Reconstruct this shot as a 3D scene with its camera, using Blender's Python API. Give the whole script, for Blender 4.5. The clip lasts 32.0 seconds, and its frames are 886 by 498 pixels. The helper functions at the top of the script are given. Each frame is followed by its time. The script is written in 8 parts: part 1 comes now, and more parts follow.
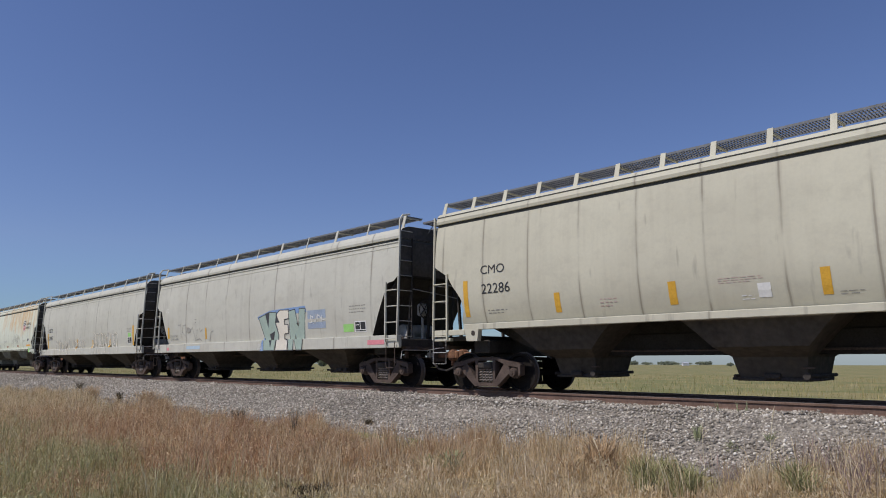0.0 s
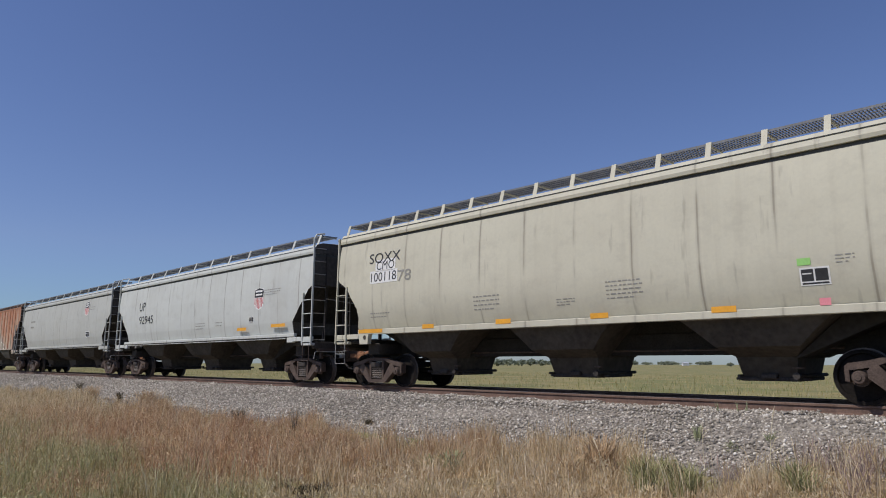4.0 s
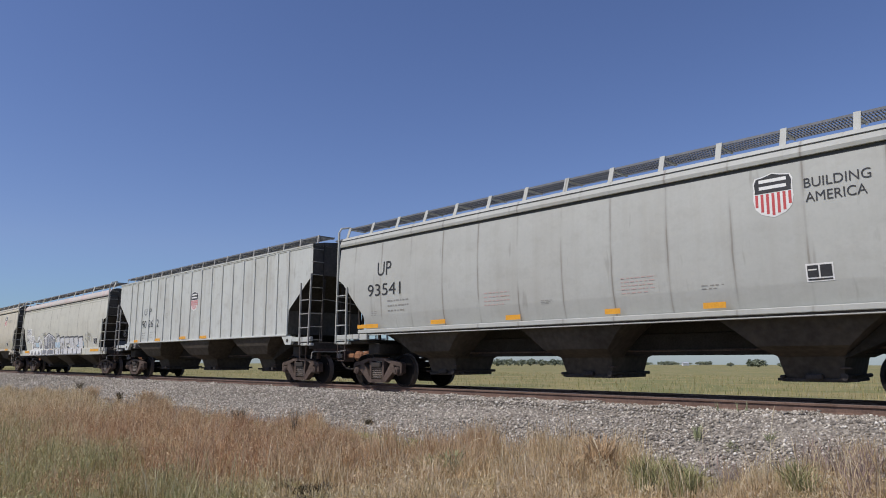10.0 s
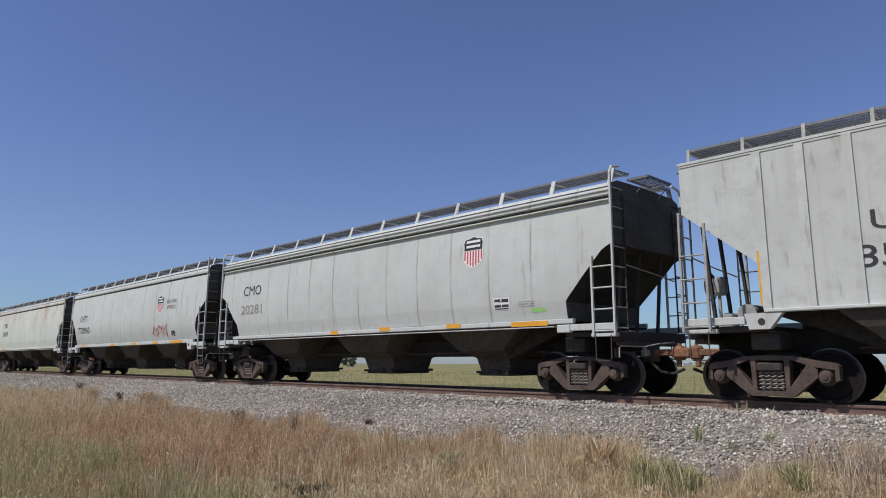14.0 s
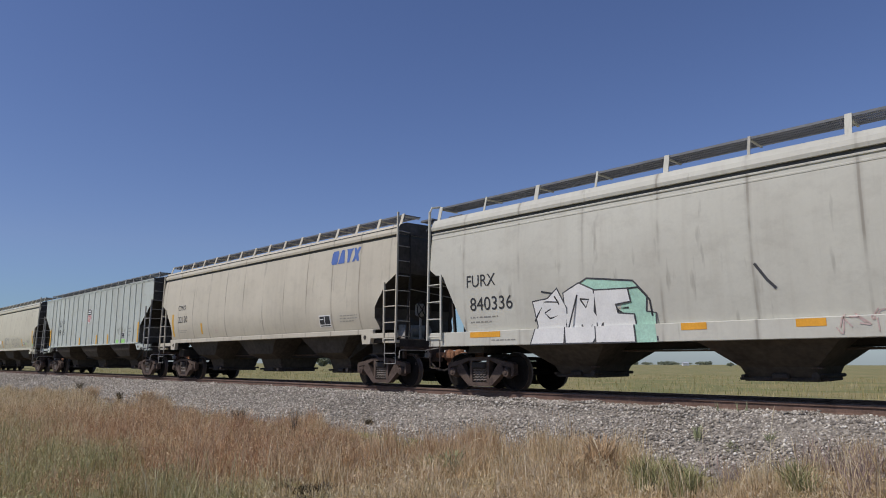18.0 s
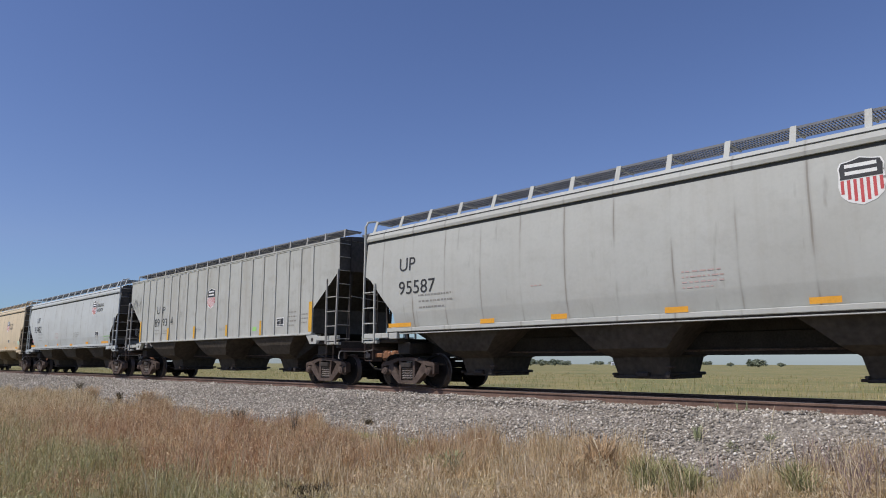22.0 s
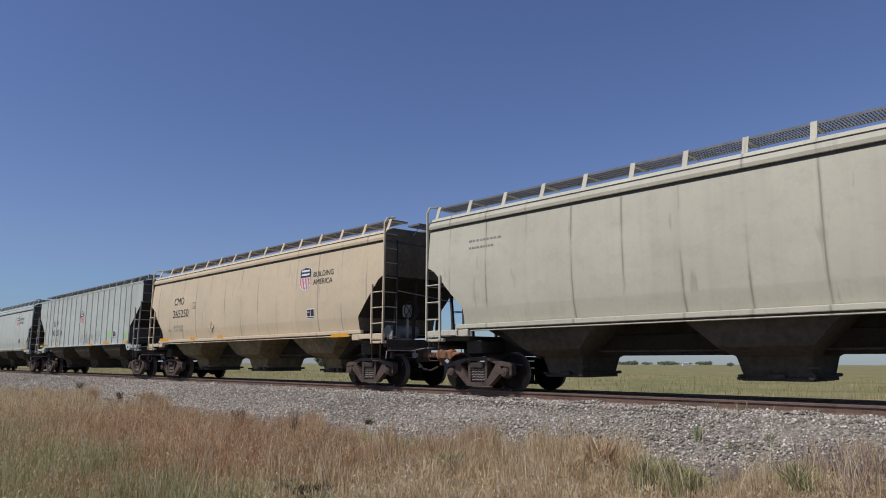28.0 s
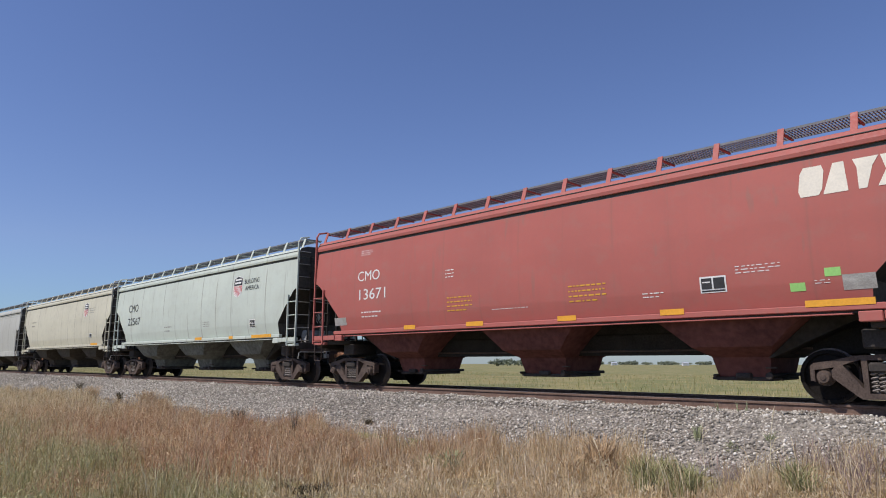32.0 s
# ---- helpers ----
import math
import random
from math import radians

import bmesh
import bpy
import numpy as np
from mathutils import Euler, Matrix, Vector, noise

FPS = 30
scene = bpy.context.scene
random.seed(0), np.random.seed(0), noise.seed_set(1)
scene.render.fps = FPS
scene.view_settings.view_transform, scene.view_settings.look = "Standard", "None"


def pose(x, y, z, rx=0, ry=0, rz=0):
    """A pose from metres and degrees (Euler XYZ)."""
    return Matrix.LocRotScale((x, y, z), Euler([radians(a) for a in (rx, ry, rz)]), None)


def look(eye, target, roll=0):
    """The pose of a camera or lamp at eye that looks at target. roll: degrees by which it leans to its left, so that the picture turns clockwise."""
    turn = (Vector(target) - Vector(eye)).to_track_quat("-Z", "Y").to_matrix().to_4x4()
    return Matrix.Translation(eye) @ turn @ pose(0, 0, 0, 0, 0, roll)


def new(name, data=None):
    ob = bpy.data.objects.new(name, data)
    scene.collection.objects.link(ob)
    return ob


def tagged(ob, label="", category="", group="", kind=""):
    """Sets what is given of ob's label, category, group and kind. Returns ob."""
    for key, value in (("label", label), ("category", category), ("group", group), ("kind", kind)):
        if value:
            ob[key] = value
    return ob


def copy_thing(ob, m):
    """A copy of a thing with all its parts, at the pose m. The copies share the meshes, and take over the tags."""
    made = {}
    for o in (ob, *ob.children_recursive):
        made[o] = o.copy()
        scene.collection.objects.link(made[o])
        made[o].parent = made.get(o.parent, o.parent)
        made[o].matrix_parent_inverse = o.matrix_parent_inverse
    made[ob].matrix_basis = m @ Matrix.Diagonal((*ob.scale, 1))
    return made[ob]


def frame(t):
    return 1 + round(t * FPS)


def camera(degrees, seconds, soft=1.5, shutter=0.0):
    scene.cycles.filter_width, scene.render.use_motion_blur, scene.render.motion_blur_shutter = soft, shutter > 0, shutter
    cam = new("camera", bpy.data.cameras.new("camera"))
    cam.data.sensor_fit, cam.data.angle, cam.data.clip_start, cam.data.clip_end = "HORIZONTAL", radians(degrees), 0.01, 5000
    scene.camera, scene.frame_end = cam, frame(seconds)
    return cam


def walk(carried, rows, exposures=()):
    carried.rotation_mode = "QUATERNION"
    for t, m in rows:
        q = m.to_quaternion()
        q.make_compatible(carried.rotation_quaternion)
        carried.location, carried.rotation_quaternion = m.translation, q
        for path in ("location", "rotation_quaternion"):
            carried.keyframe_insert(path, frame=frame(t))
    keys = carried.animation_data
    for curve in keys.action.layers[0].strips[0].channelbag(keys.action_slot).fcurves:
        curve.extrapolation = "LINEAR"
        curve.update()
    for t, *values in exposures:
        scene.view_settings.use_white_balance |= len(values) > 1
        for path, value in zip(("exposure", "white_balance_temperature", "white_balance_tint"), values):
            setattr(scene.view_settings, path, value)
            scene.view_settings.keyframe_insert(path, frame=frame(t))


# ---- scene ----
# ---- camera: stands still on a tripod beside the line ----
LENS, EYE, RAIL_Y = 66.97, 0.78, 13.68
cam = camera(LENS, 32.0, soft=1.0)
CAM_POSE = pose(0, 0, EYE, 90 + 9.33, 0, 45.25) @ pose(0, 0, 0, 0, 0, -0.21)
EXPOSURE = [(0.0, -0.04), (1.0, -0.1), (2.2, -0.13), (3.0, 0.0), (4.0, -0.02), (7.0, 0.24), (8.0, 0.17), (9.0, 0.04), (10.0, 0.08), (11.0, 0.06), (12.0, -0.06), (14.0, 0.07), (14.5, -0.04), (17.0, 0.09), (18.0, -0.10), (19.0, 0.06), (20.0, -0.03), (22.0, 0.11), (23.0, 0.14), (24.0, -0.06), (25.0, -0.12), (26.0, -0.06), (29.0, -0.1), (30.0, 0.04), (31.0, 0.0), (32.0, 0.24)]
walk(cam, [(0.0, CAM_POSE), (32.0, CAM_POSE)], [(t, e, 6450, 13) for t, e in EXPOSURE])


def train_at(t):
    """How far the train has gone after t seconds."""
    return 21.2195 * t - 0.00305 * (t - 16.0) ** 2


# ---- world and sun ----
SUN_EL, SUN_TO = 53.0, Vector((-0.30, -0.95, 0)).normalized()
world = bpy.data.worlds.new("sky")
scene.world = world
world.use_nodes = True
wn = world.node_tree.nodes
sky = wn.new("ShaderNodeTexSky")
sky.sky_type, sky.sun_disc = "NISHITA", False
sky.sun_elevation, sky.sun_rotation = radians(SUN_EL), math.atan2(SUN_TO.x, SUN_TO.y)
sky.altitude, sky.air_density, sky.dust_density, sky.ozone_density = 300, 1.15, 0.5, 6.0
wn["Background"].inputs["Strength"].default_value = 0.085
clear = wn.new("ShaderNodeMix")
clear.data_type, clear.blend_type = "RGBA", "MULTIPLY"
clear.inputs[0].default_value = 1.0
upward, level, tint = wn.new("ShaderNodeTexCoord"), wn.new("ShaderNodeSeparateXYZ"), wn.new("ShaderNodeValToRGB")
tint.color_ramp.elements[0].color, tint.color_ramp.elements[1].color = (0.82, 0.97, 1.25, 1), (1.0, 0.935, 1.10, 1)
tint.color_ramp.elements[1].position = 0.16
haze = tint.color_ramp.elements.new(0.05)
haze.color = (0.72, 0.88, 1.12, 1)
world.node_tree.links.new(upward.outputs["Generated"], level.inputs[0])
world.node_tree.links.new(level.outputs[2], tint.inputs[0])
world.node_tree.links.new(tint.outputs[0], clear.inputs[7])
world.node_tree.links.new(sky.outputs[0], clear.inputs[6])
world.node_tree.links.new(clear.outputs[2], wn["Background"].inputs["Color"])
sun = new("sun", bpy.data.lights.new("sun", "SUN"))
sun.data.energy, sun.data.angle, sun.data.color = 3.2, radians(0.53), (1.0, 0.955, 0.88)
to_sun = SUN_TO * math.cos(radians(SUN_EL)) + Vector((0, 0, math.sin(radians(SUN_EL))))
sun.matrix_world = look(to_sun * 200, (0, 0, 0))

# ---- materials ----


def shader(name, rough=0.7, metal=0.0):
    m = bpy.data.materials.new(name)
    m.use_nodes = True
    n, ln = m.node_tree.nodes, m.node_tree.links
    b = n["Principled BSDF"]
    b.inputs["Roughness"].default_value, b.inputs["Metallic"].default_value = rough, metal
    b.inputs["Specular IOR Level"].default_value = 0.3
    return m, n, ln, b


def link(ln, a, b):
    ln.new(a, b)


def noise_node(n, ln, vec, scale, detail=4.0, rough=0.55):
    t = n.new("ShaderNodeTexNoise")
    t.inputs["Scale"].default_value, t.inputs["Detail"].default_value, t.inputs["Roughness"].default_value = scale, detail, rough
    if vec is not None:
        ln.new(vec, t.inputs["Vector"])
    return t.outputs["Fac"]


def ramp(n, ln, fac, stops):
    r = n.new("ShaderNodeValToRGB")
    e = r.color_ramp.elements
    while len(e) < len(stops):
        e.new(0.5)
    for k, (p, c) in zip(e, stops):
        k.position = p
        k.color = (*c, 1) if len(c) == 3 else c
    ln.new(fac, r.inputs[0])
    return r.outputs[0]


def grey(v):
    return (v, v, v)


def mix(n, ln, fac, a, b, mode="MIX"):
    k = n.new("ShaderNodeMix")
    k.data_type, k.blend_type = "RGBA", mode
    for sock, v in ((k.inputs[0], fac), (k.inputs[6], a), (k.inputs[7], b)):
        if isinstance(v, (int, float)):
            sock.default_value = v
        elif isinstance(v, tuple):
            sock.default_value = (*v, 1)
        else:
            ln.new(v, sock)
    return k.outputs[2]


def calc(n, ln, op, a, b=0.0):
    k = n.new("ShaderNodeMath")
    k.operation = op
    for sock, v in zip(k.inputs, (a, b)):
        if isinstance(v, (int, float)):
            sock.default_value = v
        else:
            ln.new(v, sock)
    return k.outputs[0]


def bump(n, ln, height, bsdf, strength=0.3, dist=0.01):
    k = n.new("ShaderNodeBump")
    k.inputs["Strength"].default_value, k.inputs["Distance"].default_value = strength, dist
    ln.new(height, k.inputs["Height"])
    ln.new(k.outputs[0], bsdf.inputs["Normal"])


def coords(n, ln, scale=(1, 1, 1), seed=None):
    """Object space, scaled, and moved by a seed or the thing's own random number."""
    tc, mp = n.new("ShaderNodeTexCoord"), n.new("ShaderNodeMapping")
    mp.inputs["Scale"].default_value = scale
    ln.new(tc.outputs["Object"], mp.inputs["Vector"])
    if seed is not None:
        mp.inputs["Location"].default_value = (seed * 7.3, 0, seed * 3.1)
    else:
        inf, cmb = n.new("ShaderNodeObjectInfo"), n.new("ShaderNodeCombineXYZ")
        ln.new(calc(n, ln, "MULTIPLY", inf.outputs["Random"], 40.0), cmb.inputs[0])
        ln.new(calc(n, ln, "MULTIPLY", inf.outputs["Random"], 17.0), cmb.inputs[2])
        ln.new(cmb.outputs[0], mp.inputs["Location"])
    return mp.outputs[0]


def plain(name, col, rough=0.7, metal=0.0, vary=0.25, scale=3.0, dark=None, bumpy=0.15, gloss=0.3):
    """Paint, steel or rubber with stains at two scales."""
    m, n, ln, b = shader(name, rough, metal)
    b.inputs["Specular IOR Level"].default_value = gloss
    v = coords(n, ln)
    f = mix(n, ln, 0.5, noise_node(n, ln, v, scale), noise_node(n, ln, v, scale * 9, 3))
    lo = dark or tuple(c * (1 - vary) for c in col)
    hi = tuple(min(1, c * (1 + vary * 0.6)) for c in col)
    ln.new(ramp(n, ln, f, [(0.32, lo), (0.68, hi)]), b.inputs["Base Color"])
    if bumpy:
        bump(n, ln, noise_node(n, ln, v, scale * 14, 3), b, bumpy, 0.004)
    return m


RUST_DARK, RUST, RUST_PALE = (0.21, 0.075, 0.038), (0.41, 0.155, 0.072), (0.56, 0.325, 0.195)


def car_paint(name, base, dirt=0.35, rust=0.0, seam=1.32, start=0.0, rough=0.6, tone=(0.30, 0.26, 0.20), seams=0.62, seed=None, stain=None, drop=3.0, rise=0.08, patchy=1.0, hue=None):
    """Weathered car paint: faded patches, run-down streaks, sooty seams, and rust."""
    m, n, ln, b = shader(name, rough)
    wide, fine = coords(n, ln, (0.35, 1, 0.55), seed), coords(n, ln, (2.2, 2.2, 2.2), seed)
    run = coords(n, ln, (3.2, 1.0, 0.16), seed)
    patch = noise_node(n, ln, wide, 1.3, 5)
    streak = noise_node(n, ln, run, 1.5, 6, 0.62)
    grain = noise_node(n, ln, fine, 7.0, 4)
    col = mix(n, ln, patch, tuple(c * 0.84 for c in base), tuple(min(1.0, c * 1.08) for c in base))
    soil = calc(n, ln, "MULTIPLY", mix(n, ln, 0.45, ramp(n, ln, streak, [(0.50, grey(0)), (0.80, grey(1))]), ramp(n, ln, noise_node(n, ln, coords(n, ln, (0.5, 1, 0.35), seed), 1.0, 3), [(0.48, grey(0)), (0.74, grey(1))])), dirt)
    col = mix(n, ln, soil, col, tone)
    drip = ramp(n, ln, noise_node(n, ln, coords(n, ln, (3.0, 1, 0.55), seed), 1.6, 3, 0.5), [(0.66, grey(0)), (0.74, grey(0.45))])
    col = mix(n, ln, calc(n, ln, "MULTIPLY", drip, min(1.0, dirt * 2.2)), col, (0.20, 0.175, 0.14))
    col = mix(n, ln, ramp(n, ln, grain, [(0.35, grey(0.16)), (0.6, grey(0))]), col, tuple(c * 0.72 for c in base))
    smudge = ramp(n, ln, noise_node(n, ln, coords(n, ln, (0.8, 1, 1.0), seed), 2.6, 6, 0.68), [(0.50, grey(0)), (0.72, grey(1))])
    col = mix(n, ln, calc(n, ln, "MULTIPLY", smudge, dirt * 0.55), col, (0.26, 0.235, 0.195))
    # sooty welded seams, broken and wavering
    tc = n.new("ShaderNodeTexCoord")
    sep = n.new("ShaderNodeSeparateXYZ")
    ln.new(tc.outputs["Object"], sep.inputs[0])
    wav = calc(n, ln, "MULTIPLY", calc(n, ln, "SUBTRACT", noise_node(n, ln, coords(n, ln, (1, 1, 1)), 1.7, 2), 0.5), 0.03)
    xs = calc(n, ln, "ADD", sep.outputs[0], wav)
    saw = calc(n, ln, "ABSOLUTE", calc(n, ln, "SUBTRACT", calc(n, ln, "FRACT", calc(n, ln, "DIVIDE", calc(n, ln, "ADD", xs, 40.5 * seam - start), seam)), 0.5))
    edge = ramp(n, ln, saw, [(0.0, grey(1)), (0.010, grey(0.9)), (0.016, grey(0.35)), (0.045, grey(0))])
    brk = ramp(n, ln, noise_node(n, ln, coords(n, ln, (0.7, 1, 0.5)), 1.2, 3), [(0.40, grey(0.05)), (0.58, grey(1))])
    col = mix(n, ln, calc(n, ln, "MULTIPLY", calc(n, ln, "MULTIPLY", edge, brk), seams), col, (0.16, 0.13, 0.10))
    if rust:
        tint = hue or (RUST_DARK, RUST, RUST_PALE)
        cloud = noise_node(n, ln, coords(n, ln, (0.75, 1, 0.62), seed), 1.0 * patchy, 6, 0.6)
        soft = noise_node(n, ln, coords(n, ln, (2.0, 1, 0.20), seed), 1.1, 3, 0.5)
        rmask = mix(n, ln, 0.52, cloud, soft)
        # the sheets rust from the roof line down
        rmask = calc(n, ln, "ADD", rmask, calc(n, ln, "MULTIPLY", calc(n, ln, "MAXIMUM", calc(n, ln, "SUBTRACT", sep.outputs[2], drop), -1.5), rise))
        if stain:
            ux, uz = calc(n, ln, "DIVIDE", calc(n, ln, "SUBTRACT", sep.outputs[0], stain[0]), stain[2]), calc(n, ln, "DIVIDE", calc(n, ln, "SUBTRACT", sep.outputs[2], stain[1]), stain[3])
            far = calc(n, ln, "SQRT", calc(n, ln, "ADD", calc(n, ln, "MULTIPLY", ux, ux), calc(n, ln, "MULTIPLY", uz, uz)))
            rmask = calc(n, ln, "ADD", rmask, calc(n, ln, "MAXIMUM", calc(n, ln, "MULTIPLY", calc(n, ln, "SUBTRACT", 1.0, far), 0.15), -0.05))
        lo = 0.66 - 0.34 * rust
        cover = ramp(n, ln, rmask, [(lo, grey(0)), (lo + 0.20, grey(min(1, 0.45 + rust * 0.5)))])
        rough_rust = mix(n, ln, 0.45, noise_node(n, ln, coords(n, ln, (0.9, 1, 0.8), seed), 3.1, 6, 0.65), noise_node(n, ln, coords(n, ln, (2.4, 1, 0.3), seed), 1.3, 4, 0.55))
        rcol = ramp(n, ln, rough_rust, [(0.36, tint[0]), (0.45, tint[1]), (0.53, tint[1]), (0.62, tint[2])])
        left = ramp(n, ln, noise_node(n, ln, coords(n, ln, (2.6, 1, 0.24), seed), 1.9, 5, 0.62), [(0.53, grey(0)), (0.64, grey(0.75))])
        cover = calc(n, ln, "MULTIPLY", cover, calc(n, ln, "SUBTRACT", 1.0, left))
        col = mix(n, ln, cover, col, rcol)
    ln.new(col, b.inputs["Base Color"])
    ln.new(ramp(n, ln, grain, [(0.3, grey(rough - 0.08)), (0.7, grey(rough + 0.2))]), b.inputs["Roughness"])
    bump(n, ln, mix(n, ln, 0.93, grain, noise_node(n, ln, coords(n, ln, (0.9, 1, 0.7), seed), 1.4, 2, 0.4)), b, 0.35, 0.035)
    return m


M = {}
M["paint"] = car_paint("car_paint", (0.55, 0.54, 0.47))
# near black, deepened to stand for the shade beneath the cars
M["pitch"] = plain("shaded_underframe", (0.046, 0.041, 0.036), 0.9, vary=0.4, gloss=0.08)
M["black"] = plain("soot_black_steel", (0.066, 0.058, 0.052), 0.85, vary=0.45, gloss=0.12)
M["truck"] = plain("dusty_brown_steel", (0.112, 0.083, 0.067), 0.85, gloss=0.15, vary=0.6, scale=4.0, dark=(0.050, 0.037, 0.032))
M["wheel"] = plain("wheel_steel", (0.021, 0.018, 0.016), 0.9, 0.0, vary=0.5, gloss=0.08)
M["tread"] = plain("polished_tread", (0.15, 0.125, 0.11), 0.5, 0.3, vary=0.2)
M["grating"] = plain("galvanised_grating", (0.20, 0.205, 0.215), 0.65, 0.2, vary=0.3)
M["iron"] = plain("pale_painted_iron", (0.40, 0.385, 0.35), 0.65, vary=0.4, scale=6)
M["coupler"] = plain("rusty_coupler", (0.30, 0.145, 0.075), 0.8, vary=0.6, dark=(0.09, 0.05, 0.035))
M["orange"] = plain("orange_reflector", (0.78, 0.37, 0.04), 0.5, vary=0.16, bumpy=0)
M["yellow"] = plain("faded_yellow_band", (0.72, 0.40, 0.05), 0.55, vary=0.18, bumpy=0)
M["green"] = plain("green_tag", (0.34, 0.66, 0.20), 0.5, vary=0.15, bumpy=0)
M["pink"] = plain("pink_tag", (0.74, 0.26, 0.29), 0.5, vary=0.15, bumpy=0)
M["ink"] = plain("black_lettering", (0.045, 0.045, 0.047), 0.6, vary=0.35, bumpy=0)
M["ink_soft"] = plain("worn_lettering", (0.30, 0.29, 0.26), 0.7, vary=0.25, bumpy=0)
M["white"] = plain("white_marking", (0.78, 0.77, 0.73), 0.55, vary=0.12, bumpy=0)
M["red"] = plain("red_marking", (0.55, 0.09, 0.09), 0.55, vary=0.2, bumpy=0)
M["pale_red"] = plain("faded_red_stencil", (0.55, 0.41, 0.37), 0.6, vary=0.2, bumpy=0)
M["blue"] = plain("blue_marking", (0.10, 0.17, 0.42), 0.55, vary=0.2, bumpy=0)
M["rail"] = plain("rusty_rail", (0.185, 0.118, 0.088), 0.85, 0.0, vary=0.5, scale=3, dark=(0.10, 0.065, 0.05))
M["tie"] = plain("weathered_tie", (0.11, 0.075, 0.055), 0.9, vary=0.4, scale=4)
M["dark_gap"] = plain("dark_grey_strip", (0.09, 0.09, 0.085), 0.75, vary=0.3)

# ---- mesh building ----


class Shape:
    """Collects points and faces of one mesh."""

    def __init__(self):
        self.v, self.f = [], []

    def add(self, pts, faces):
        k = len(self.v)
        self.v += [tuple(p) for p in pts]
        self.f += [tuple(k + i for i in q) for q in faces]
        return self

    def box(self, x0, x1, y0, y1, z0, z1, c=0.012):
        """A block with chamfered edges."""
        mx, my, mz = (x0 + x1) / 2, (y0 + y1) / 2, (z0 + z1) / 2
        hx, hy, hz = abs(x1 - x0) / 2, abs(y1 - y0) / 2, abs(z1 - z0) / 2
        c = min(c, hx * 0.45, hy * 0.45, hz * 0.45)
        at, pts = {}, []
        for sx in (-1, 1):
            for sy in (-1, 1):
                for sz in (-1, 1):
                    for ax in range(3):
                        d = [hx - c, hy - c, hz - c]
                        d[ax] += c
                        at[sx, sy, sz, ax] = len(pts)
                        pts.append((mx + sx * d[0], my + sy * d[1], mz + sz * d[2]))
        fs = []
        for s in (-1, 1):
            fs.append([at[s, a, b, 0] for a, b in ((-1, -1), (1, -1), (1, 1), (-1, 1))][:: s])
            fs.append([at[a, s, b, 1] for a, b in ((-1, -1), (-1, 1), (1, 1), (1, -1))][:: s])
            fs.append([at[a, b, s, 2] for a, b in ((-1, -1), (1, -1), (1, 1), (-1, 1))][:: s])
        for a in (-1, 1):
            for b in (-1, 1):
                fs.append([at[a, b, -1, 0], at[a, b, -1, 1], at[a, b, 1, 1], at[a, b, 1, 0]][:: a * b or 1])
                fs.append([at[a, -1, b, 0], at[a, 1, b, 0], at[a, 1, b, 2], at[a, -1, b, 2]][:: a * b or 1])
                fs.append([at[-1, a, b, 1], at[-1, a, b, 2], at[1, a, b, 2], at[1, a, b, 1]][:: a * b or 1])
        for sx in (-1, 1):
            for sy in (-1, 1):
                for sz in (-1, 1):
                    fs.append([at[sx, sy, sz, 0], at[sx, sy, sz, 1], at[sx, sy, sz, 2]][:: sx * sy * sz])
        return self.add(pts, fs)

    def tube(self, path, r, n=6, caps=True):
        """A round bar along a list of points; r may be a list."""
        path = [Vector(p) for p in path]
        rs = r if isinstance(r, (list, tuple)) else [r] * len(path)
        rings = []
        for i, p in enumerate(path):
            d = (path[min(i + 1, len(path) - 1)] - path[max(i - 1, 0)]).normalized()
            a = d.cross(Vector((0, 0, 1)) if abs(d.z) < 0.9 else Vector((1, 0, 0))).normalized()
            b = d.cross(a)
            rings.append([p + (a * math.cos(q) + b * math.sin(q)) * rs[i] for q in (2 * math.pi * j / n for j in range(n))])
        pts = [q for ring in rings for q in ring]
        fs = [(i * n + j, i * n + (j + 1) % n, (i + 1) * n + (j + 1) % n, (i + 1) * n + j) for i in range(len(path) - 1) for j in range(n)]
        if caps:
            fs += [tuple(range(n))[::-1], tuple((len(path) - 1) * n + j for j in range(n))]
        return self.add(pts, fs)

    def bar(self, p, q, w, h):
        """A flat bar of width w and height h from p to q."""
        p, q = Vector(p), Vector(q)
        d = (q - p).normalized()
        a = d.cross(Vector((0, 0, 1)) if abs(d.z) < 0.9 else Vector((0, 1, 0))).normalized() * w / 2
        b = d.cross(a).normalized() * h / 2
        pts = [e + s * a + t * b for e in (p, q) for s, t in ((-1, -1), (1, -1), (1, 1), (-1, 1))]
        return self.add(pts, [(3, 2, 1, 0), (4, 5, 6, 7), (0, 1, 5, 4), (1, 2, 6, 5), (2, 3, 7, 6), (3, 0, 4, 7)])

    def rings(self, rows, cap=True):
        """A stack of rings of points, closed round, joined one to the next."""
        n = len(rows[0])
        pts = [q for row in rows for q in row]
        fs = [(i * n + j, i * n + (j + 1) % n, (i + 1) * n + (j + 1) % n, (i + 1) * n + j) for i in range(len(rows) - 1) for j in range(n)]
        if cap:
            fs += [tuple(range(n))[::-1], tuple((len(rows) - 1) * n + j for j in range(n))]
        return self.add(pts, fs)

    def stack(self, levels, cap=True):
        """Rectangles (z, x0, x1, y0, y1) laid on one another."""
        return self.rings([[(x0, y0, z), (x1, y0, z), (x1, y1, z), (x0, y1, z)] for z, x0, x1, y0, y1 in levels], cap)

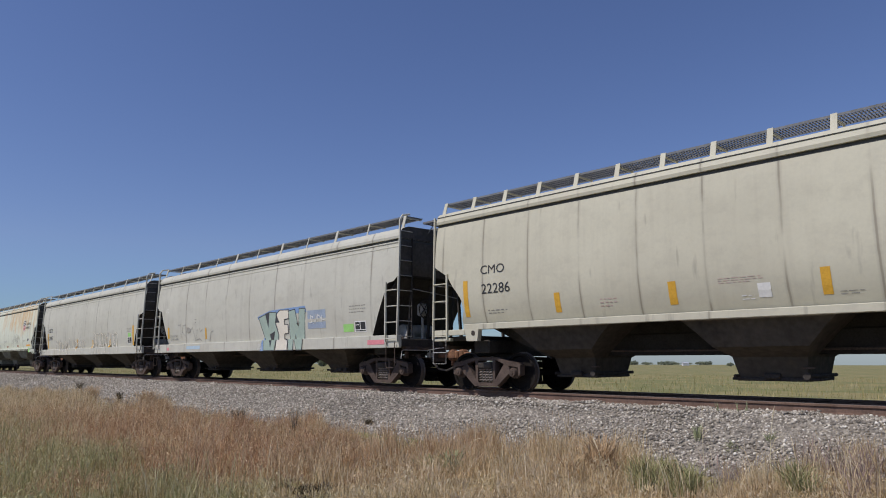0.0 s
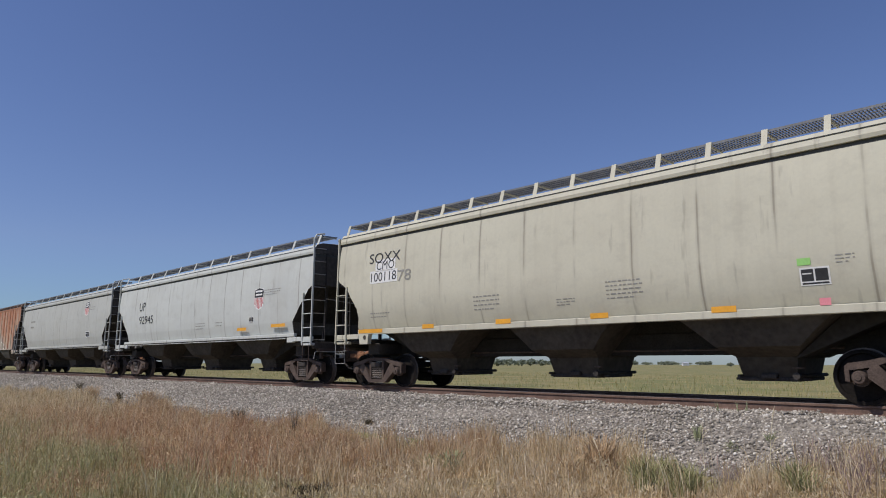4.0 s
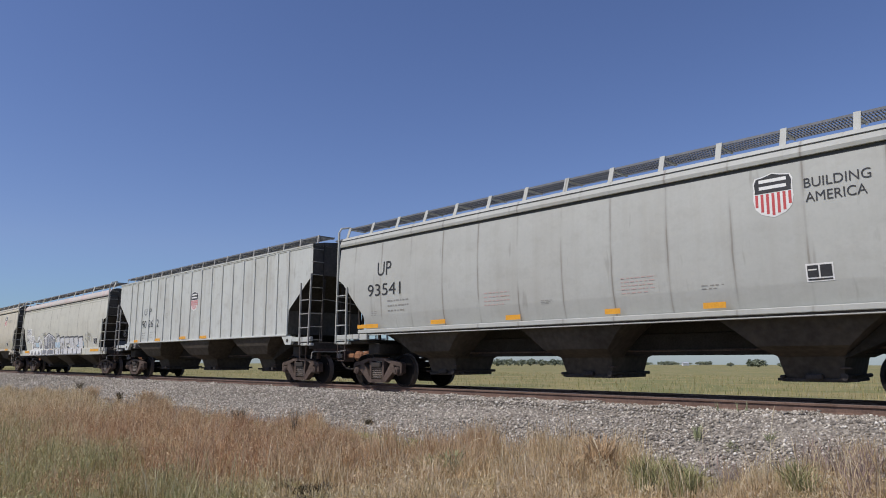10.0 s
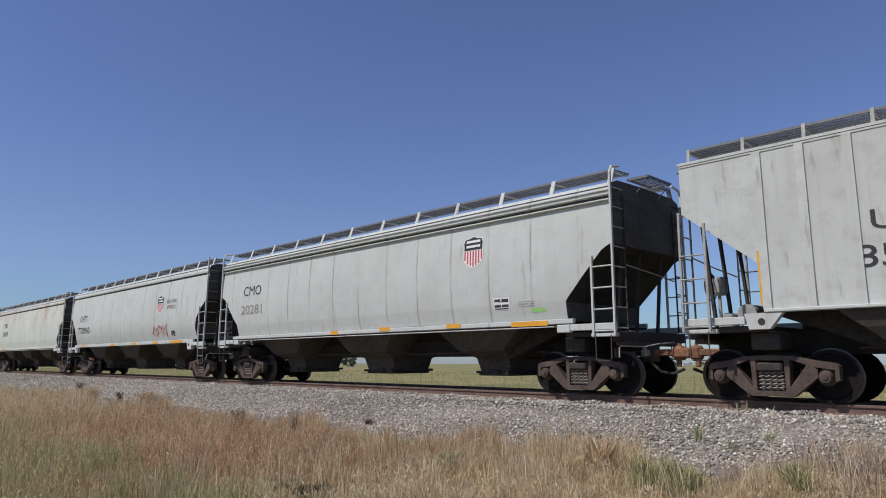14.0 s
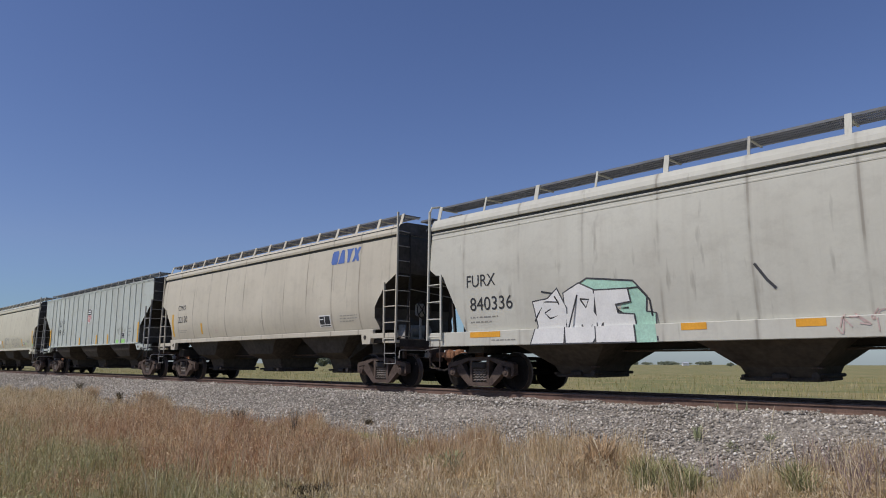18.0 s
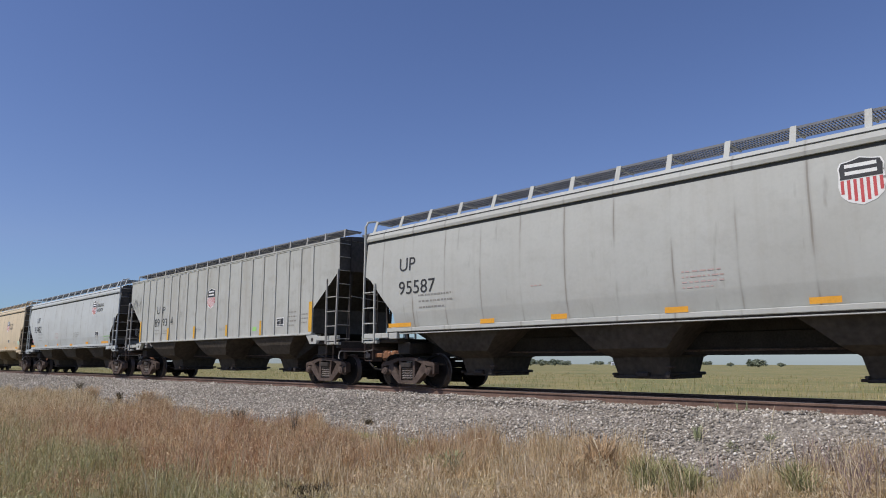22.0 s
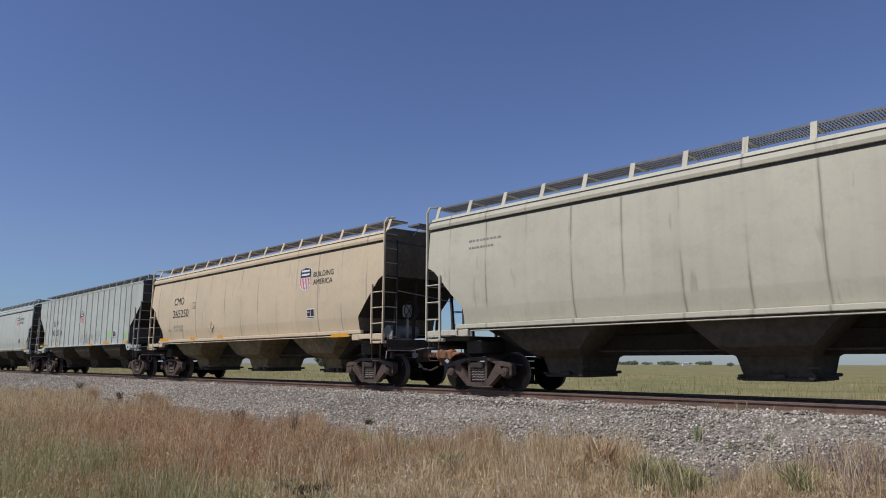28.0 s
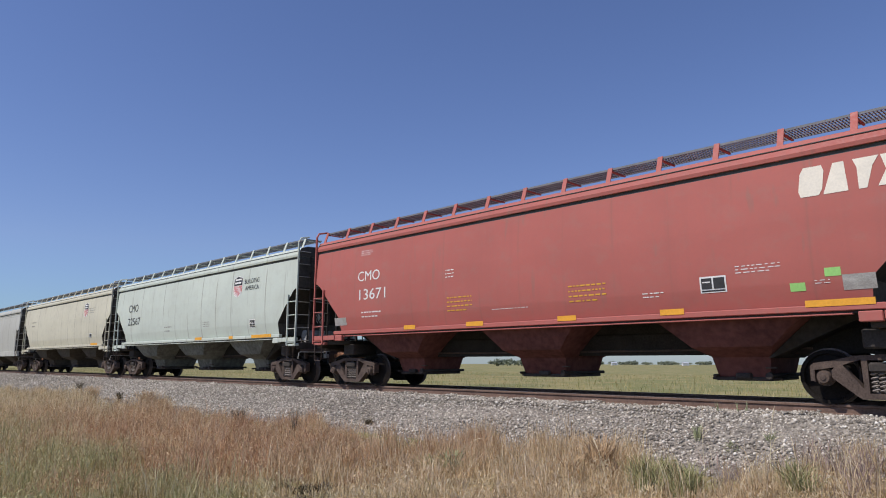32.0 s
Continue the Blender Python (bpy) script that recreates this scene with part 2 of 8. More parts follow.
    def plate(self, poly, y0, y1):
        """A polygon in x and z, from y0 to y1."""
        n = len(poly)
        pts = [(x, y0, z) for x, z in poly] + [(x, y1, z) for x, z in poly]
        fs = [tuple(range(n)), tuple(range(2 * n - 1, n - 1, -1))] + [(i, n + i, n + (i + 1) % n, (i + 1) % n) for i in range(n)]
        return self.add(pts, fs)

    def turned(self, prof, y, n=24, at=(0, 0)):
        """A profile of (radius, offset along y) turned round the y axis."""
        return self.rings([[(at[0] + r * math.cos(2 * math.pi * j / n), y + o, at[1] + r * math.sin(2 * math.pi * j / n)) for j in range(n)] for r, o in prof])

    def mesh(self, name, mats, smooth=False):
        me = bpy.data.meshes.new(name)
        me.from_pydata(self.v, [], self.f)
        for m in mats if isinstance(mats, (list, tuple)) else [mats]:
            me.materials.append(m)
        b = bmesh.new()
        b.from_mesh(me)
        bmesh.ops.recalc_face_normals(b, faces=b.faces)
        b.to_mesh(me)
        b.free()
        if smooth:
            me.polygons.foreach_set("use_smooth", [True] * len(me.polygons))
            me.set_sharp_from_angle(angle=radians(35))
        return me


def part(name, shape, mat, parent, label="", at=None, smooth=False):
    """One mesh object under a thing or a part."""
    me = shape if isinstance(shape, bpy.types.Mesh) else shape.mesh(name, mat, smooth)
    ob = new(name, me)
    ob.parent = parent
    if at is not None:
        ob.matrix_basis = at
    if label:
        tagged(ob, label)
    return ob


# ---- ground, ballast and track ----
GROUND = -0.95


def bank(y):
    """Height of the ground across the line, y metres from the camera."""
    d = abs(y - RAIL_Y)
    if d < 1.75:
        return -0.20
    if d < 3.0:
        return -0.20 - 0.62 * (d - 1.75) / 1.25
    return -0.82 + (GROUND + 0.82) * min(1.0, (d - 3.0) / 2.5)


def ground_material():
    m, n, ln, b = shader("dry_field", 0.95)
    g = n.new("ShaderNodeNewGeometry")
    f1, f2 = noise_node(n, ln, g.outputs["Position"], 0.06, 6, 0.6), noise_node(n, ln, g.outputs["Position"], 1.4, 6, 0.65)
    c1 = ramp(n, ln, f1, [(0.36, (0.12, 0.15, 0.05)), (0.48, (0.34, 0.28, 0.12)), (0.56, (0.16, 0.185, 0.06)), (0.68, (0.36, 0.30, 0.14))])
    c2 = ramp(n, ln, f2, [(0.3, (0.17, 0.145, 0.06)), (0.7, (0.36, 0.31, 0.14))])
    ln.new(mix(n, ln, 0.35, c1, c2), b.inputs["Base Color"])
    bump(n, ln, noise_node(n, ln, g.outputs["Position"], 9, 5), b, 0.8, 0.08)
    return m


def ballast_material(name, stones):
    m, n, ln, b = shader(name, 0.9)
    g = n.new("ShaderNodeNewGeometry")
    if stones:
        tint = g.outputs["Random Per Island"]
        col = ramp(n, ln, tint, [(0.0, (0.10, 0.085, 0.07)), (0.35, (0.31, 0.275, 0.225)), (0.75, (0.54, 0.48, 0.40)), (0.93, (0.72, 0.66, 0.57)), (1.0, (0.95, 0.90, 0.80))])
    else:
        vo = n.new("ShaderNodeTexVoronoi")
        vo.inputs["Scale"].default_value = 26
        ln.new(g.outputs["Position"], vo.inputs["Vector"])
        # bed coloured darker than the stones, so the gaps between them look shaded
        col = mix(n, ln, 0.5, ramp(n, ln, vo.outputs["Color"], [(0.2, (0.05, 0.043, 0.036)), (0.5, (0.24, 0.21, 0.17)), (0.8, (0.48, 0.43, 0.36))]), ramp(n, ln, noise_node(n, ln, g.outputs["Position"], 0.8, 5), [(0.3, (0.16, 0.14, 0.115)), (0.7, (0.30, 0.265, 0.215))]))
        bump(n, ln, vo.outputs["Distance"], b, 0.9, 0.03)
    ln.new(mix(n, ln, 0.25, col, ramp(n, ln, noise_node(n, ln, g.outputs["Position"], 30, 3), [(0.3, (0.18, 0.16, 0.13)), (0.7, (0.46, 0.42, 0.36))])), b.inputs["Base Color"])
    return m


M["ground"] = ground_material()
M["bed"] = ballast_material("ballast_bed", False)
M["stones"] = ballast_material("crushed_stone", True)
rng = np.random.default_rng(7)


def sheet(name, xs, ys, height, mat, label, kind="structure", category=""):
    pts = [(x, y, height(x, y)) for y in ys for x in xs]
    w = len(xs)
    fs = [(j * w + i, j * w + i + 1, (j + 1) * w + i + 1, (j + 1) * w + i) for j in range(len(ys) - 1) for i in range(w - 1)]
    s = Shape().add(pts, fs)
    me = bpy.data.meshes.new(name)
    me.from_pydata(s.v, [], s.f)
    me.materials.append(mat)
    me.polygons.foreach_set("use_smooth", [True] * len(me.polygons))
    return tagged(new(name, me), label, category, kind=kind)


def fall(y):
    """The land falls away gently behind the line."""
    return 0.0095 * max(0.0, y - 28.0)


def rough_ground(x, y):
    near = math.exp(-((x + 10) / 60) ** 2) if abs(y) < 60 else 0
    far = 0.5 * noise.noise((x / 160, y / 160, 3)) * min(1, max(0, (y - 60) / 200)) - fall(y)
    return bank(y) - 0.012 + 0.05 * near * noise.noise((x * 0.7, y * 0.7, 0)) * (abs(y - RAIL_Y) > 3.2) + far


GX = sorted(set([-3000, -1500, -800, -500, -350, -260] + list(range(-200, 61, 4)) + [90, 150, 300, 700, 1500, 3000]))
GY = sorted(set([-1500, -500, -200, -80, -40, -20] + [v * 0.8 for v in range(-15, 45)] + [10.68, 10.18, 11.93, 15.43, 16.68, 17.18] + [40, 50, 65, 85, 120, 170, 240, 340, 500, 800, 1400, 3500]))
sheet("ground", GX, GY, rough_ground, M["ground"], "flat dry grass field reaching to the horizon", category="ground")
BX = [-1200, -600, -300] + [v * 2.0 for v in range(-100, 26)] + [120, 400]
BY = [RAIL_Y + d for d in (-5.4, -4.6, -3.8, -3.35, -3.0, -2.6, -2.2, -1.75, -1.3, 0, 1.3, 1.75, 2.4, 3.0, 3.3)]
sheet("ballast", BX, BY, lambda x, y: bank(y) + 0.012 + 0.03 * noise.noise((x * 1.1, y * 1.7, 5)) - 0.10 * (y - RAIL_Y > 3.2 or y - RAIL_Y < -4.0), M["bed"], "grey crushed-stone ballast bank under the railway track", category="ballast")


def stone_field():
    """Loose stones on the bank, one joined mesh."""
    n = 98000
    near = rng.random(n) < 0.72
    x = np.where(near, rng.uniform(-34, 4, n), -34 - 66 * rng.random(n) ** 1.3)
    d = rng.uniform(-3.3, -0.95, n)
    d = np.where(rng.random(n) < 0.14, -3.2 - 1.7 * rng.random(n) ** 1.6, d)
    heap = rng.random(n) < 0.16
    d = np.where(heap, rng.uniform(-1.5, -0.87, n), d)
    y = RAIL_Y + d
    z = np.array([bank(v) for v in y]) + 0.012 + heap * np.clip(0.035 * np.sin(x * 2.1) * np.sin(x * 5.3 + 1) + 0.03 * rng.random(n), 0, 0.08)
    r = rng.uniform(0.015, 0.040, n) * np.where(rng.random(n) < 0.12, 1.3, 1.0) * np.where(x < -34, 1.3, 1.0)
    octa = np.array([(1, 0, 0), (0, 1, 0), (-1, 0, 0), (0, -1, 0), (0, 0, 1), (0, 0, -0.6)], float)
    tri = np.array([(0, 1, 4), (1, 2, 4), (2, 3, 4), (3, 0, 4), (1, 0, 5), (2, 1, 5), (3, 2, 5), (0, 3, 5)])
    a = rng.uniform(0, 6.28, n)
    stretch = rng.uniform(0.6, 1.35, (n, 6, 1)) * np.array([1, 1, 0.75])
    p = octa[None] * stretch * r[:, None, None]
    ca, sa = np.cos(a)[:, None], np.sin(a)[:, None]
    tilt = rng.normal(0, 0.5, n)[:, None]
    px, py, pz = p[..., 0], p[..., 1], p[..., 2]
    py, pz = py * np.cos(tilt) - pz * np.sin(tilt), py * np.sin(tilt) + pz * np.cos(tilt)
    px, py = px * ca - py * sa, px * sa + py * ca
    v = np.stack([px + x[:, None], py + y[:, None], pz + z[:, None] + r[:, None] * 0.3], -1).reshape(-1, 3)
    f = (tri[None] + 6 * np.arange(n)[:, None, None]).reshape(-1, 3)
    return joined("ballast_stones", v, f, M["stones"])


def joined(name, v, f, mat):
    me = bpy.data.meshes.new(name)
    k = f.shape[1]
    me.vertices.add(len(v))
    me.vertices.foreach_set("co", v.astype(np.float32).ravel())
    me.loops.add(f.size)
    me.loops.foreach_set("vertex_index", f.astype(np.int32).ravel())
    me.polygons.add(len(f))
    me.polygons.foreach_set("loop_start", np.arange(0, f.size, k, dtype=np.int32))
    me.materials.append(mat)
    me.update(calc_edges=True)
    return new(name, me)


tagged(stone_field(), "loose grey and pinkish crushed stones on the railway bank", "stones", kind="stuff")

RAIL_PROFILE = [(-0.075, -0.172), (0.075, -0.172), (0.07, -0.155), (0.012, -0.14), (0.010, -0.05), (0.036, -0.04), (0.037, -0.008), (0.028, 0), (-0.028, 0), (-0.037, -0.008), (-0.036, -0.04), (-0.010, -0.05), (-0.012, -0.14), (-0.07, -0.155)]


def rail(y):
    xs = [-1200, -400, -100, -40, 0, 40, 200]
    s = Shape().rings([[(x, y + a, b) for a, b in RAIL_PROFILE] for x in xs])
    return s


track = tagged(new("railway_track"), "single railway track with rusty steel rails on wooden ties", "track", kind="structure")
for side in (-1, 1):
    ob = part("rail", rail(RAIL_Y + side * 0.755), M["rail"], track, "rusty steel rail")
    part("rail_head", Shape().box(-1200, 200, RAIL_Y + side * 0.755 - 0.027, RAIL_Y + side * 0.755 + 0.027, -0.004, 0.004, 0.002), M["tread"], ob, "polished running surface")
tie_mesh = Shape().box(-0.115, 0.115, -1.32, 1.32, -0.36, -0.178, 0.02).mesh("tie", M["tie"])
plate_mesh = Shape().box(-0.09, 0.09, -0.18, 0.18, -0.178, -0.166, 0.004).mesh("tie_plate", M["rail"])
for i in range(160):
    x = -78 + i * 0.535 + random.uniform(-0.04, 0.04)
    tie = part("tie", tie_mesh, None, track, at=pose(x, RAIL_Y + random.uniform(-0.05, 0.05), random.uniform(0, 0.012), 0, 0, random.uniform(-1, 1)))
    if x > -40:
        part("tie_plate", plate_mesh, None, tie, at=pose(0, -0.755, 0.002))

# ---- hopper cars: origin on the rails' top at mid-length, the lit side towards -y ----
# level rows: height, how far the end stands back, half width
ROUND = [(1.62, 0.86, 1.450), (1.73, 0.87, 1.494), (1.96, 0.98, 1.562), (2.24, 0.93, 1.606), (2.47, 0.76, 1.622), (2.60, 0.64, 1.622), (2.78, 0.52, 1.62), (2.87, 0.45, 1.616), (3.11, 0.03, 1.606), (3.16, 0.0, 1.603), (3.55, 0.0, 1.583), (3.9, 0.0, 1.552), (4.19, 0.0, 1.51)]
OVAL = [(1.62, 0.82, 1.435), (1.75, 0.88, 1.488), (2.00, 0.93, 1.560), (2.25, 0.88, 1.602), (2.47, 0.78, 1.617), (2.66, 0.63, 1.622), (2.83, 0.46, 1.619), (3.00, 0.24, 1.612), (3.12, 0.07, 1.606), (3.18, 0.0, 1.604), (3.55, 0.0, 1.583), (3.9, 0.0, 1.552), (4.19, 0.0, 1.51)]
SLANT = [(1.60, 1.22, 1.462), (1.75, 1.21, 1.506), (2.00, 1.20, 1.560), (2.05, 1.17, 1.568), (2.50, 0.739, 1.602), (3.02, 0.24, 1.606), (3.09, 0.12, 1.605), (3.14, 0.0, 1.604), (3.6, 0.0, 1.581), (4.10, 0.0, 1.536)]
DEEP = [(1.43, 1.22, 1.50), (1.55, 1.16, 1.518), (2.0, 0.93, 1.567), (2.4, 0.725, 1.59), (2.86, 0.49, 1.60), (2.90, 0.44, 1.60), (2.93, 0.22, 1.599), (3.07, 0.02, 1.596), (3.11, 0.0, 1.595), (3.6, 0.0, 1.568), (4.06, 0.0, 1.512)]
POSTS = [(1.61, 1.39, 1.51), (2.40, 1.36, 1.52), (2.48, 1.28, 1.52), (3.44, 0.08, 1.52), (3.50, 0.0, 1.52), (4.46, 0.0, 1.52)]
KINDS = {
    "round_long": dict(half=8.50, levels=OVAL, brackets=13, outlet=4.45, walk=4.87),
    "round_short": dict(half=7.88, levels=ROUND, brackets=16, outlet=4.2, walk=4.88),
    "slant": dict(half=8.22, levels=SLANT, brackets=15, outlet=4.6, walk=4.82),
    "slant_long": dict(half=8.50, levels=SLANT, brackets=12, outlet=4.5, walk=4.82),
    "deep": dict(half=8.22, levels=DEEP, brackets=11, outlet=4.35, walk=4.82),
    "posts": dict(half=8.50, levels=POSTS, brackets=17, outlet=4.6, walk=4.83),
}


def half_width(kind, z):
    """Half the width of a car's side sheet at height z."""
    rows = KINDS[kind]["levels"]
    return float(np.interp(z, [r[0] for r in rows], [r[2] for r in rows]))


def wheelset_mesh():
    s = Shape()
    prof = [(0.0, -0.10), (0.10, -0.10), (0.11, -0.06), (0.16, -0.035), (0.38, -0.02), (0.395, -0.07), (0.457, -0.07), (0.462, 0.045), (0.487, 0.052), (0.487, 0.075), (0.39, 0.075), (0.37, 0.02), (0.15, 0.03), (0.09, 0.09), (0.0, 0.09)]
    s.turned([(r, o) for r, o in prof], -0.755, 28)
    s.turned([(r, -o) for r, o in prof], 0.755, 20)
    s.tube([(0, -1.08, 0), (0, 1.08, 0)], 0.075, 12)
    me = s.mesh("wheelset", [M["wheel"], M["tread"]], True)
    for p in me.polygons:
        c = p.center
        if math.hypot(c.x, c.z) > 0.44:
            p.material_index = 1
    return me


def sideframe_mesh():
    """A cast frame: bowed top and bottom bars, columns, a window each side of the springs, and jaws over the bearings."""
    s = Shape()
    for k in (-1, 1):
        for poly in (
            [(0.0, 0.83), (0.42, 0.81), (0.46, 0.71), (0.33, 0.75), (0.24, 0.735), (0.0, 0.735)],
            [(0.42, 0.81), (0.74, 0.735), (0.72, 0.62), (0.60, 0.655), (0.46, 0.71)],
            [(0.74, 0.735), (1.04, 0.69), (1.10, 0.64), (1.03, 0.575), (0.72, 0.62)],
            [(1.10, 0.64), (1.10, 0.40), (1.03, 0.38), (1.03, 0.575)],
            [(0.72, 0.62), (0.60, 0.655), (0.315, 0.275), (0.24, 0.205), (0.35, 0.11), (0.43, 0.165), (0.77, 0.45), (0.77, 0.575)],
            [(0.24, 0.205), (0.315, 0.275), (0.33, 0.75), (0.24, 0.735)],
            [(0.0, 0.11), (0.35, 0.11), (0.24, 0.205), (0.0, 0.205)],
        ):
            s.plate([(k * a, b) for a, b in poly][:: k], -0.09, 0.085)
    me = s.mesh("sideframe", M["truck"])
    b = bmesh.new()
    b.from_mesh(me)
    bmesh.ops.remove_doubles(b, verts=b.verts, dist=0.0005)
    b.to_mesh(me)
    b.free()
    return me


def bearing_mesh():
    """A roller bearing with its end cap and adapter."""
    return Shape().turned([(0.0, -0.17), (0.045, -0.17), (0.05, -0.155), (0.095, -0.15), (0.11, -0.12), (0.118, -0.02), (0.15, -0.02), (0.15, 0.05), (0.0, 0.05)], 0, 14).mesh("bearing", M["truck"], True)


def spring_mesh():
    """A stout coil spring."""
    turns, steps = 5.0, 70
    pts = [(0.046 * math.cos(a), 0.046 * math.sin(a) - 0.05, 0.21 + 0.325 * k / steps) for k, a in ((k, k * turns * 2 * math.pi / steps) for k in range(steps + 1))]
    return Shape().tube(pts, 0.0155, 4).mesh("spring", plain("spring_steel", (0.25, 0.215, 0.19), 0.6, 0.0, vary=0.2))


MESH_WHEELS, MESH_FRAME, MESH_SPRING, MESH_BEARING = wheelset_mesh(), sideframe_mesh(), spring_mesh(), bearing_mesh()
MESH_BOLSTER = Shape().box(-0.22, 0.22, -1.15, 1.15, 0.54, 0.70, 0.03).box(-0.30, 0.30, -0.35, 0.35, 0.76, 0.90, 0.03).box(-0.25, 0.25, -0.90, 0.90, 0.19, 0.53, 0.02).mesh("truck", M["black"])
MESH_BEAM = Shape().bar((0.42, -0.8, 0.42), (0.42, 0.8, 0.42), 0.07, 0.12).bar((-0.42, -0.8, 0.42), (-0.42, 0.8, 0.42), 0.07, 0.12).box(0.40, 0.44, -0.82, -0.69, 0.30, 0.60).box(-0.44, -0.40, -0.82, -0.69, 0.30, 0.60).bar((-0.42, 0.1, 0.38), (0.42, 0.1, 0.38), 0.05, 0.05).mesh("brake_beam", M["truck"])


def add_truck(car, x):
    t = part("truck", MESH_BOLSTER, None, car, "four-wheel truck with coil springs", pose(x, 0, 0))
    for y, turn in ((-1.0, 0), (1.0, 180)):
        part("sideframe", MESH_FRAME, None, t, "cast steel sideframe", pose(0, y, 0, 0, 0, turn))
        for k in (-0.89, 0.89) if y < 0 else ():
            part("bearing", MESH_BEARING, None, t, at=pose(k, y, 0.457))
        for i in range(4 if y < 0 else 0):
            part("spring", MESH_SPRING, None, t, at=pose(-0.162 + i * 0.108, y, 0, 0, 0, turn))
    for k in (-0.89, 0.89):
        part("wheelset", MESH_WHEELS, None, t, at=pose(k, 0, 0.457))
    part("brake_beam", MESH_BEAM, None, t)
    return t


def coupler_mesh():
    s = Shape().box(-0.45, 0.52, -0.075, 0.075, 0.82, 0.97, 0.03).box(0.46, 0.70, -0.14, 0.10, 0.74, 1.04, 0.05).box(0.64, 0.80, 0.00, 0.16, 0.78, 1.00, 0.05).box(0.52, 0.78, -0.17, -0.10, 0.80, 0.98, 0.03)
    s.box(0.50, 0.60, -0.05, 0.05, 0.60, 0.78, 0.02).tube([(0.58, -0.02, 1.03), (0.58, -0.02, 1.09)], 0.04, 8)
    return s.mesh("coupler", M["coupler"])


def end_gear_meshes():
    """Striker, brake rod, hose bracket, cut lever and air hose at one end of a car."""
    striker = Shape().box(-0.12, 0.06, -1.30, 1.30, 1.04, 1.14, 0.02).box(-0.12, 0.07, -0.24, 0.24, 0.70, 1.06, 0.03)
    lever = Shape().tube([(0.08, -1.50, 0.80), (0.06, -1.46, 1.00), (0.08, -1.40, 1.03), (0.12, -0.55, 1.02), (0.30, -0.30, 1.08), (0.55, -0.06, 1.11)], 0.016, 6)
    hose = Shape().tube([(-0.5, -0.34, 0.92), (-0.02, -0.36, 0.92), (0.06, -0.36, 0.88), (0.18, -0.36, 0.66), (0.36, -0.32, 0.50), (0.58, -0.24, 0.46), (0.80, -0.16, 0.56)], [0.03, 0.05, 0.034, 0.03, 0.03, 0.03, 0.034], 8)
    rod = Shape().tube([(-0.30, -0.95, 0.92), (0.02, -0.72, 0.84), (0.10, -0.40, 0.80)], 0.014, 5).box(-0.34, -0.26, -1.02, -0.90, 0.80, 1.00, 0.015).box(-0.06, 0.0, -0.78, -0.70, 0.60, 0.92, 0.012)
    bracket = Shape().bar((0.02, -0.52, 1.06), (0.14, -0.42, 0.84), 0.05, 0.012).box(-0.02, 0.12, -0.46, -0.30, 0.82, 0.96, 0.02).tube([(0.05, -0.38, 0.90), (0.05, -0.38, 1.02)], 0.03, 7)
    return striker.mesh("striker", M["truck"]), rod.mesh("brake_rod", M["truck"]), bracket.mesh("hose_bracket", M["iron"]), lever.mesh("cut_lever", M["iron"]), hose.mesh("air_hose", M["black"], True)


MESH_COUPLER, MESH_GEAR = coupler_mesh(), end_gear_meshes()


def grate(x0, x1, y0, y1, z, pitch=0.055):
    s = Shape()
    n = int((x1 - x0) / pitch)
    for i in range(n):
        x = x0 + (i + 0.5) * (x1 - x0) / n
        s.bar((x, y0, z), (x + 0.02, y1, z), 0.011, 0.022)
    for k in range(5):
        y = y0 + (y1 - y0) * k / 4
        s.bar((x0, y, z - 0.002), (x1, y, z - 0.002), 0.009 if 0 < k < 4 else 0.022, 0.024 if 0 < k < 4 else 0.045)
    return s


def body_mesh(rows, h):
    """The car's shell; its end sheets and its underside take darker colours that stand for shade."""
    me = Shape().stack([(z, -(h - e), h - e, -w, w) for z, e, w in rows]).mesh("body", [M["paint"], M["end_shade"], M["under_shade"]], True)
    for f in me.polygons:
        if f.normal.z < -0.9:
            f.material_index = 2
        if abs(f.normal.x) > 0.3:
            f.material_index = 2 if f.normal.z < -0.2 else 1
    return me


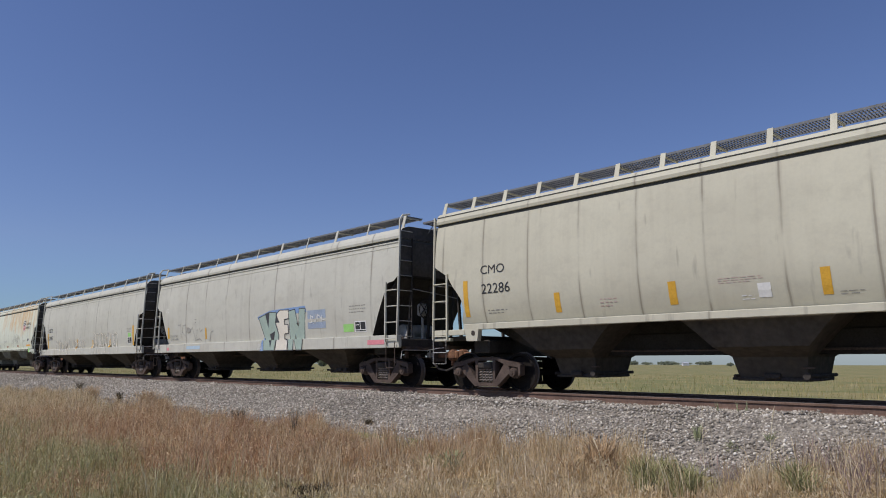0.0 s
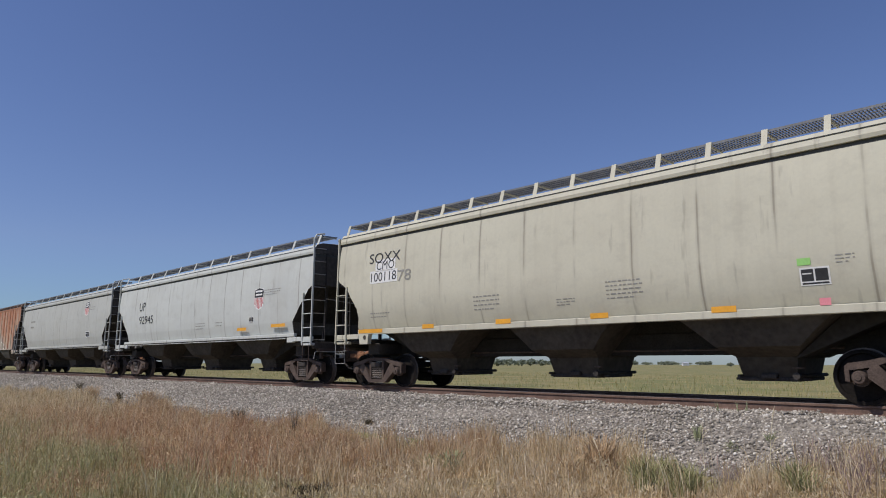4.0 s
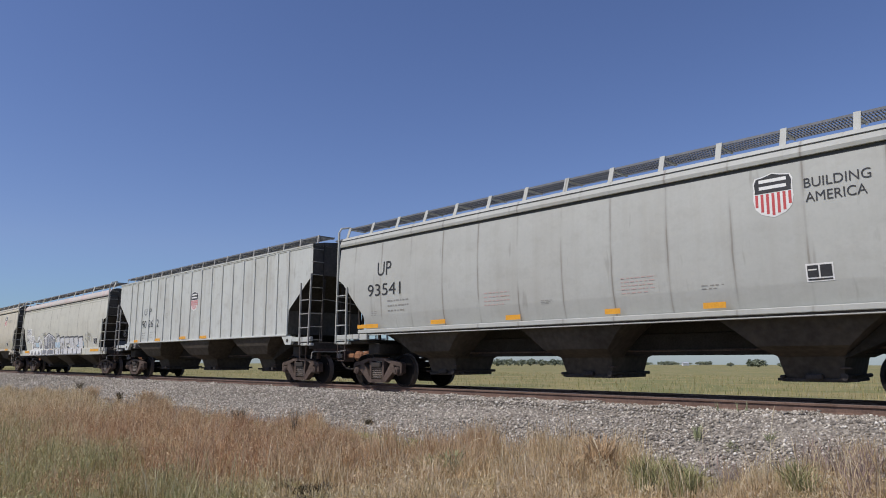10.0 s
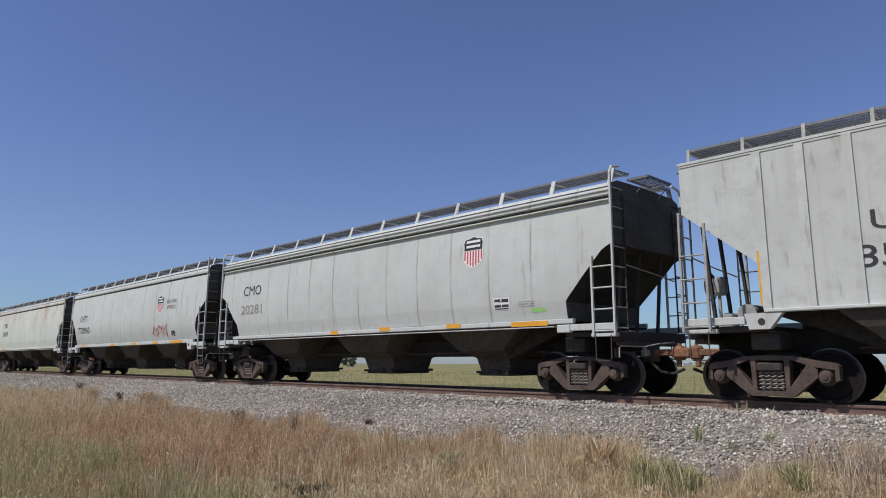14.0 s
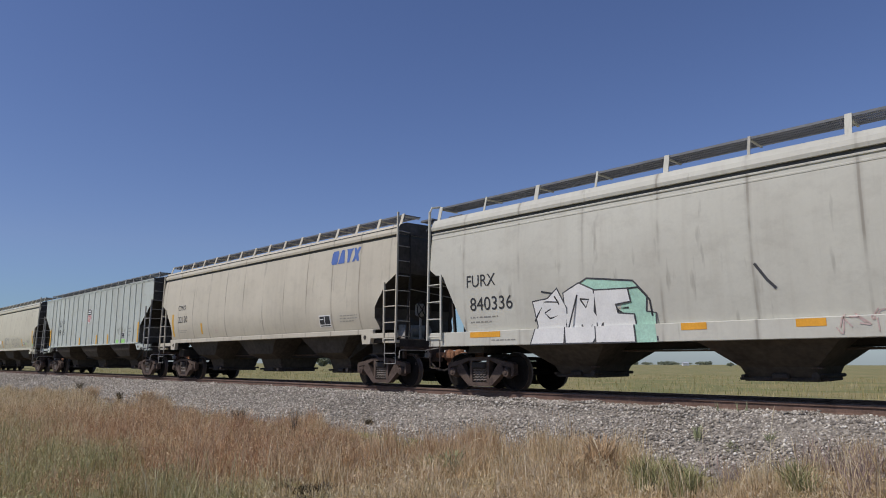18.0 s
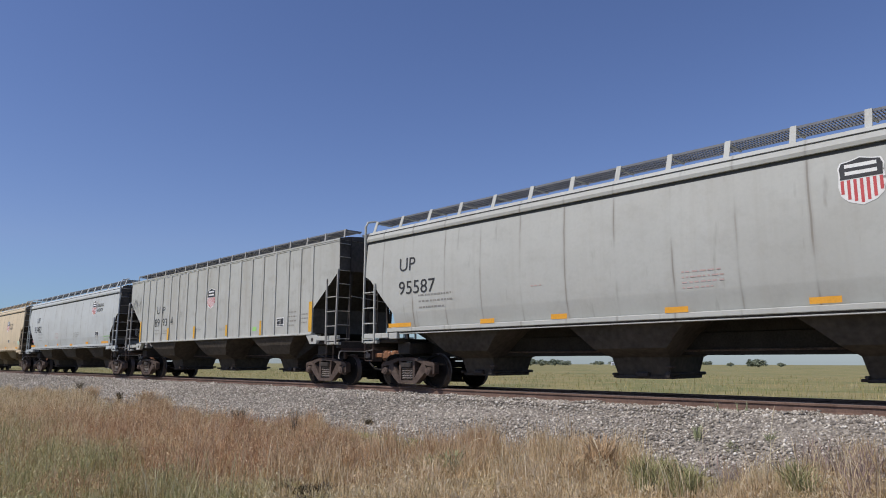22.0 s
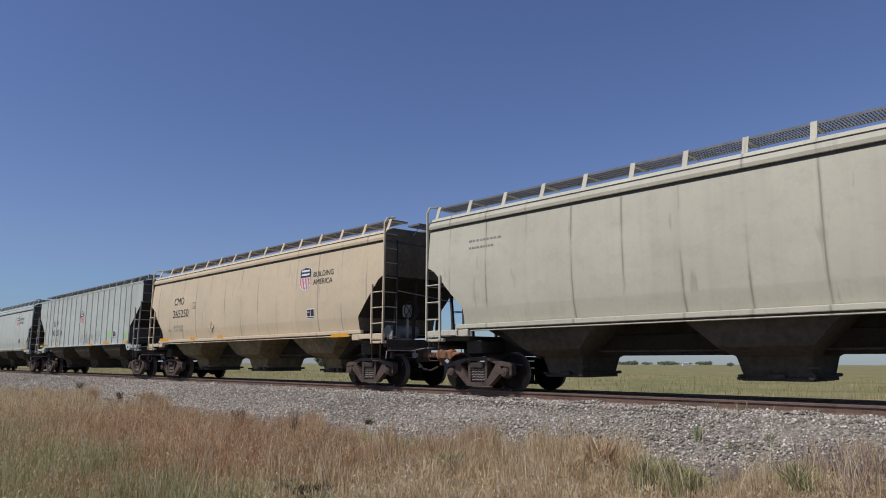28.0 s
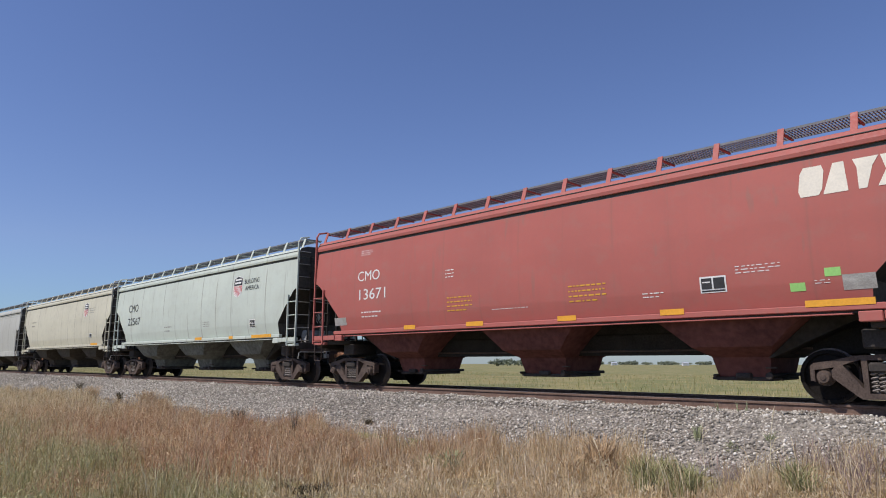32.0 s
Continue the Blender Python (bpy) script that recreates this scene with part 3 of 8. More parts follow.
def make_car(kind):
    """A covered hopper car of one kind, with all its parts, at the origin."""
    K = KINDS[kind]
    h, rows, zw = K["half"], K["levels"], K["walk"]
    zt, wt, zb, wb = rows[-1][0], rows[-1][2], rows[0][0], rows[0][2]
    car = new("hopper_car")
    P = M["paint"]
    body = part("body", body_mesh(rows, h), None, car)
    # roof: dark recessed band, curved edge and crown
    if kind == "posts":
        roof = Shape().stack([(zt, -h - 0.02, h + 0.02, -1.545, 1.545), (zt + 0.05, -h - 0.02, h + 0.02, -1.545, 1.545), (zt + 0.14, -h, h, -1.1, 1.1), (zt + 0.20, -h, h, -0.4, 0.4)])
        zr, yr = zt + 0.05, 1.30
    else:
        part("gutter", Shape().stack([(zt + 0.002, -h + 0.01, h - 0.01, -wt + 0.015, wt - 0.015), (zt + 0.08, -h + 0.01, h - 0.01, -wt + 0.03, wt - 0.03)]), M["dark_gap"], car, "dark recessed band below the roof")
        e = wt + 0.03
        roof = Shape().stack([(zt + 0.08, -h - 0.01, h + 0.01, -e, e), (zt + 0.15, -h - 0.01, h + 0.01, -e - 0.012, e + 0.012), (zt + 0.25, -h, h, -e + 0.02, e - 0.02), (zt + 0.36, -h, h, -e + 0.085, e - 0.085), (zt + 0.44, -h, h, -e + 0.32, e - 0.32), (zt + 0.46, -h, h, -0.4, 0.4)])
        zr, yr = zt + 0.34, e - 0.15
    roof = part("roof", roof, [P, M["end_shade"]], car)
    # roof end faces get the same shade colour as the end sheets
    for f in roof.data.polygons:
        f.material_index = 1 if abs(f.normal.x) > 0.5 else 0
    if kind not in ("posts", "deep"):
        part("roof_seam", Shape().box(-h + 0.02, h - 0.02, -e + 0.008, e - 0.008, zt + 0.262, zt + 0.278, 0.002), M["dark_gap"], roof, "dark seam along the roof edge")
    if kind == "deep":
        for z in (zt - 0.02, zt - 0.15):
            part("roof_bead", Shape().box(-h, h, -wt - 0.028, -wt + 0.02, z - 0.022, z + 0.022, 0.008).box(-h, h, wt - 0.02, wt + 0.045, z - 0.022, z + 0.022, 0.008), P, roof)
    part("hatch_cover", Shape().box(-h + 0.8, h - 0.8, -0.32, 0.32, zt + 0.18, zw - 0.08, 0.05), P, roof, "long trough hatch on the roof")
    n = K["brackets"]
    for s in (-1, 1):
        board, arms = grate(-h + 0.05, h - 0.05, s * 1.24, s * 0.66, zw - 0.02, 0.03 if kind == "deep" else 0.036 if kind == "posts" else 0.055), []
        for i in range(n):
            x = -h + 0.10 + (2 * h - 0.20) * i / (n - 1)
            w = 0.055 if (kind != "deep" or i % 2 == 0) else 0.025
            if kind == "posts":
                w = 0.03
            b = Shape() if s < 0 else board
            b.bar((x, s * yr, zr - 0.05), (x, s * 1.255, zw + 0.01), 2 * w, 0.02)
            b.bar((x, s * 1.25, zw - 0.06), (x, s * 0.66, zw - 0.06), 0.04, 0.03)
            arms.append(b)
        rb = part("running_board", board, M["grating"], car, "galvanised grating walkway on the roof")
        if s < 0:
            for b in arms:
                part("bracket", b, M["iron"] if kind == "posts" else P, rb)
    for s in (-1, 1):
        ew = grate(-0.30, 0.17, -0.52, 0.52, 0.0, 0.06)
        for y in (-0.515, 0.515):
            ew.bar((-0.32, y, -0.01), (0.18, y, -0.01), 0.03, 0.05)
        for x in (-0.31, 0.175):
            ew.bar((x, -0.53, -0.01), (x, 0.53, -0.01), 0.03, 0.05)
        ew = part("end_walkway", ew, M["grating"], car, "grating crossover step above the coupling", pose(s * (h + 0.16), 0, zw - 0.10, 0, 0, 0 if s > 0 else 180))
        tagged(ew, kind="stuff")
        for y in (-0.48, 0.48):
            part("arm", Shape().tube([(-0.30, y, -0.03), (0.17, y, -0.03), (-0.14, y, -0.32)], 0.018, 5), M["grating"], ew)
    # sills
    for s in (-1, 1):
        y0 = 1.60 if kind == "deep" else 1.605 if kind in ("round_long", "round_short") else 1.615 if kind != "posts" else 1.54
        if kind == "deep":
            part("side_sill", Shape().box(-h - 0.04, h + 0.04, s * (y0 - 0.10), s * y0, 1.09, 1.44, 0.012), P, car, "deep full-length side sill")
        elif kind == "posts":
            part("side_sill", Shape().box(-h + 1.4, h - 1.4, s * 1.40, s * 1.575, 1.555, 1.615, 0.012), P, car)
        elif kind in ("slant", "slant_long"):
            sill = part("side_sill", Shape().box(-h + 1.0, h - 1.0, s * (y0 - 0.12), s * y0, 1.52, 1.625, 0.012), P, car)
            part("sill_web", Shape().box(-h + 1.0, h - 1.0, s * (y0 - 0.12), s * (y0 - 0.05), 1.475, 1.525, 0.004), M["black"], sill)
            part("sill_flange", Shape().box(-h + 1.5, h - 1.5, s * (y0 - 0.12), s * (y0 + 0.004), 1.455, 1.477, 0.006), P, sill)
        else:
            part("side_sill", Shape().box(-h + 1.0, h - 1.0, s * (y0 - 0.10), s * y0, 1.48, 1.625, 0.012), P, car)
        for k in (-1, 1):
            if kind != "deep":
                top = 1.55 if kind == "posts" else 1.50
                if kind in ("slant", "slant_long"):
                    part("jacking_pad", Shape().box(k * (h - 1.42), k * (h - 1.08), s * (y0 - 0.12), s * (y0 + 0.005), 1.33, 1.50, 0.015), P, car)
                else:
                    low_edge = 1.27 if kind == "posts" else 1.21
                    pad = part("jacking_pad", Shape().plate([(k * (h - 1.70 if kind == "posts" else h - 1.52), top), (k * (h - 1.47), low_edge), (k * (h - 1.12), low_edge), (k * (h - 1.05), top)][:: k], s * (y0 - 0.12), s * (y0 + 0.012)), P, car)
                    part("hole", Shape().turned([(0.0, -0.006), (0.062, -0.006), (0.062, 0.006), (0.0, 0.006)], s * (y0 + 0.013), 14, (k * (h - 1.34), 1.40)), M["black"], pad)
                part("step_beam", Shape().box(k * (h - 1.06), k * (h + 0.04), s * (y0 - 0.07), s * (y0 + 0.02), 1.36, 1.50, 0.012).box(k * (h - 0.55), k * (h + 0.04), s * (y0 - 0.12), s * (y0 + 0.01), 1.22, 1.30, 0.012), P, car)
    part("centre_sill", Shape().box(-h + 0.05, h - 0.05, -0.33, 0.33, 0.84 if kind != "deep" else 0.97, 1.30, 0.02), M["pitch"], car)
    for k in (-1, 1):
        part("end_platform", Shape().box(k * (h - 1.3), k * (h - 0.02), -1.46, 1.46, 1.24, 1.34, 0.015).box(k * (h - 0.14), k * h, -1.50, 1.50, 1.12, 1.34, 0.02).box(k * (h - 1.5), k * (h - 1.0), -1.22, 1.22, 0.92, 1.24, 0.03), M["black"], car)
        part("coupler", MESH_COUPLER, None, car, at=pose(k * (h - 0.06), 0, 0, 0, 0, 0 if k > 0 else 180))
        for name, me in zip(("striker", "brake_rod", "hose_bracket", "cut_lever", "air_hose"), MESH_GEAR):
            part(name, me, None, car, at=pose(k * (h - 0.06), 0, 0, 0, 0, 0 if k > 0 else 180))
        add_truck(car, k * (h - 1.25))
        for y in (-0.95, -0.2, 0.75):
            part("end_strut", Shape().bar((k * (h - 0.30), y, 1.34), (k * (h - 0.14), y, 3.1 if kind != "posts" else 3.42), 0.055, 0.075), M["black"], car)
        # deep cars' slope sheets are coloured black in place of their shade
        part("slope_sheet", Shape().add([(k * (h - 0.02), -1.50, rows[-3][0] - 0.1), (k * (h - 0.02), 1.50, rows[-3][0] - 0.1), (k * (h - 2.3), 1.45, 1.36), (k * (h - 2.3), -1.45, 1.36), (k * (h - 0.10), -1.50, rows[-3][0] - 0.1), (k * (h - 0.10), 1.50, rows[-3][0] - 0.1), (k * (h - 2.4), 1.45, 1.38), (k * (h - 2.4), -1.45, 1.38)], [(0, 1, 2, 3), (7, 6, 5, 4), (0, 4, 5, 1), (1, 5, 6, 2), (2, 6, 7, 3), (3, 7, 4, 0)]), M["black"], car, "dark end slope sheet") if kind == "deep" else None
        # ladders on both sides of each end; the far side's rungs belong to their ladder
        for s in (-1, 1):
            yl = s * (1.64 if kind != "deep" else 1.66)
            xo, xi = k * (h + 0.03), k * (h - 0.47)
            low = 1.25
            lad = Shape().bar((xo, yl, low), (xo, s * (wt + 0.06), zw + ((0.0 if k > 0 else -0.42) if kind in ("round_long", "round_short") else -1.30 if kind == "posts" else -0.16)), 0.042, 0.055)
            if kind in ("slant", "deep", "slant_long"):
                lad.tube([(xo, s * (wt + 0.06), zw - 0.17), (xo, s * (wt - 0.02), zw - 0.03), (xo - k * 0.02, s * (wt - 0.3), zw + 0.03), (xo - k * 0.02, s * 1.2, zw + 0.03)], 0.03, 7)
            lad.bar((xi, yl, low), (xi, yl, 2.92 if kind != "posts" else 3.25), 0.045, 0.05)
            end = Shape().bar((xo, s * 1.12, 1.36), (xo, s * 1.12, zt + 0.1), 0.03, 0.025)
            steps, treads = [], []
            for i in range(4):
                z = 1.34 + i * 0.445
                steps.append((Shape() if s < 0 else lad).tube([(xi, yl, z), (xo, yl, z)], 0.017, 6))
            for i in range(8):
                z = 1.40 + i * 0.42
                treads.append((Shape() if s < 0 else end).tube([(xo, s * 1.62 if z < 3 else s * (wt + 0.05), z), (xo, s * 1.12, z)], 0.014, 6))
            rail_paint = M["iron"] if kind == "posts" else P
            lad = part("side_ladder", lad, rail_paint, car)
            end = part("end_ladder", end, M["black"], car)
            if s < 0:
                for q in steps:
                    part("rung", q, rail_paint, lad)
                for q in treads:
                    part("rung", q, M["iron"], end)
            if kind in ("round_short", "round_long"):
                part("stirrup", Shape().tube([(xo, yl, low), (xo, yl, 0.66), (xi + k * 0.04, yl, 0.66), (xi + k * 0.04, yl, low)], 0.014, 6).tube([(xo, yl, 0.94), (xi + k * 0.04, yl, 0.94)], 0.014, 6), M["iron"], car)
            else:
                foot, inset = (0.55, 0.10) if kind == "deep" else (0.74, 0.10)
                part("stirrup", Shape().tube([(xo - k * inset, yl, low), (xo - k * inset, yl, foot + 0.04), (xo - k * (inset + 0.04), yl, foot), (xi + k * (inset - 0.02), yl, foot), (xi + k * (inset - 0.06), yl, foot + 0.04), (xi + k * (inset - 0.06), yl, low)], 0.012, 6), M["truck"], car)
        part("end_handrail", Shape().tube([(k * (h + 0.05), -1.1, 2.72), (k * (h + 0.08), 0, 2.62), (k * (h + 0.05), 1.1, 2.52)], 0.014, 6), M["iron"], car)
    # brake wheel and air gear on one end
    k = -1 if kind in ("slant_long", "posts") else 1
    br = part("brake_housing", Shape().box(k * (h - 0.34), k * (h - 0.12), -0.62, -0.36, 2.0, 2.36, 0.05).bar((k * (h - 0.2), -0.5, 1.34), (k * (h - 0.2), -0.5, 2.0), 0.05, 0.05), M["iron"], car)
    wheel = Shape()
    wheel.tube([(k * (h - 0.04), -0.5 + 0.27 * math.cos(a), 2.18 + 0.27 * math.sin(a)) for a in (j * math.pi / 10 for j in range(21))], 0.018, 6)
    for j in range(5):
        a = j * 2 * math.pi / 5
        wheel.bar((k * (h - 0.13), -0.5, 2.18), (k * (h - 0.04), -0.5 + 0.27 * math.cos(a), 2.18 + 0.27 * math.sin(a)), 0.02, 0.02)
    part("brake_wheel", wheel, M["black"], br, "spoked hand brake wheel")
    part("air_reservoir", Shape().tube([(k * (h - 0.8), -0.75, 1.60), (k * (h - 0.8), 0.35, 1.60)], [0.18, 0.18], 14).box(k * (h - 0.6), k * (h - 0.4), -0.9, -0.6, 1.34, 1.62, 0.03).box(k * (h - 0.85), k * (h - 0.75), -0.6, 0.2, 1.33, 1.46, 0.01), M["iron"], car, "round brake air reservoir")
    part("air_pipe", Shape().tube([(k * (h - 0.8), -0.9, 1.48), (k * (h - 0.3), -1.2, 1.42), (k * (h - 0.1), -1.25, 1.2), (k * (h + 0.06), -0.6, 1.05)], 0.02, 6).tube([(h - 2.5, -0.36, 0.95), (0, -0.36, 0.93), (-h + 2.5, -0.36, 0.95)], 0.025, 6), M["truck"], car)
    for k in (-1, 1):
        for a, b in ((q_ + 0.54, q_ + 1.45) for q_ in (K["outlet"],)):
            # coloured near black for the shade above the truck
            part("end_slope", Shape().rings([[(k * (h - 1.20), y, 1.60), (k * b, y, 1.60), (k * a, y, 0.78), (k * (a + 0.05), y, 0.78)] for y in (-0.88, 0.88)]), M["under_shade"], car, "dark slope sheet above the truck")
    part("sill_web", Shape().box(-h + 1.6, h - 1.6, -0.30, 0.30, 1.28, zb + 0.01, 0.01), M["pitch"], car)
    # discharge hoppers
    q = K["outlet"]
    reach = h - rows[0][1]
    for x in (-q, 0.0, q):
        wide = 1.62 if kind == "deep" else 1.45
        o0, o1 = x - wide, x + wide
        half_out = 0.66 if x == 0 else 0.54
        zn = 0.80 if kind != "deep" else 0.62
        f = (zb + 0.02 - 0.98) / (zb + 0.02 - zn)
        e0, e1 = o0 + (x - half_out - o0) * f, o1 + (x + half_out - o1) * f
        hop = Shape().stack([(zb + 0.02, o0, o1, -wb + 0.03, wb - 0.03), (zb - 0.12, o0 + (x - half_out - o0) * 0.13, o1 + (x + half_out - o1) * 0.13, -wb + 0.04, wb - 0.04), (zb - 0.34, o0 + (e0 - o0) * (0.36 / (zb - 0.96)), o1 + (e1 - o1) * (0.36 / (zb - 0.96)), -wb + 0.11, wb - 0.11), (0.98, e0, e1, -1.22, 1.22), (zn, x - half_out, x + half_out, -0.78, 0.78), (0.42, x - half_out + 0.07, x + half_out - 0.07, -0.66, 0.66)])
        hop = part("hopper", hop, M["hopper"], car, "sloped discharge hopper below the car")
        part("outlet_gate", Shape().box(x - half_out + 0.02, x + half_out - 0.02, -0.70, 0.70, 0.36, 0.43, 0.015).box(x - half_out - 0.10, x + half_out + 0.12, -0.60, -0.50, 0.37, 0.42, 0.01).tube([(x + half_out - 0.02, -0.82, 0.46), (x + half_out - 0.02, 0.82, 0.46)], 0.035, 8).tube([(x + half_out - 0.02, -0.88, 0.46), (x + half_out - 0.02, -0.80, 0.46)], [0.065, 0.065], 8).tube([(x - half_out + 0.05, -0.84, 0.45), (x - half_out + 0.05, 0.6, 0.45)], 0.03, 8).box(x - 0.12, x + 0.16, -0.78, -0.66, 0.40, 0.50, 0.02), M["black"], hop, "sliding outlet gate")
        part("gate_rack", Shape().box(x + half_out - 0.10, x + half_out + 0.08, -0.80, -0.70, 0.585, 0.615, 0.006), M["truck"], hop, "short steel gate rack")
    if kind == "posts":
        for x in (0.48, 1.39, 2.28, 3.13, 3.94, 4.76, 5.60, 6.33, 7.04):
            for xs in (-x, x):
                for s in (-1, 1):
                    part("side_post", Shape().rings([[(xs - 0.076, s * 1.512, z), (xs - 0.070, s * 1.553, z), (xs + 0.070, s * 1.553, z), (xs + 0.076, s * 1.512, z)][:: s] for z in (1.612, zt - 0.05)]), P, body)
        for s in (-1, 1):
            part("top_chord", Shape().box(-h, h, s * 1.50, s * 1.535, zt - 0.05, zt - 0.004, 0.01), P, body)
    return car

# ---- grass and weeds before the line ----


def grass_material():
    m, n, ln, b = shader("prairie_grass", 0.85)
    g = n.new("ShaderNodeNewGeometry")
    pos = g.outputs["Position"]
    rnd = g.outputs["Random Per Island"]
    dry = ramp(n, ln, rnd, [(0.0, (0.33, 0.25, 0.13)), (0.3, (0.68, 0.545, 0.325)), (0.7, (0.87, 0.735, 0.48)), (1.0, (0.97, 0.88, 0.67))])
    red = ramp(n, ln, rnd, [(0.0, (0.29, 0.155, 0.08)), (0.5, (0.64, 0.41, 0.245)), (1.0, (0.89, 0.69, 0.46))])
    grn = ramp(n, ln, rnd, [(0.0, (0.22, 0.235, 0.10)), (0.5, (0.44, 0.44, 0.21)), (1.0, (0.76, 0.70, 0.43))])
    reds = ramp(n, ln, mix(n, ln, 0.35, noise_node(n, ln, pos, 0.6, 4), noise_node(n, ln, pos, 2.2, 3)), [(0.36, grey(0.15)), (0.52, grey(1.0))])
    sep = n.new("ShaderNodeSeparateXYZ")
    ln.new(pos, sep.inputs[0])
    # redder away from the gravelly corner
    away = calc(n, ln, "MAXIMUM", calc(n, ln, "MINIMUM", calc(n, ln, "MULTIPLY", calc(n, ln, "SUBTRACT", -5.5, sep.outputs[0]), 0.25), 1.0), 0.3)
    far = calc(n, ln, "MAXIMUM", calc(n, ln, "MINIMUM", calc(n, ln, "MULTIPLY", calc(n, ln, "ADD", sep.outputs[0], 32.0), 0.07), 1.0), 0.35)
    col = mix(n, ln, calc(n, ln, "MULTIPLY", calc(n, ln, "MULTIPLY", reds, away), far), dry, red)
    # greener in the low ground by the road
    low = calc(n, ln, "MAXIMUM", calc(n, ln, "MINIMUM", calc(n, ln, "MULTIPLY", calc(n, ln, "SUBTRACT", 4.4, sep.outputs[1]), 0.07), 0.065), -0.10)
    wet = calc(n, ln, "ADD", mix(n, ln, 0.4, noise_node(n, ln, pos, 0.8, 4), noise_node(n, ln, pos, 3.0, 3)), low)
    col = mix(n, ln, ramp(n, ln, wet, [(0.47, grey(0)), (0.62, grey(0.9))]), col, grn)
    col = mix(n, ln, ramp(n, ln, noise_node(n, ln, pos, 2.0, 4, 0.6), [(0.36, grey(0.34)), (0.50, grey(0))]), col, (0.34, 0.205, 0.10))
    col = mix(n, ln, ramp(n, ln, noise_node(n, ln, pos, 6.0, 3, 0.6), [(0.36, grey(0.34)), (0.48, grey(0))]), col, (0.20, 0.15, 0.075))
    ln.new(col, b.inputs["Base Color"])
    t = n.new("ShaderNodeBsdfTranslucent")
    ln.new(col, t.inputs[0])
    ms = n.new("ShaderNodeMixShader")
    ms.inputs[0].default_value = 0.38
    ln.new(b.outputs[0], ms.inputs[1])
    ln.new(t.outputs[0], ms.inputs[2])
    ln.new(ms.outputs[0], n["Material Output"].inputs[0])
    return m


M["grass"] = grass_material()


def field_material():
    m, n, ln, b = shader("field_grass_blades", 0.9)
    g = n.new("ShaderNodeNewGeometry")
    rnd = g.outputs["Random Per Island"]
    green = ramp(n, ln, rnd, [(0, (0.12, 0.15, 0.045)), (0.5, (0.22, 0.24, 0.08)), (1, (0.36, 0.35, 0.15))])
    straw = ramp(n, ln, rnd, [(0, (0.27, 0.20, 0.085)), (0.5, (0.47, 0.37, 0.17)), (1, (0.60, 0.50, 0.28))])
    where = mix(n, ln, 0.45, noise_node(n, ln, g.outputs["Position"], 0.13, 5, 0.65), noise_node(n, ln, g.outputs["Position"], 0.7, 4))
    ln.new(mix(n, ln, ramp(n, ln, where, [(0.455, grey(0)), (0.535, grey(1))]), green, straw), b.inputs["Base Color"])
    return m


M["field"] = field_material()


def blades(name, x, y, height, width, lean, seed_heads=0.0, mat="grass", rows=((0.0, 1.0, 0.0), (0.45, 0.8, 0.18), (0.8, 0.55, 0.55), (1.0, 0.12, 1.0)), bend=None):
    """Bent blades standing at x, y; each is a tapering strip of faces. rows: share of height, of width and of lean."""
    n, k = len(x), len(rows)
    z = np.array([bank(v) - fall(v) for v in y]) - 0.02
    a = rng.uniform(0, 2 * np.pi, n)
    dx, dy = np.cos(a), np.sin(a)
    b = rng.uniform(0, 2 * np.pi, n) if bend is None else bend + rng.normal(0, 0.5, n)
    lx, ly = np.cos(b) * lean, np.sin(b) * lean
    pts = []
    for i, (hh, ww, ll) in enumerate(rows):
        cx, cy, cz = x + lx * ll * height, y + ly * ll * height, z + height * hh * (1 - 0.12 * ll * lean)
        w = width * ww * (1.0 if i < 2 else 1.0 + seed_heads)
        pts.append(np.stack([cx - dx * w, cy - dy * w, cz], -1))
        pts.append(np.stack([cx + dx * w, cy + dy * w, cz], -1))
    v = np.stack(pts, 1).reshape(-1, 3)
    q = np.array([(2 * i, 2 * i + 1, 2 * i + 3, 2 * i + 2) for i in range(k - 1)])
    f = (q[None] + 2 * k * np.arange(n)[:, None, None]).reshape(-1, 4)
    return joined(name, v, f, M[mat])


def grass_spread(n, y0, y1, a0, a1, rmin):
    a = np.radians(rng.uniform(a0, a1, n))
    y = rng.uniform(y0, y1, n)
    x = -y * np.tan(a)
    keep = np.hypot(x, y) > rmin
    x, y = x[keep], y[keep]
    # tufts: draw part of the blades together
    g = 0.16
    pull = rng.random(len(x)) < 0.6
    cx, cy = (np.floor(x / g) + 0.5) * g, (np.floor(y / g) + 0.5) * g
    h = np.sin(cx * 91.7 + cy * 47.3) * 0.5
    x = np.where(pull, cx + h * 0.14 + rng.normal(0, 0.035, len(x)), x)
    y = np.where(pull, cy - h * 0.12 + rng.normal(0, 0.035, len(x)), y)
    return x, y


# bearing from the tripod, and how far out the grass reaches there
EDGE = [(10, 10.7), (16.8, 10.6), (19.5, 9.8), (22.6, 8.5), (26.7, 8.5), (30.0, 9.5), (32.1, 10.4), (35.3, 10.2), (39.0, 8.9), (43.2, 9.1), (49.2, 8.0), (53.0, 8.1), (55.7, 9.0), (60.6, 7.8), (63.4, 8.3), (65.8, 8.3), (68.5, 9.0), (71.7, 7.8), (73.5, 10.2), (76.2, 8.6), (80.0, 8.6)]


def grass_edge(x, y):
    """Where the grass ends towards the stones."""
    a = np.degrees(np.arctan2(-x, y))
    return np.interp(a, [e[0] for e in EDGE], [e[1] for e in EDGE]) + 0.22 * np.sin(x * 2.3 + 1) + 0.16 * np.sin(x * 5.1)


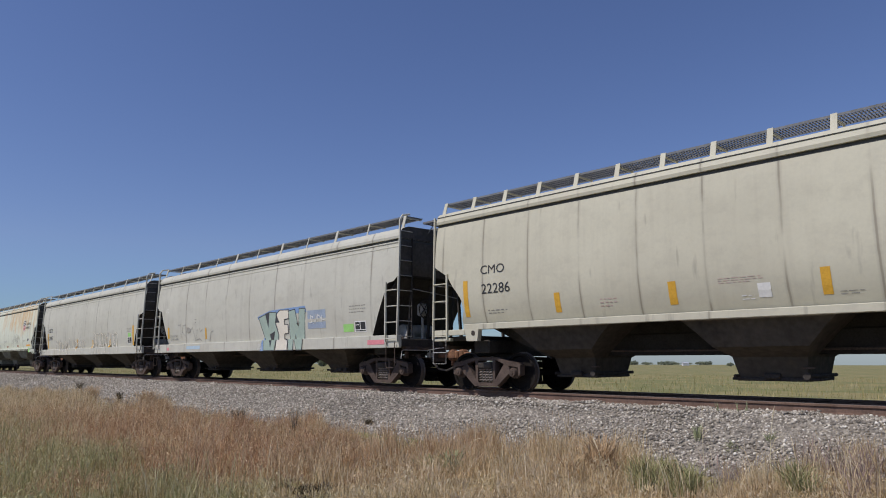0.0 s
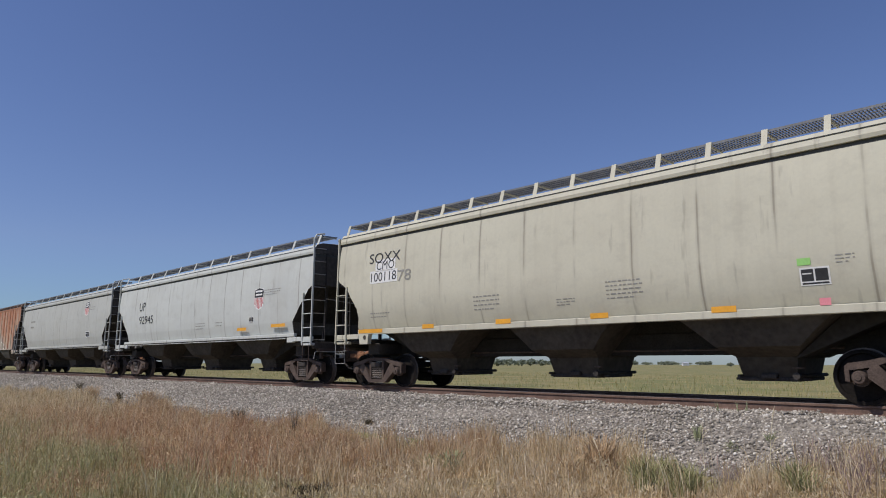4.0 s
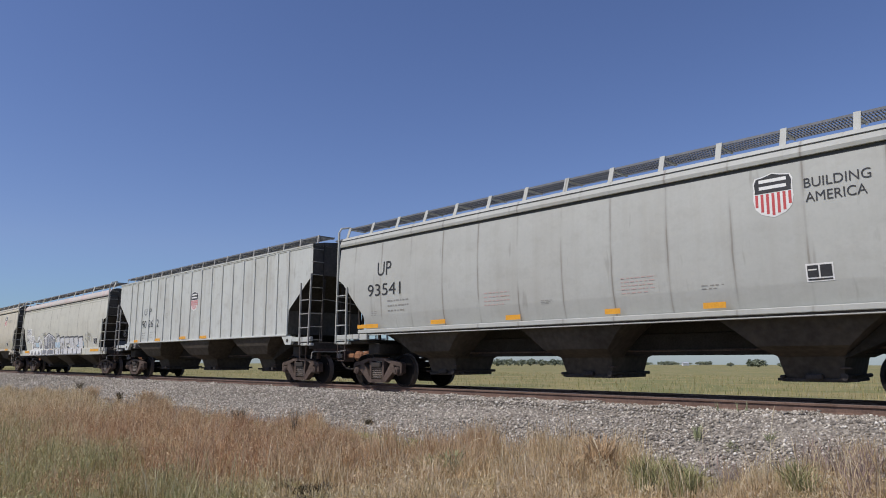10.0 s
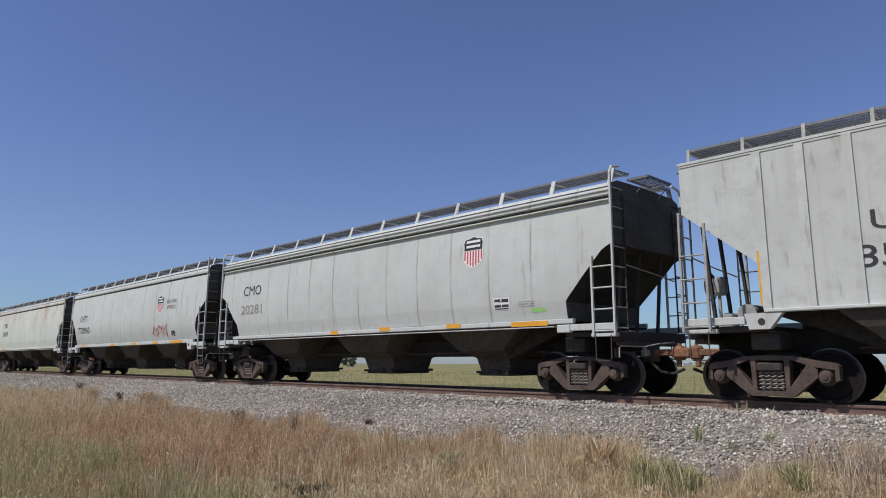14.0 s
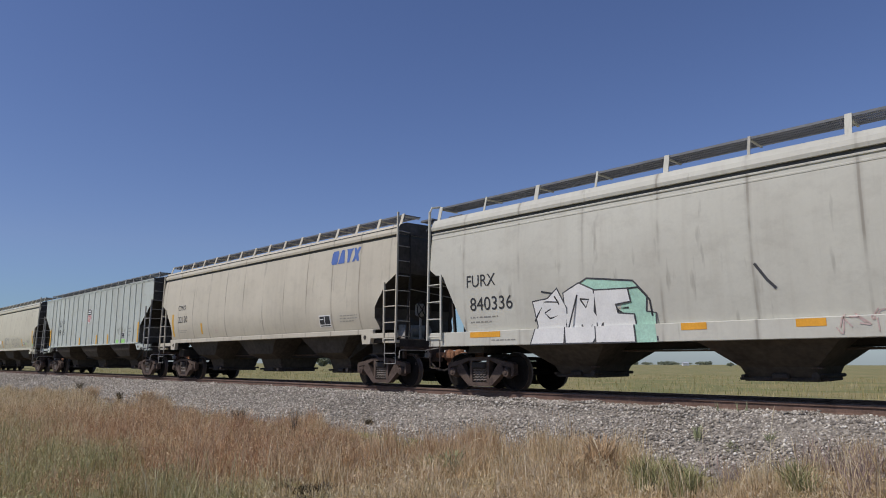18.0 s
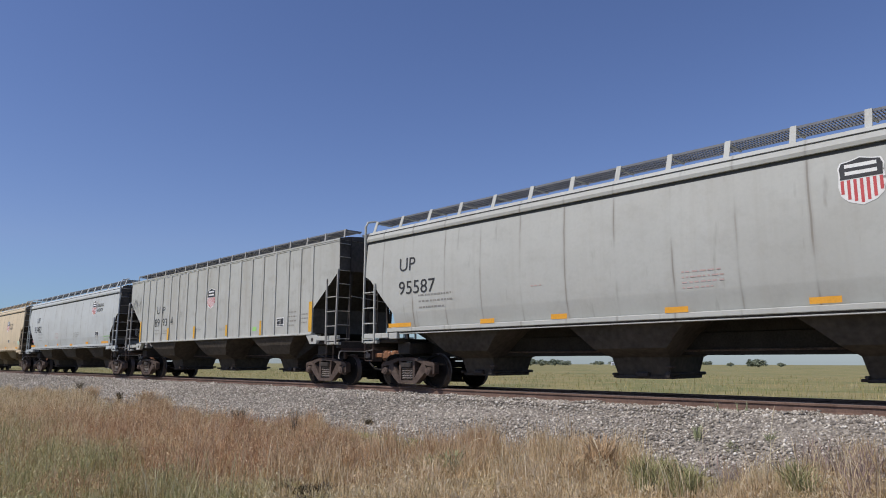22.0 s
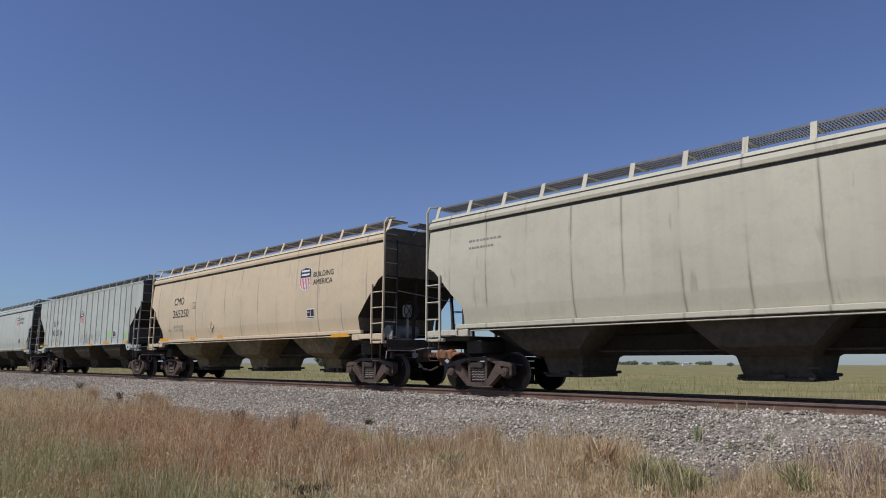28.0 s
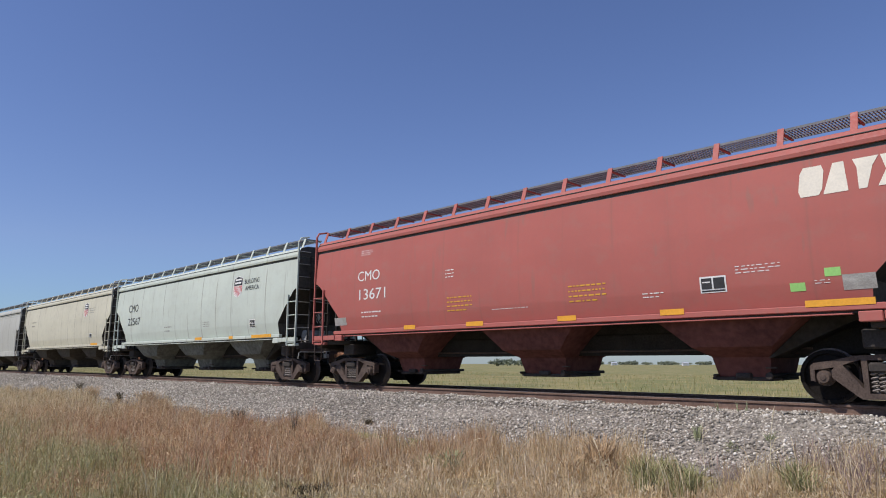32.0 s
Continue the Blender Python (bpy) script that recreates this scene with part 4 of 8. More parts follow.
def tuft(x, y, g=0.19, k=0.0):
    """A number from 0 to 1 that is the same all over one tuft."""
    u = np.sin(np.floor(x / g + 0.3 * np.sin(y * 3)) * 12.9898 + np.floor(y / g + 0.3 * np.sin(x * 3)) * 78.233 + k) * 43758.5453
    return u - np.floor(u)


def tallness(x, y):
    """How high the grass stands at a place."""
    wide = 0.27 + 0.07 * np.sin(x * 0.37 + y * 0.5) * np.sin(y * 0.8 + x * 0.21) + 0.07 * np.sin(x * 1.9 + np.sin(y * 1.3)) * np.sin(y * 2.3 + x * 0.7) + np.clip((-x - 8) * 0.012, 0, 0.14)
    u, v = (x + 7.14) * -0.827 + (y - 4.85) * 0.562, (x + 7.14) * 0.562 + (y - 4.85) * 0.827
    hollow = 1 - 0.78 * np.exp(-((u / 1.25) ** 4 + (v / 0.48) ** 2))
    corner = 1 - 0.45 * np.clip((np.degrees(np.arctan2(y, -x)) - 58) / 6, 0, 1)
    clump = 0.66 + 0.62 * tuft(x + 0.12 * np.sin(y * 7), y + 0.12 * np.sin(x * 6), 0.46, 11.0)
    return wide * hollow * corner * clump * (0.55 + 0.75 * tuft(x, y))


STIFF = ((0.0, 1.0, 0.0), (0.6, 0.75, 0.4), (1.0, 0.18, 1.0))
gx, gy = grass_spread(310000, 1.0, 11.6, 6, 84, 6.3)
over = gy - grass_edge(gx, gy)
keep = (over < rng.normal(0, 0.22, len(gx))) | ((over < 1.4) & (rng.random(len(gx)) < 0.05) & (tuft(gx, gy, 0.3, 2.0) > 0.55))
gx, gy = gx[keep], gy[keep]
keep = rng.random(len(gx)) > 0.5 * np.clip((np.degrees(np.arctan2(gy, -gx)) - 58) / 6, 0, 1)
gx, gy = gx[keep], gy[keep]
# taller clumps along the edge of the stones and here and there in the grass
KN, cn = 330, 110
ka = np.radians(np.concatenate([rng.uniform(12, 78, 120), rng.uniform(12, 80, KN - 120)]))
ke = grass_edge(-np.tan(ka) * 9, np.full(KN, 9.0))
ky = np.concatenate([ke[:120] - rng.uniform(-0.25, 0.6, 120), np.minimum(rng.uniform(2.5, 9.4, KN - 120), ke[120:])])
kx = -np.tan(ka) * ky
thin = np.where(np.degrees(ka) < 30, 0.55, 1.0)
clump_x = (kx[:, None] + rng.normal(0, 1, (KN, cn)) * rng.uniform(0.08, 0.22, (KN, 1))).ravel()
clump_y = (ky[:, None] + rng.normal(0, 0.08, (KN, cn))).ravel()
clump_h = ((thin * np.where(np.arange(KN) < 120, rng.uniform(0.28, 0.68, KN), rng.uniform(0.30, 0.60, KN)))[:, None] * rng.uniform(0.5, 1.1, (KN, cn))).ravel()
# thinner grass round the tripod
ra, rr = rng.uniform(0, 2 * np.pi, 22000), np.sqrt(rng.uniform(0.8, 110, 22000))
nx, ny = rr * np.cos(ra), rr * np.sin(ra)
keep = (rr < 6.2) | (nx > 2.0) | (ny < -1.0)
nx, ny = nx[keep], np.minimum(ny[keep], 9.0)
tagged(blades("low_grass", nx, ny, rng.uniform(0.08, 0.26, len(nx)), rng.uniform(0.003, 0.007, len(nx)), rng.uniform(0.3, 1.2, len(nx))), "short dry grass at the roadside", "grass", kind="stuff")
high = np.concatenate([np.clip(tallness(gx, gy) * rng.uniform(0.5, 1.25, len(gx)), 0.05, 0.75), clump_h])
gx, gy = np.concatenate([gx, clump_x]), np.concatenate([gy, clump_y])
tagged(blades("dry_grass", gx, gy, high, rng.uniform(0.0018, 0.0042, len(gx)) * (1 + np.hypot(gx, gy) / 30), rng.gamma(2.0, 0.13, len(gx)), rows=STIFF), "dry reddish-brown prairie grass with green tufts beside the railway", "grass", kind="stuff")
sx, sy = grass_spread(6500, 2.0, 11.8, 8, 82, 7.5)
keep = (sy < grass_edge(sx, sy) + rng.normal(0.1, 0.3, len(sx))) & (tuft(sx, sy, 0.8, 5.0) > 0.35)
sx, sy = sx[keep], sy[keep]
tagged(blades("seed_stalks", sx, sy, rng.uniform(0.38, 0.78, len(sx)), rng.uniform(0.0016, 0.003, len(sx)) * (1 + np.hypot(sx, sy) / 30), rng.uniform(0.05, 0.35, len(sx)), 1.2), "pale tall seed stalks above the grass", "grass", kind="stuff")
# seed heads and broken leaves in the upper grass
hx, hy = grass_spread(250000, 1.0, 11.6, 6, 84, 6.3)
keep = hy < grass_edge(hx, hy) + rng.normal(-0.1, 0.25, len(hx))
hx, hy = hx[keep], hy[keep]
hn = len(hx)
hz = np.array([bank(v) for v in hy]) + tallness(hx, hy) * rng.uniform(0.45, 1.12, hn)
axis = rng.normal(0, 0.55, (hn, 3)) + np.array([0, 0, 1.0])
axis /= np.linalg.norm(axis, axis=1)[:, None]
side = np.cross(axis, rng.normal(0, 1, (hn, 3)))
side /= np.linalg.norm(side, axis=1)[:, None]
hl = (rng.uniform(0.014, 0.045, hn))[:, None]
hw = (rng.uniform(0.003, 0.007, hn) * (1 + np.hypot(hx, hy) / 30))[:, None]
mid = np.stack([hx, hy, hz], -1)
hv = np.stack([mid - axis * hl, mid + side * hw, mid + axis * hl, mid - side * hw], 1).reshape(-1, 3)
tagged(joined("seed_heads", hv, np.array([(0, 1, 2, 3)]) + 4 * np.arange(hn)[:, None], M["grass"]), "tangled dry seed heads in the grass", "grass", kind="stuff")
# single plants at the edge of the stones
M["weed"] = plain("dark_dry_weed", (0.13, 0.105, 0.065), 0.9, vary=0.5, scale=8)
M["sprig"] = plain("pale_green_sprig", (0.33, 0.35, 0.19), 0.9, vary=0.4, scale=8)
M["straw"] = plain("pale_straw", (0.70, 0.60, 0.40), 0.85, vary=0.2, scale=8)
M["red_tuft"] = plain("red_brown_grass", (0.55, 0.385, 0.22), 0.9, vary=0.5, scale=6)
M["green_weed"] = plain("green_weed", (0.33, 0.32, 0.15), 0.85, vary=0.5, scale=14, dark=(0.17, 0.16, 0.075))
M["twigs"] = plain("grey_red_twigs", (0.34, 0.25, 0.21), 0.9, vary=0.4, scale=8)
WEED_LABEL = {
    "sprig": "thin pale green sprig growing in the ballast",
    "weed": "small dark dried weed at the ballast edge; low ones shade the grass hollow",
    "green_weed": "green tufted weed growing beside the ballast",
    "red_tuft": "bushy red-brown tuft of dry grass beside the ballast",
    "straw": "single pale straw stalk leaning over the grass",
    "twigs": "sparse grey-red twiggy weed in the gravel",
}


def weed(x, y, height, spread, n, mat):
    a, rr = rng.uniform(0, 6.28, n), spread * rng.random(n) ** 0.7
    thick = 0.0035 if mat in ("twigs", "straw") else 0.0055
    ob = blades("weed", 0.35 * rr * np.cos(a), 0.35 * rr * np.sin(a) + y, height * rng.uniform(0.45, 1.0, n), thick * rng.uniform(0.7, 1.4, n), rng.uniform(0.1, 0.8, n) * spread / height, 0.8, mat)
    ob.location.x = x
    return tagged(ob, WEED_LABEL[mat], "weed", "weeds beside the track")


def stalk(x, y, height, dx, dy):
    """One tall straw that leans and droops at its head."""
    s = Shape().tube([(dx * k * k, dy * k * k, height * (k - 0.06 * k ** 4)) for k in (0, 0.25, 0.5, 0.75, 0.92, 1.0)], [0.0045, 0.004, 0.0035, 0.003, 0.006, 0.002], 5)
    s.tube([(dx * 0.2, dy * 0.2, height * 0.42), (dx * 0.4 + 0.05, dy * 0.4, height * 0.56), (dx * 0.5 + 0.14, dy * 0.5, height * 0.60)], [0.005, 0.006, 0.002], 4)
    ob = new("straw_stalk", s.mesh("straw_stalk", M["straw"]))
    ob.location = (x, y, bank(y) - 0.01)
    return tagged(ob, WEED_LABEL["straw"], "weed", "weeds beside the track")


for wx, wy, wh, ws, wn, wm in (
    # low dark weeds around x -7, y 5 stand for the hollow's shade
    (-27.8, 9.8, 0.50, 0.30, 130, "weed"), (-16.8, 9.0, 0.48, 0.42, 150, "weed"), (-13.3, 10.6, 0.22, 0.30, 90, "weed"), (-36.8, 11.0, 0.45, 0.5, 90, "weed"), (-8.2, 5.2, 0.20, 0.35, 80, "weed"),
    (-12.4, 7.9, 0.85, 0.22, 18, "weed"), (-11.9, 7.6, 0.6, 0.2, 10, "weed"), (-6.67, 4.42, 0.13, 0.45, 170, "weed"), (-7.2, 4.72, 0.15, 0.45, 170, "weed"), (-7.75, 5.1, 0.17, 0.45, 170, "weed"), (-6.6, 4.75, 0.13, 0.4, 150, "weed"), (-7.15, 5.1, 0.15, 0.4, 150, "weed"), (-7.6, 5.4, 0.17, 0.4, 150, "weed"), (-7.4, 7.1, 0.42, 0.5, 120, "green_weed"), (-7.2, 7.3, 0.5, 0.4, 70, "sprig"), (-30.5, 9.6, 0.72, 0.9, 240, "red_tuft"), (-26.3, 10.3, 0.62, 1.0, 260, "red_tuft"), (-22.4, 9.0, 0.5, 0.9, 220, "red_tuft"), (-12.9, 8.3, 0.55, 0.4, 14, "twigs"), (-11.6, 8.4, 0.6, 0.6, 22, "twigs"),
    (-5.23, 11.17, 0.28, 0.16, 60, "sprig"), (-4.63, 11.0, 0.14, 0.34, 60, "sprig"), (-4.1, 11.3, 0.16, 0.2, 45, "sprig"), (-5.3, 12.2, 0.26, 0.07, 10, "sprig"), (-5.0, 12.3, 0.24, 0.07, 9, "sprig"), (-4.85, 12.35, 0.3, 0.06, 8, "sprig"), (-15.25, 11.75, 0.3, 0.05, 5, "straw"),
    (-4.62, 8.2, 0.55, 0.50, 190, "green_weed"), (-4.10, 8.45, 0.46, 0.46, 170, "green_weed"), (-4.38, 8.0, 0.40, 0.4, 120, "green_weed"), (-3.95, 8.05, 0.5, 0.45, 170, "green_weed"), (-4.55, 8.7, 0.5, 0.45, 150, "green_weed"), (-3.10, 9.3, 0.48, 0.5, 160, "green_weed"), (-2.95, 9.0, 0.40, 0.45, 130, "green_weed"),
    (-2.35, 9.3, 0.55, 0.55, 60, "twigs"), (-2.6, 9.9, 0.6, 0.6, 60, "twigs"), (-2.2, 9.9, 0.6, 0.5, 50, "twigs"), (-3.75, 8.7, 0.5, 0.5, 40, "twigs"), (-2.4, 8.7, 0.4, 0.5, 50, "twigs"),
    (-5.5, 8.6, 0.72, 0.62, 260, "red_tuft"), (-5.7, 8.0, 0.5, 0.6, 200, "red_tuft"), (-9.2, 7.3, 0.4, 0.6, 180, "red_tuft"), (-7.9, 6.6, 0.38, 0.6, 160, "red_tuft"), (-10.6, 6.8, 0.42, 0.7, 170, "red_tuft"),
    (-3.3, 10.6, 0.60, 0.55, 46, "twigs"), (-3.0, 10.4, 0.66, 0.5, 44, "twigs"), (-2.7, 10.7, 0.55, 0.5, 40, "twigs"), (-3.6, 10.0, 0.42, 0.5, 34, "twigs"), (-4.6, 10.2, 0.3, 0.5, 26, "twigs"), (-3.9, 9.4, 0.4, 0.55, 30, "twigs"),
):
    weed(wx, wy, wh, ws, wn, wm)
for wx, wy, wh, dx, dy in ((-3.47, 9.46, 1.12, 0.10, 0.05), (-4.75, 10.3, 0.95, 0.03, 0.0), (-3.75, 9.55, 0.55, 0.42, 0.1), (-7.7, 8.15, 0.82, 0.28, 0.1), (-9.3, 8.6, 0.55, -0.22, 0.0), (-5.0, 8.7, 0.8, 0.16, 0.1), (-6.4, 7.7, 0.7, 0.30, 0.15), (-4.9, 7.8, 0.75, -0.25, 0.1), (-20.6, 8.0, 0.75, 0.06, 0.0), (-14.6, 7.3, 0.7, 0.22, 0.1)):
    stalk(wx, wy, wh, dx, dy)
fx = rng.uniform(-190, 30, 60000)
fy = RAIL_Y + 3.1 + 70 * rng.random(60000) ** 1.8
tagged(blades("field_grass", fx, fy, rng.uniform(0.08, 0.26, 60000) * (0.75 + 1.1 * tuft(fx, fy, 1.7, 3.0) ** 2 + 0.9 * (tuft(fx, fy, 0.7, 8.0) > 0.88)), rng.uniform(0.006, 0.016, 60000), rng.uniform(0.1, 0.6, 60000), mat="field"), "yellow-green grass of the field behind the track", "grass", kind="stuff")


# ---- distance: trees and farm buildings ----
M["bark"] = plain("bark", (0.10, 0.075, 0.05), 0.9)


def leaf_material():
    m, n, ln, b = shader("haze_grey_leaves", 0.8)
    g = n.new("ShaderNodeNewGeometry")
    # leaf colours are lightened and greyed to suggest haze over the distance
    ln.new(ramp(n, ln, g.outputs["Random Per Island"], [(0, (0.12, 0.145, 0.10)), (1, (0.25, 0.275, 0.19))]), b.inputs["Base Color"])
    return m


M["leaves"] = leaf_material()


def far_tree(x, y, height, spread):
    base = GROUND - 0.1 - fall(y)
    t = tagged(new("tree"), "dark green leafy tree far across the field", "tree", "trees on the horizon")
    t.location = (x, y, base)
    trunk = Shape().tube([(0, 0, 0), (0.05, 0, height * 0.3), (0, 0.05, height * 0.7)], [0.05 * height, 0.035 * height, 0.015 * height], 7)
    for i in range(5):
        a = i * 1.3
        trunk.tube([(0, 0, height * (0.25 + 0.07 * i)), (math.cos(a) * spread * 0.3, math.sin(a) * spread * 0.3, height * (0.45 + 0.08 * i))], [0.02 * height, 0.008 * height], 5)
    part("trunk", trunk, M["bark"], t)
    n = 420
    u = rng.normal(0, 1, (n, 3))
    u /= np.linalg.norm(u, axis=1)[:, None]
    c = u * rng.uniform(0.35, 1.0, (n, 1)) * np.array([spread, spread, height * 0.42]) * (1 + 0.25 * np.sin(u[:, :1] * 5 + u[:, 1:2] * 4 + x)) + np.array([0, 0, height * 0.56])
    c[:, 2] = np.maximum(c[:, 2], 0.12 * height)
    d1, d2 = rng.normal(0, 1, (n, 3)), rng.normal(0, 1, (n, 3))
    s = 0.09 * height
    v = np.stack([c + d1 * s, c + d2 * s, c - d1 * s, c - d2 * s], 1).reshape(-1, 3)
    f = (np.array([(0, 1, 2, 3)]) + 4 * np.arange(n)[:, None])
    ob = joined("crown", v, f, M["leaves"])
    ob.parent = t
    return t


def azimuth(px_deg, dist):
    """A place that many degrees to the right of the lens's middle and dist metres away."""
    a = radians(45.25 - px_deg)
    return -dist * math.sin(a), dist * math.cos(a)


for deg, dist, height, spread in ((4.6, 480, 4.6, 5.6), (5.4, 510, 5.2, 6.0), (6.3, 500, 4.4, 5.8), (7.3, 520, 5.2, 6.2), (8.3, 540, 4.6, 6.0), (9.3, 530, 5.0, 5.8), (10.2, 550, 4.2, 5.4), (24.4, 430, 4.2, 3.4), (24.9, 425, 4.6, 4.0), (26.4, 520, 2.8, 2.6), (22.9, 560, 3.0, 2.4), (-8, 300, 5, 4), (-10, 310, 5.4, 4)):
    tx, ty = azimuth(deg, dist)
    far_tree(tx, ty, height, spread)
for i in range(26):
    tx, ty = azimuth(12.5 + 9 * random.random(), random.uniform(1250, 1700))
    far_tree(tx, ty, random.uniform(5, 8), random.uniform(6, 12))
M["barn"] = plain("white_barn_wall", (0.75, 0.74, 0.72), 0.7, vary=0.1)
M["barn_roof"] = plain("grey_barn_roof", (0.45, 0.47, 0.50), 0.5, vary=0.15)


def farm_shed(deg, dist, w, d, h):
    x, y = azimuth(deg, dist)
    t = tagged(new("farm_shed"), "long white farm shed on the horizon", "shed", "farm sheds")
    t.location, t.rotation_euler = (x, y, GROUND - fall(y)), (0, 0, radians(40))
    part("wall", Shape().box(-w / 2, w / 2, -d / 2, d / 2, -0.5, h, 0.05), M["barn"], t)
    part("roof", Shape().rings([[(k * w / 2, -d / 2 - 0.3, h - 0.1), (k * w / 2, d / 2 + 0.3, h - 0.1), (k * w / 2, 0, h + d * 0.22)] for k in (-1.02, 1.02)]), M["barn_roof"], t)
    for k in (-0.3, 0.0, 0.3):
        part("door", Shape().box(k * w - 1.6, k * w + 1.6, -d / 2 - 0.06, -d / 2 + 0.02, 0, h * 0.8, 0.02), M["barn_roof"], t)


for deg, dist, w, d, h in ((14.1, 960, 8, 6, 3.0), (19.6, 900, 7, 6, 3)):
    farm_shed(deg, dist, w, d, h)

# ---- the train: kind, offset along the line, paint ----
SEAMS = {"round_short": (1.38, 0.69), "round_long": (1.38, 0.69), "slant": (1.24, 0.0), "slant_long": (1.28, 0.0), "deep": (1.75, 0.0), "posts": (50.0, 25.0)}


def paint_of(*spec, **more):
    return spec, more


PAINTS = {
    "cream": paint_of("cream_car_paint", (0.60, 0.57, 0.445)),
    "sand": paint_of("sand_car_paint", (0.59, 0.54, 0.43), 0.35),
    "cream_grey": paint_of("cream_grey_car_paint", (0.59, 0.575, 0.49), 0.4),
    "grey": paint_of("grey_car_paint", (0.495, 0.50, 0.455), 0.35),
    "light_grey": paint_of("light_grey_car_paint", (0.585, 0.60, 0.555), 0.3),
    "deep_grey": paint_of("dusty_grey_car_paint", (0.47, 0.467, 0.42), 0.4),
    "blue_grey": paint_of("blue_grey_car_paint", (0.535, 0.56, 0.545), 0.3),
    "mint_grey": paint_of("mint_grey_car_paint", (0.52, 0.56, 0.51), 0.35),
    "white_rusty": paint_of("white_rust_stained_car_paint", (0.72, 0.74, 0.615), 0.22, 0.46, seed=3.0, stain=(4.2, 3.4, 4.4, 1.2), patchy=2.6, hue=((0.40, 0.19, 0.05), (0.63, 0.37, 0.13), (0.71, 0.56, 0.33))),
    "white_spotted": paint_of("off_white_car_paint", (0.64, 0.66, 0.58), 0.3, 0.34, seed=6.0, patchy=1.8),
    "rusty": paint_of("rust_eaten_car_paint", (0.57, 0.52, 0.42), 0.3, 0.80, seed=1.0, drop=2.7, rise=0.09, patchy=1.5),
    "rusty_streaked": paint_of("rust_streaked_car_paint", (0.50, 0.43, 0.33), 0.3, 0.84, seed=4.4, drop=2.4, rise=0.13, patchy=1.6),
    "orange_rust": paint_of("orange_rusted_car_paint", (0.66, 0.54, 0.36), 0.3, 1.0, seed=2.0, patchy=1.4, rise=0.045, hue=((0.30, 0.12, 0.055), (0.50, 0.245, 0.11), (0.66, 0.46, 0.27))),
    "pinkish": paint_of("pinkish_faded_car_paint", (0.52, 0.45, 0.365), 0.35, 0.58, seed=5.0, patchy=1.2, rise=0.03, hue=((0.40, 0.215, 0.125), (0.53, 0.325, 0.205), (0.58, 0.41, 0.29))),
    "tan": paint_of("tan_car_paint", (0.70, 0.575, 0.395), 0.25),
    "mint": paint_of("pale_mint_car_paint", (0.57, 0.62, 0.54), 0.25),
    "red": paint_of("oxide_red_car_paint", (0.455, 0.134, 0.110), 0.3, tone=(0.26, 0.12, 0.10), seams=0.2),
}
# hopper sheets: dust, with the shade below the car put into the colour
M["hopper"] = plain("shaded_dusty_hopper_sheet", (0.082, 0.069, 0.055), 0.85, vary=0.45, scale=0.9, gloss=0.12)
# end and underside sheets: shade put into the colour, darker than the paint
M["end_shade"] = plain("shaded_end_sheet", (0.115, 0.102, 0.086), 0.8, vary=0.4, scale=1.1, gloss=0.15)
M["under_shade"] = plain("shaded_under_sheet", (0.055, 0.049, 0.043), 0.85, vary=0.45, scale=1.1, gloss=0.1)
# darker copies of some car paints for their hoppers, for dust and shade
SHADED_DUSTY = {
    "tan": plain("shaded_dusty_tan_sheet", (0.21, 0.165, 0.10), 0.85, vary=0.5, scale=0.8, gloss=0.12),
    "red": plain("shaded_dusty_red_sheet", (0.15, 0.06, 0.05), 0.85, vary=0.5, scale=0.8, gloss=0.12),
    "white_rusty": plain("shaded_dusty_white_sheet", (0.20, 0.195, 0.165), 0.85, vary=0.55, scale=0.8, gloss=0.12),
    "mint": plain("shaded_dusty_pale_sheet", (0.19, 0.19, 0.16), 0.85, vary=0.55, scale=0.8, gloss=0.12),
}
SHADED_DUSTY["rusty"] = SHADED_DUSTY["rusty_streaked"] = SHADED_DUSTY["orange_rust"] = plain("shaded_dusty_rusty_sheet", (0.125, 0.115, 0.095), 0.85, vary=0.55, scale=0.8, gloss=0.12)
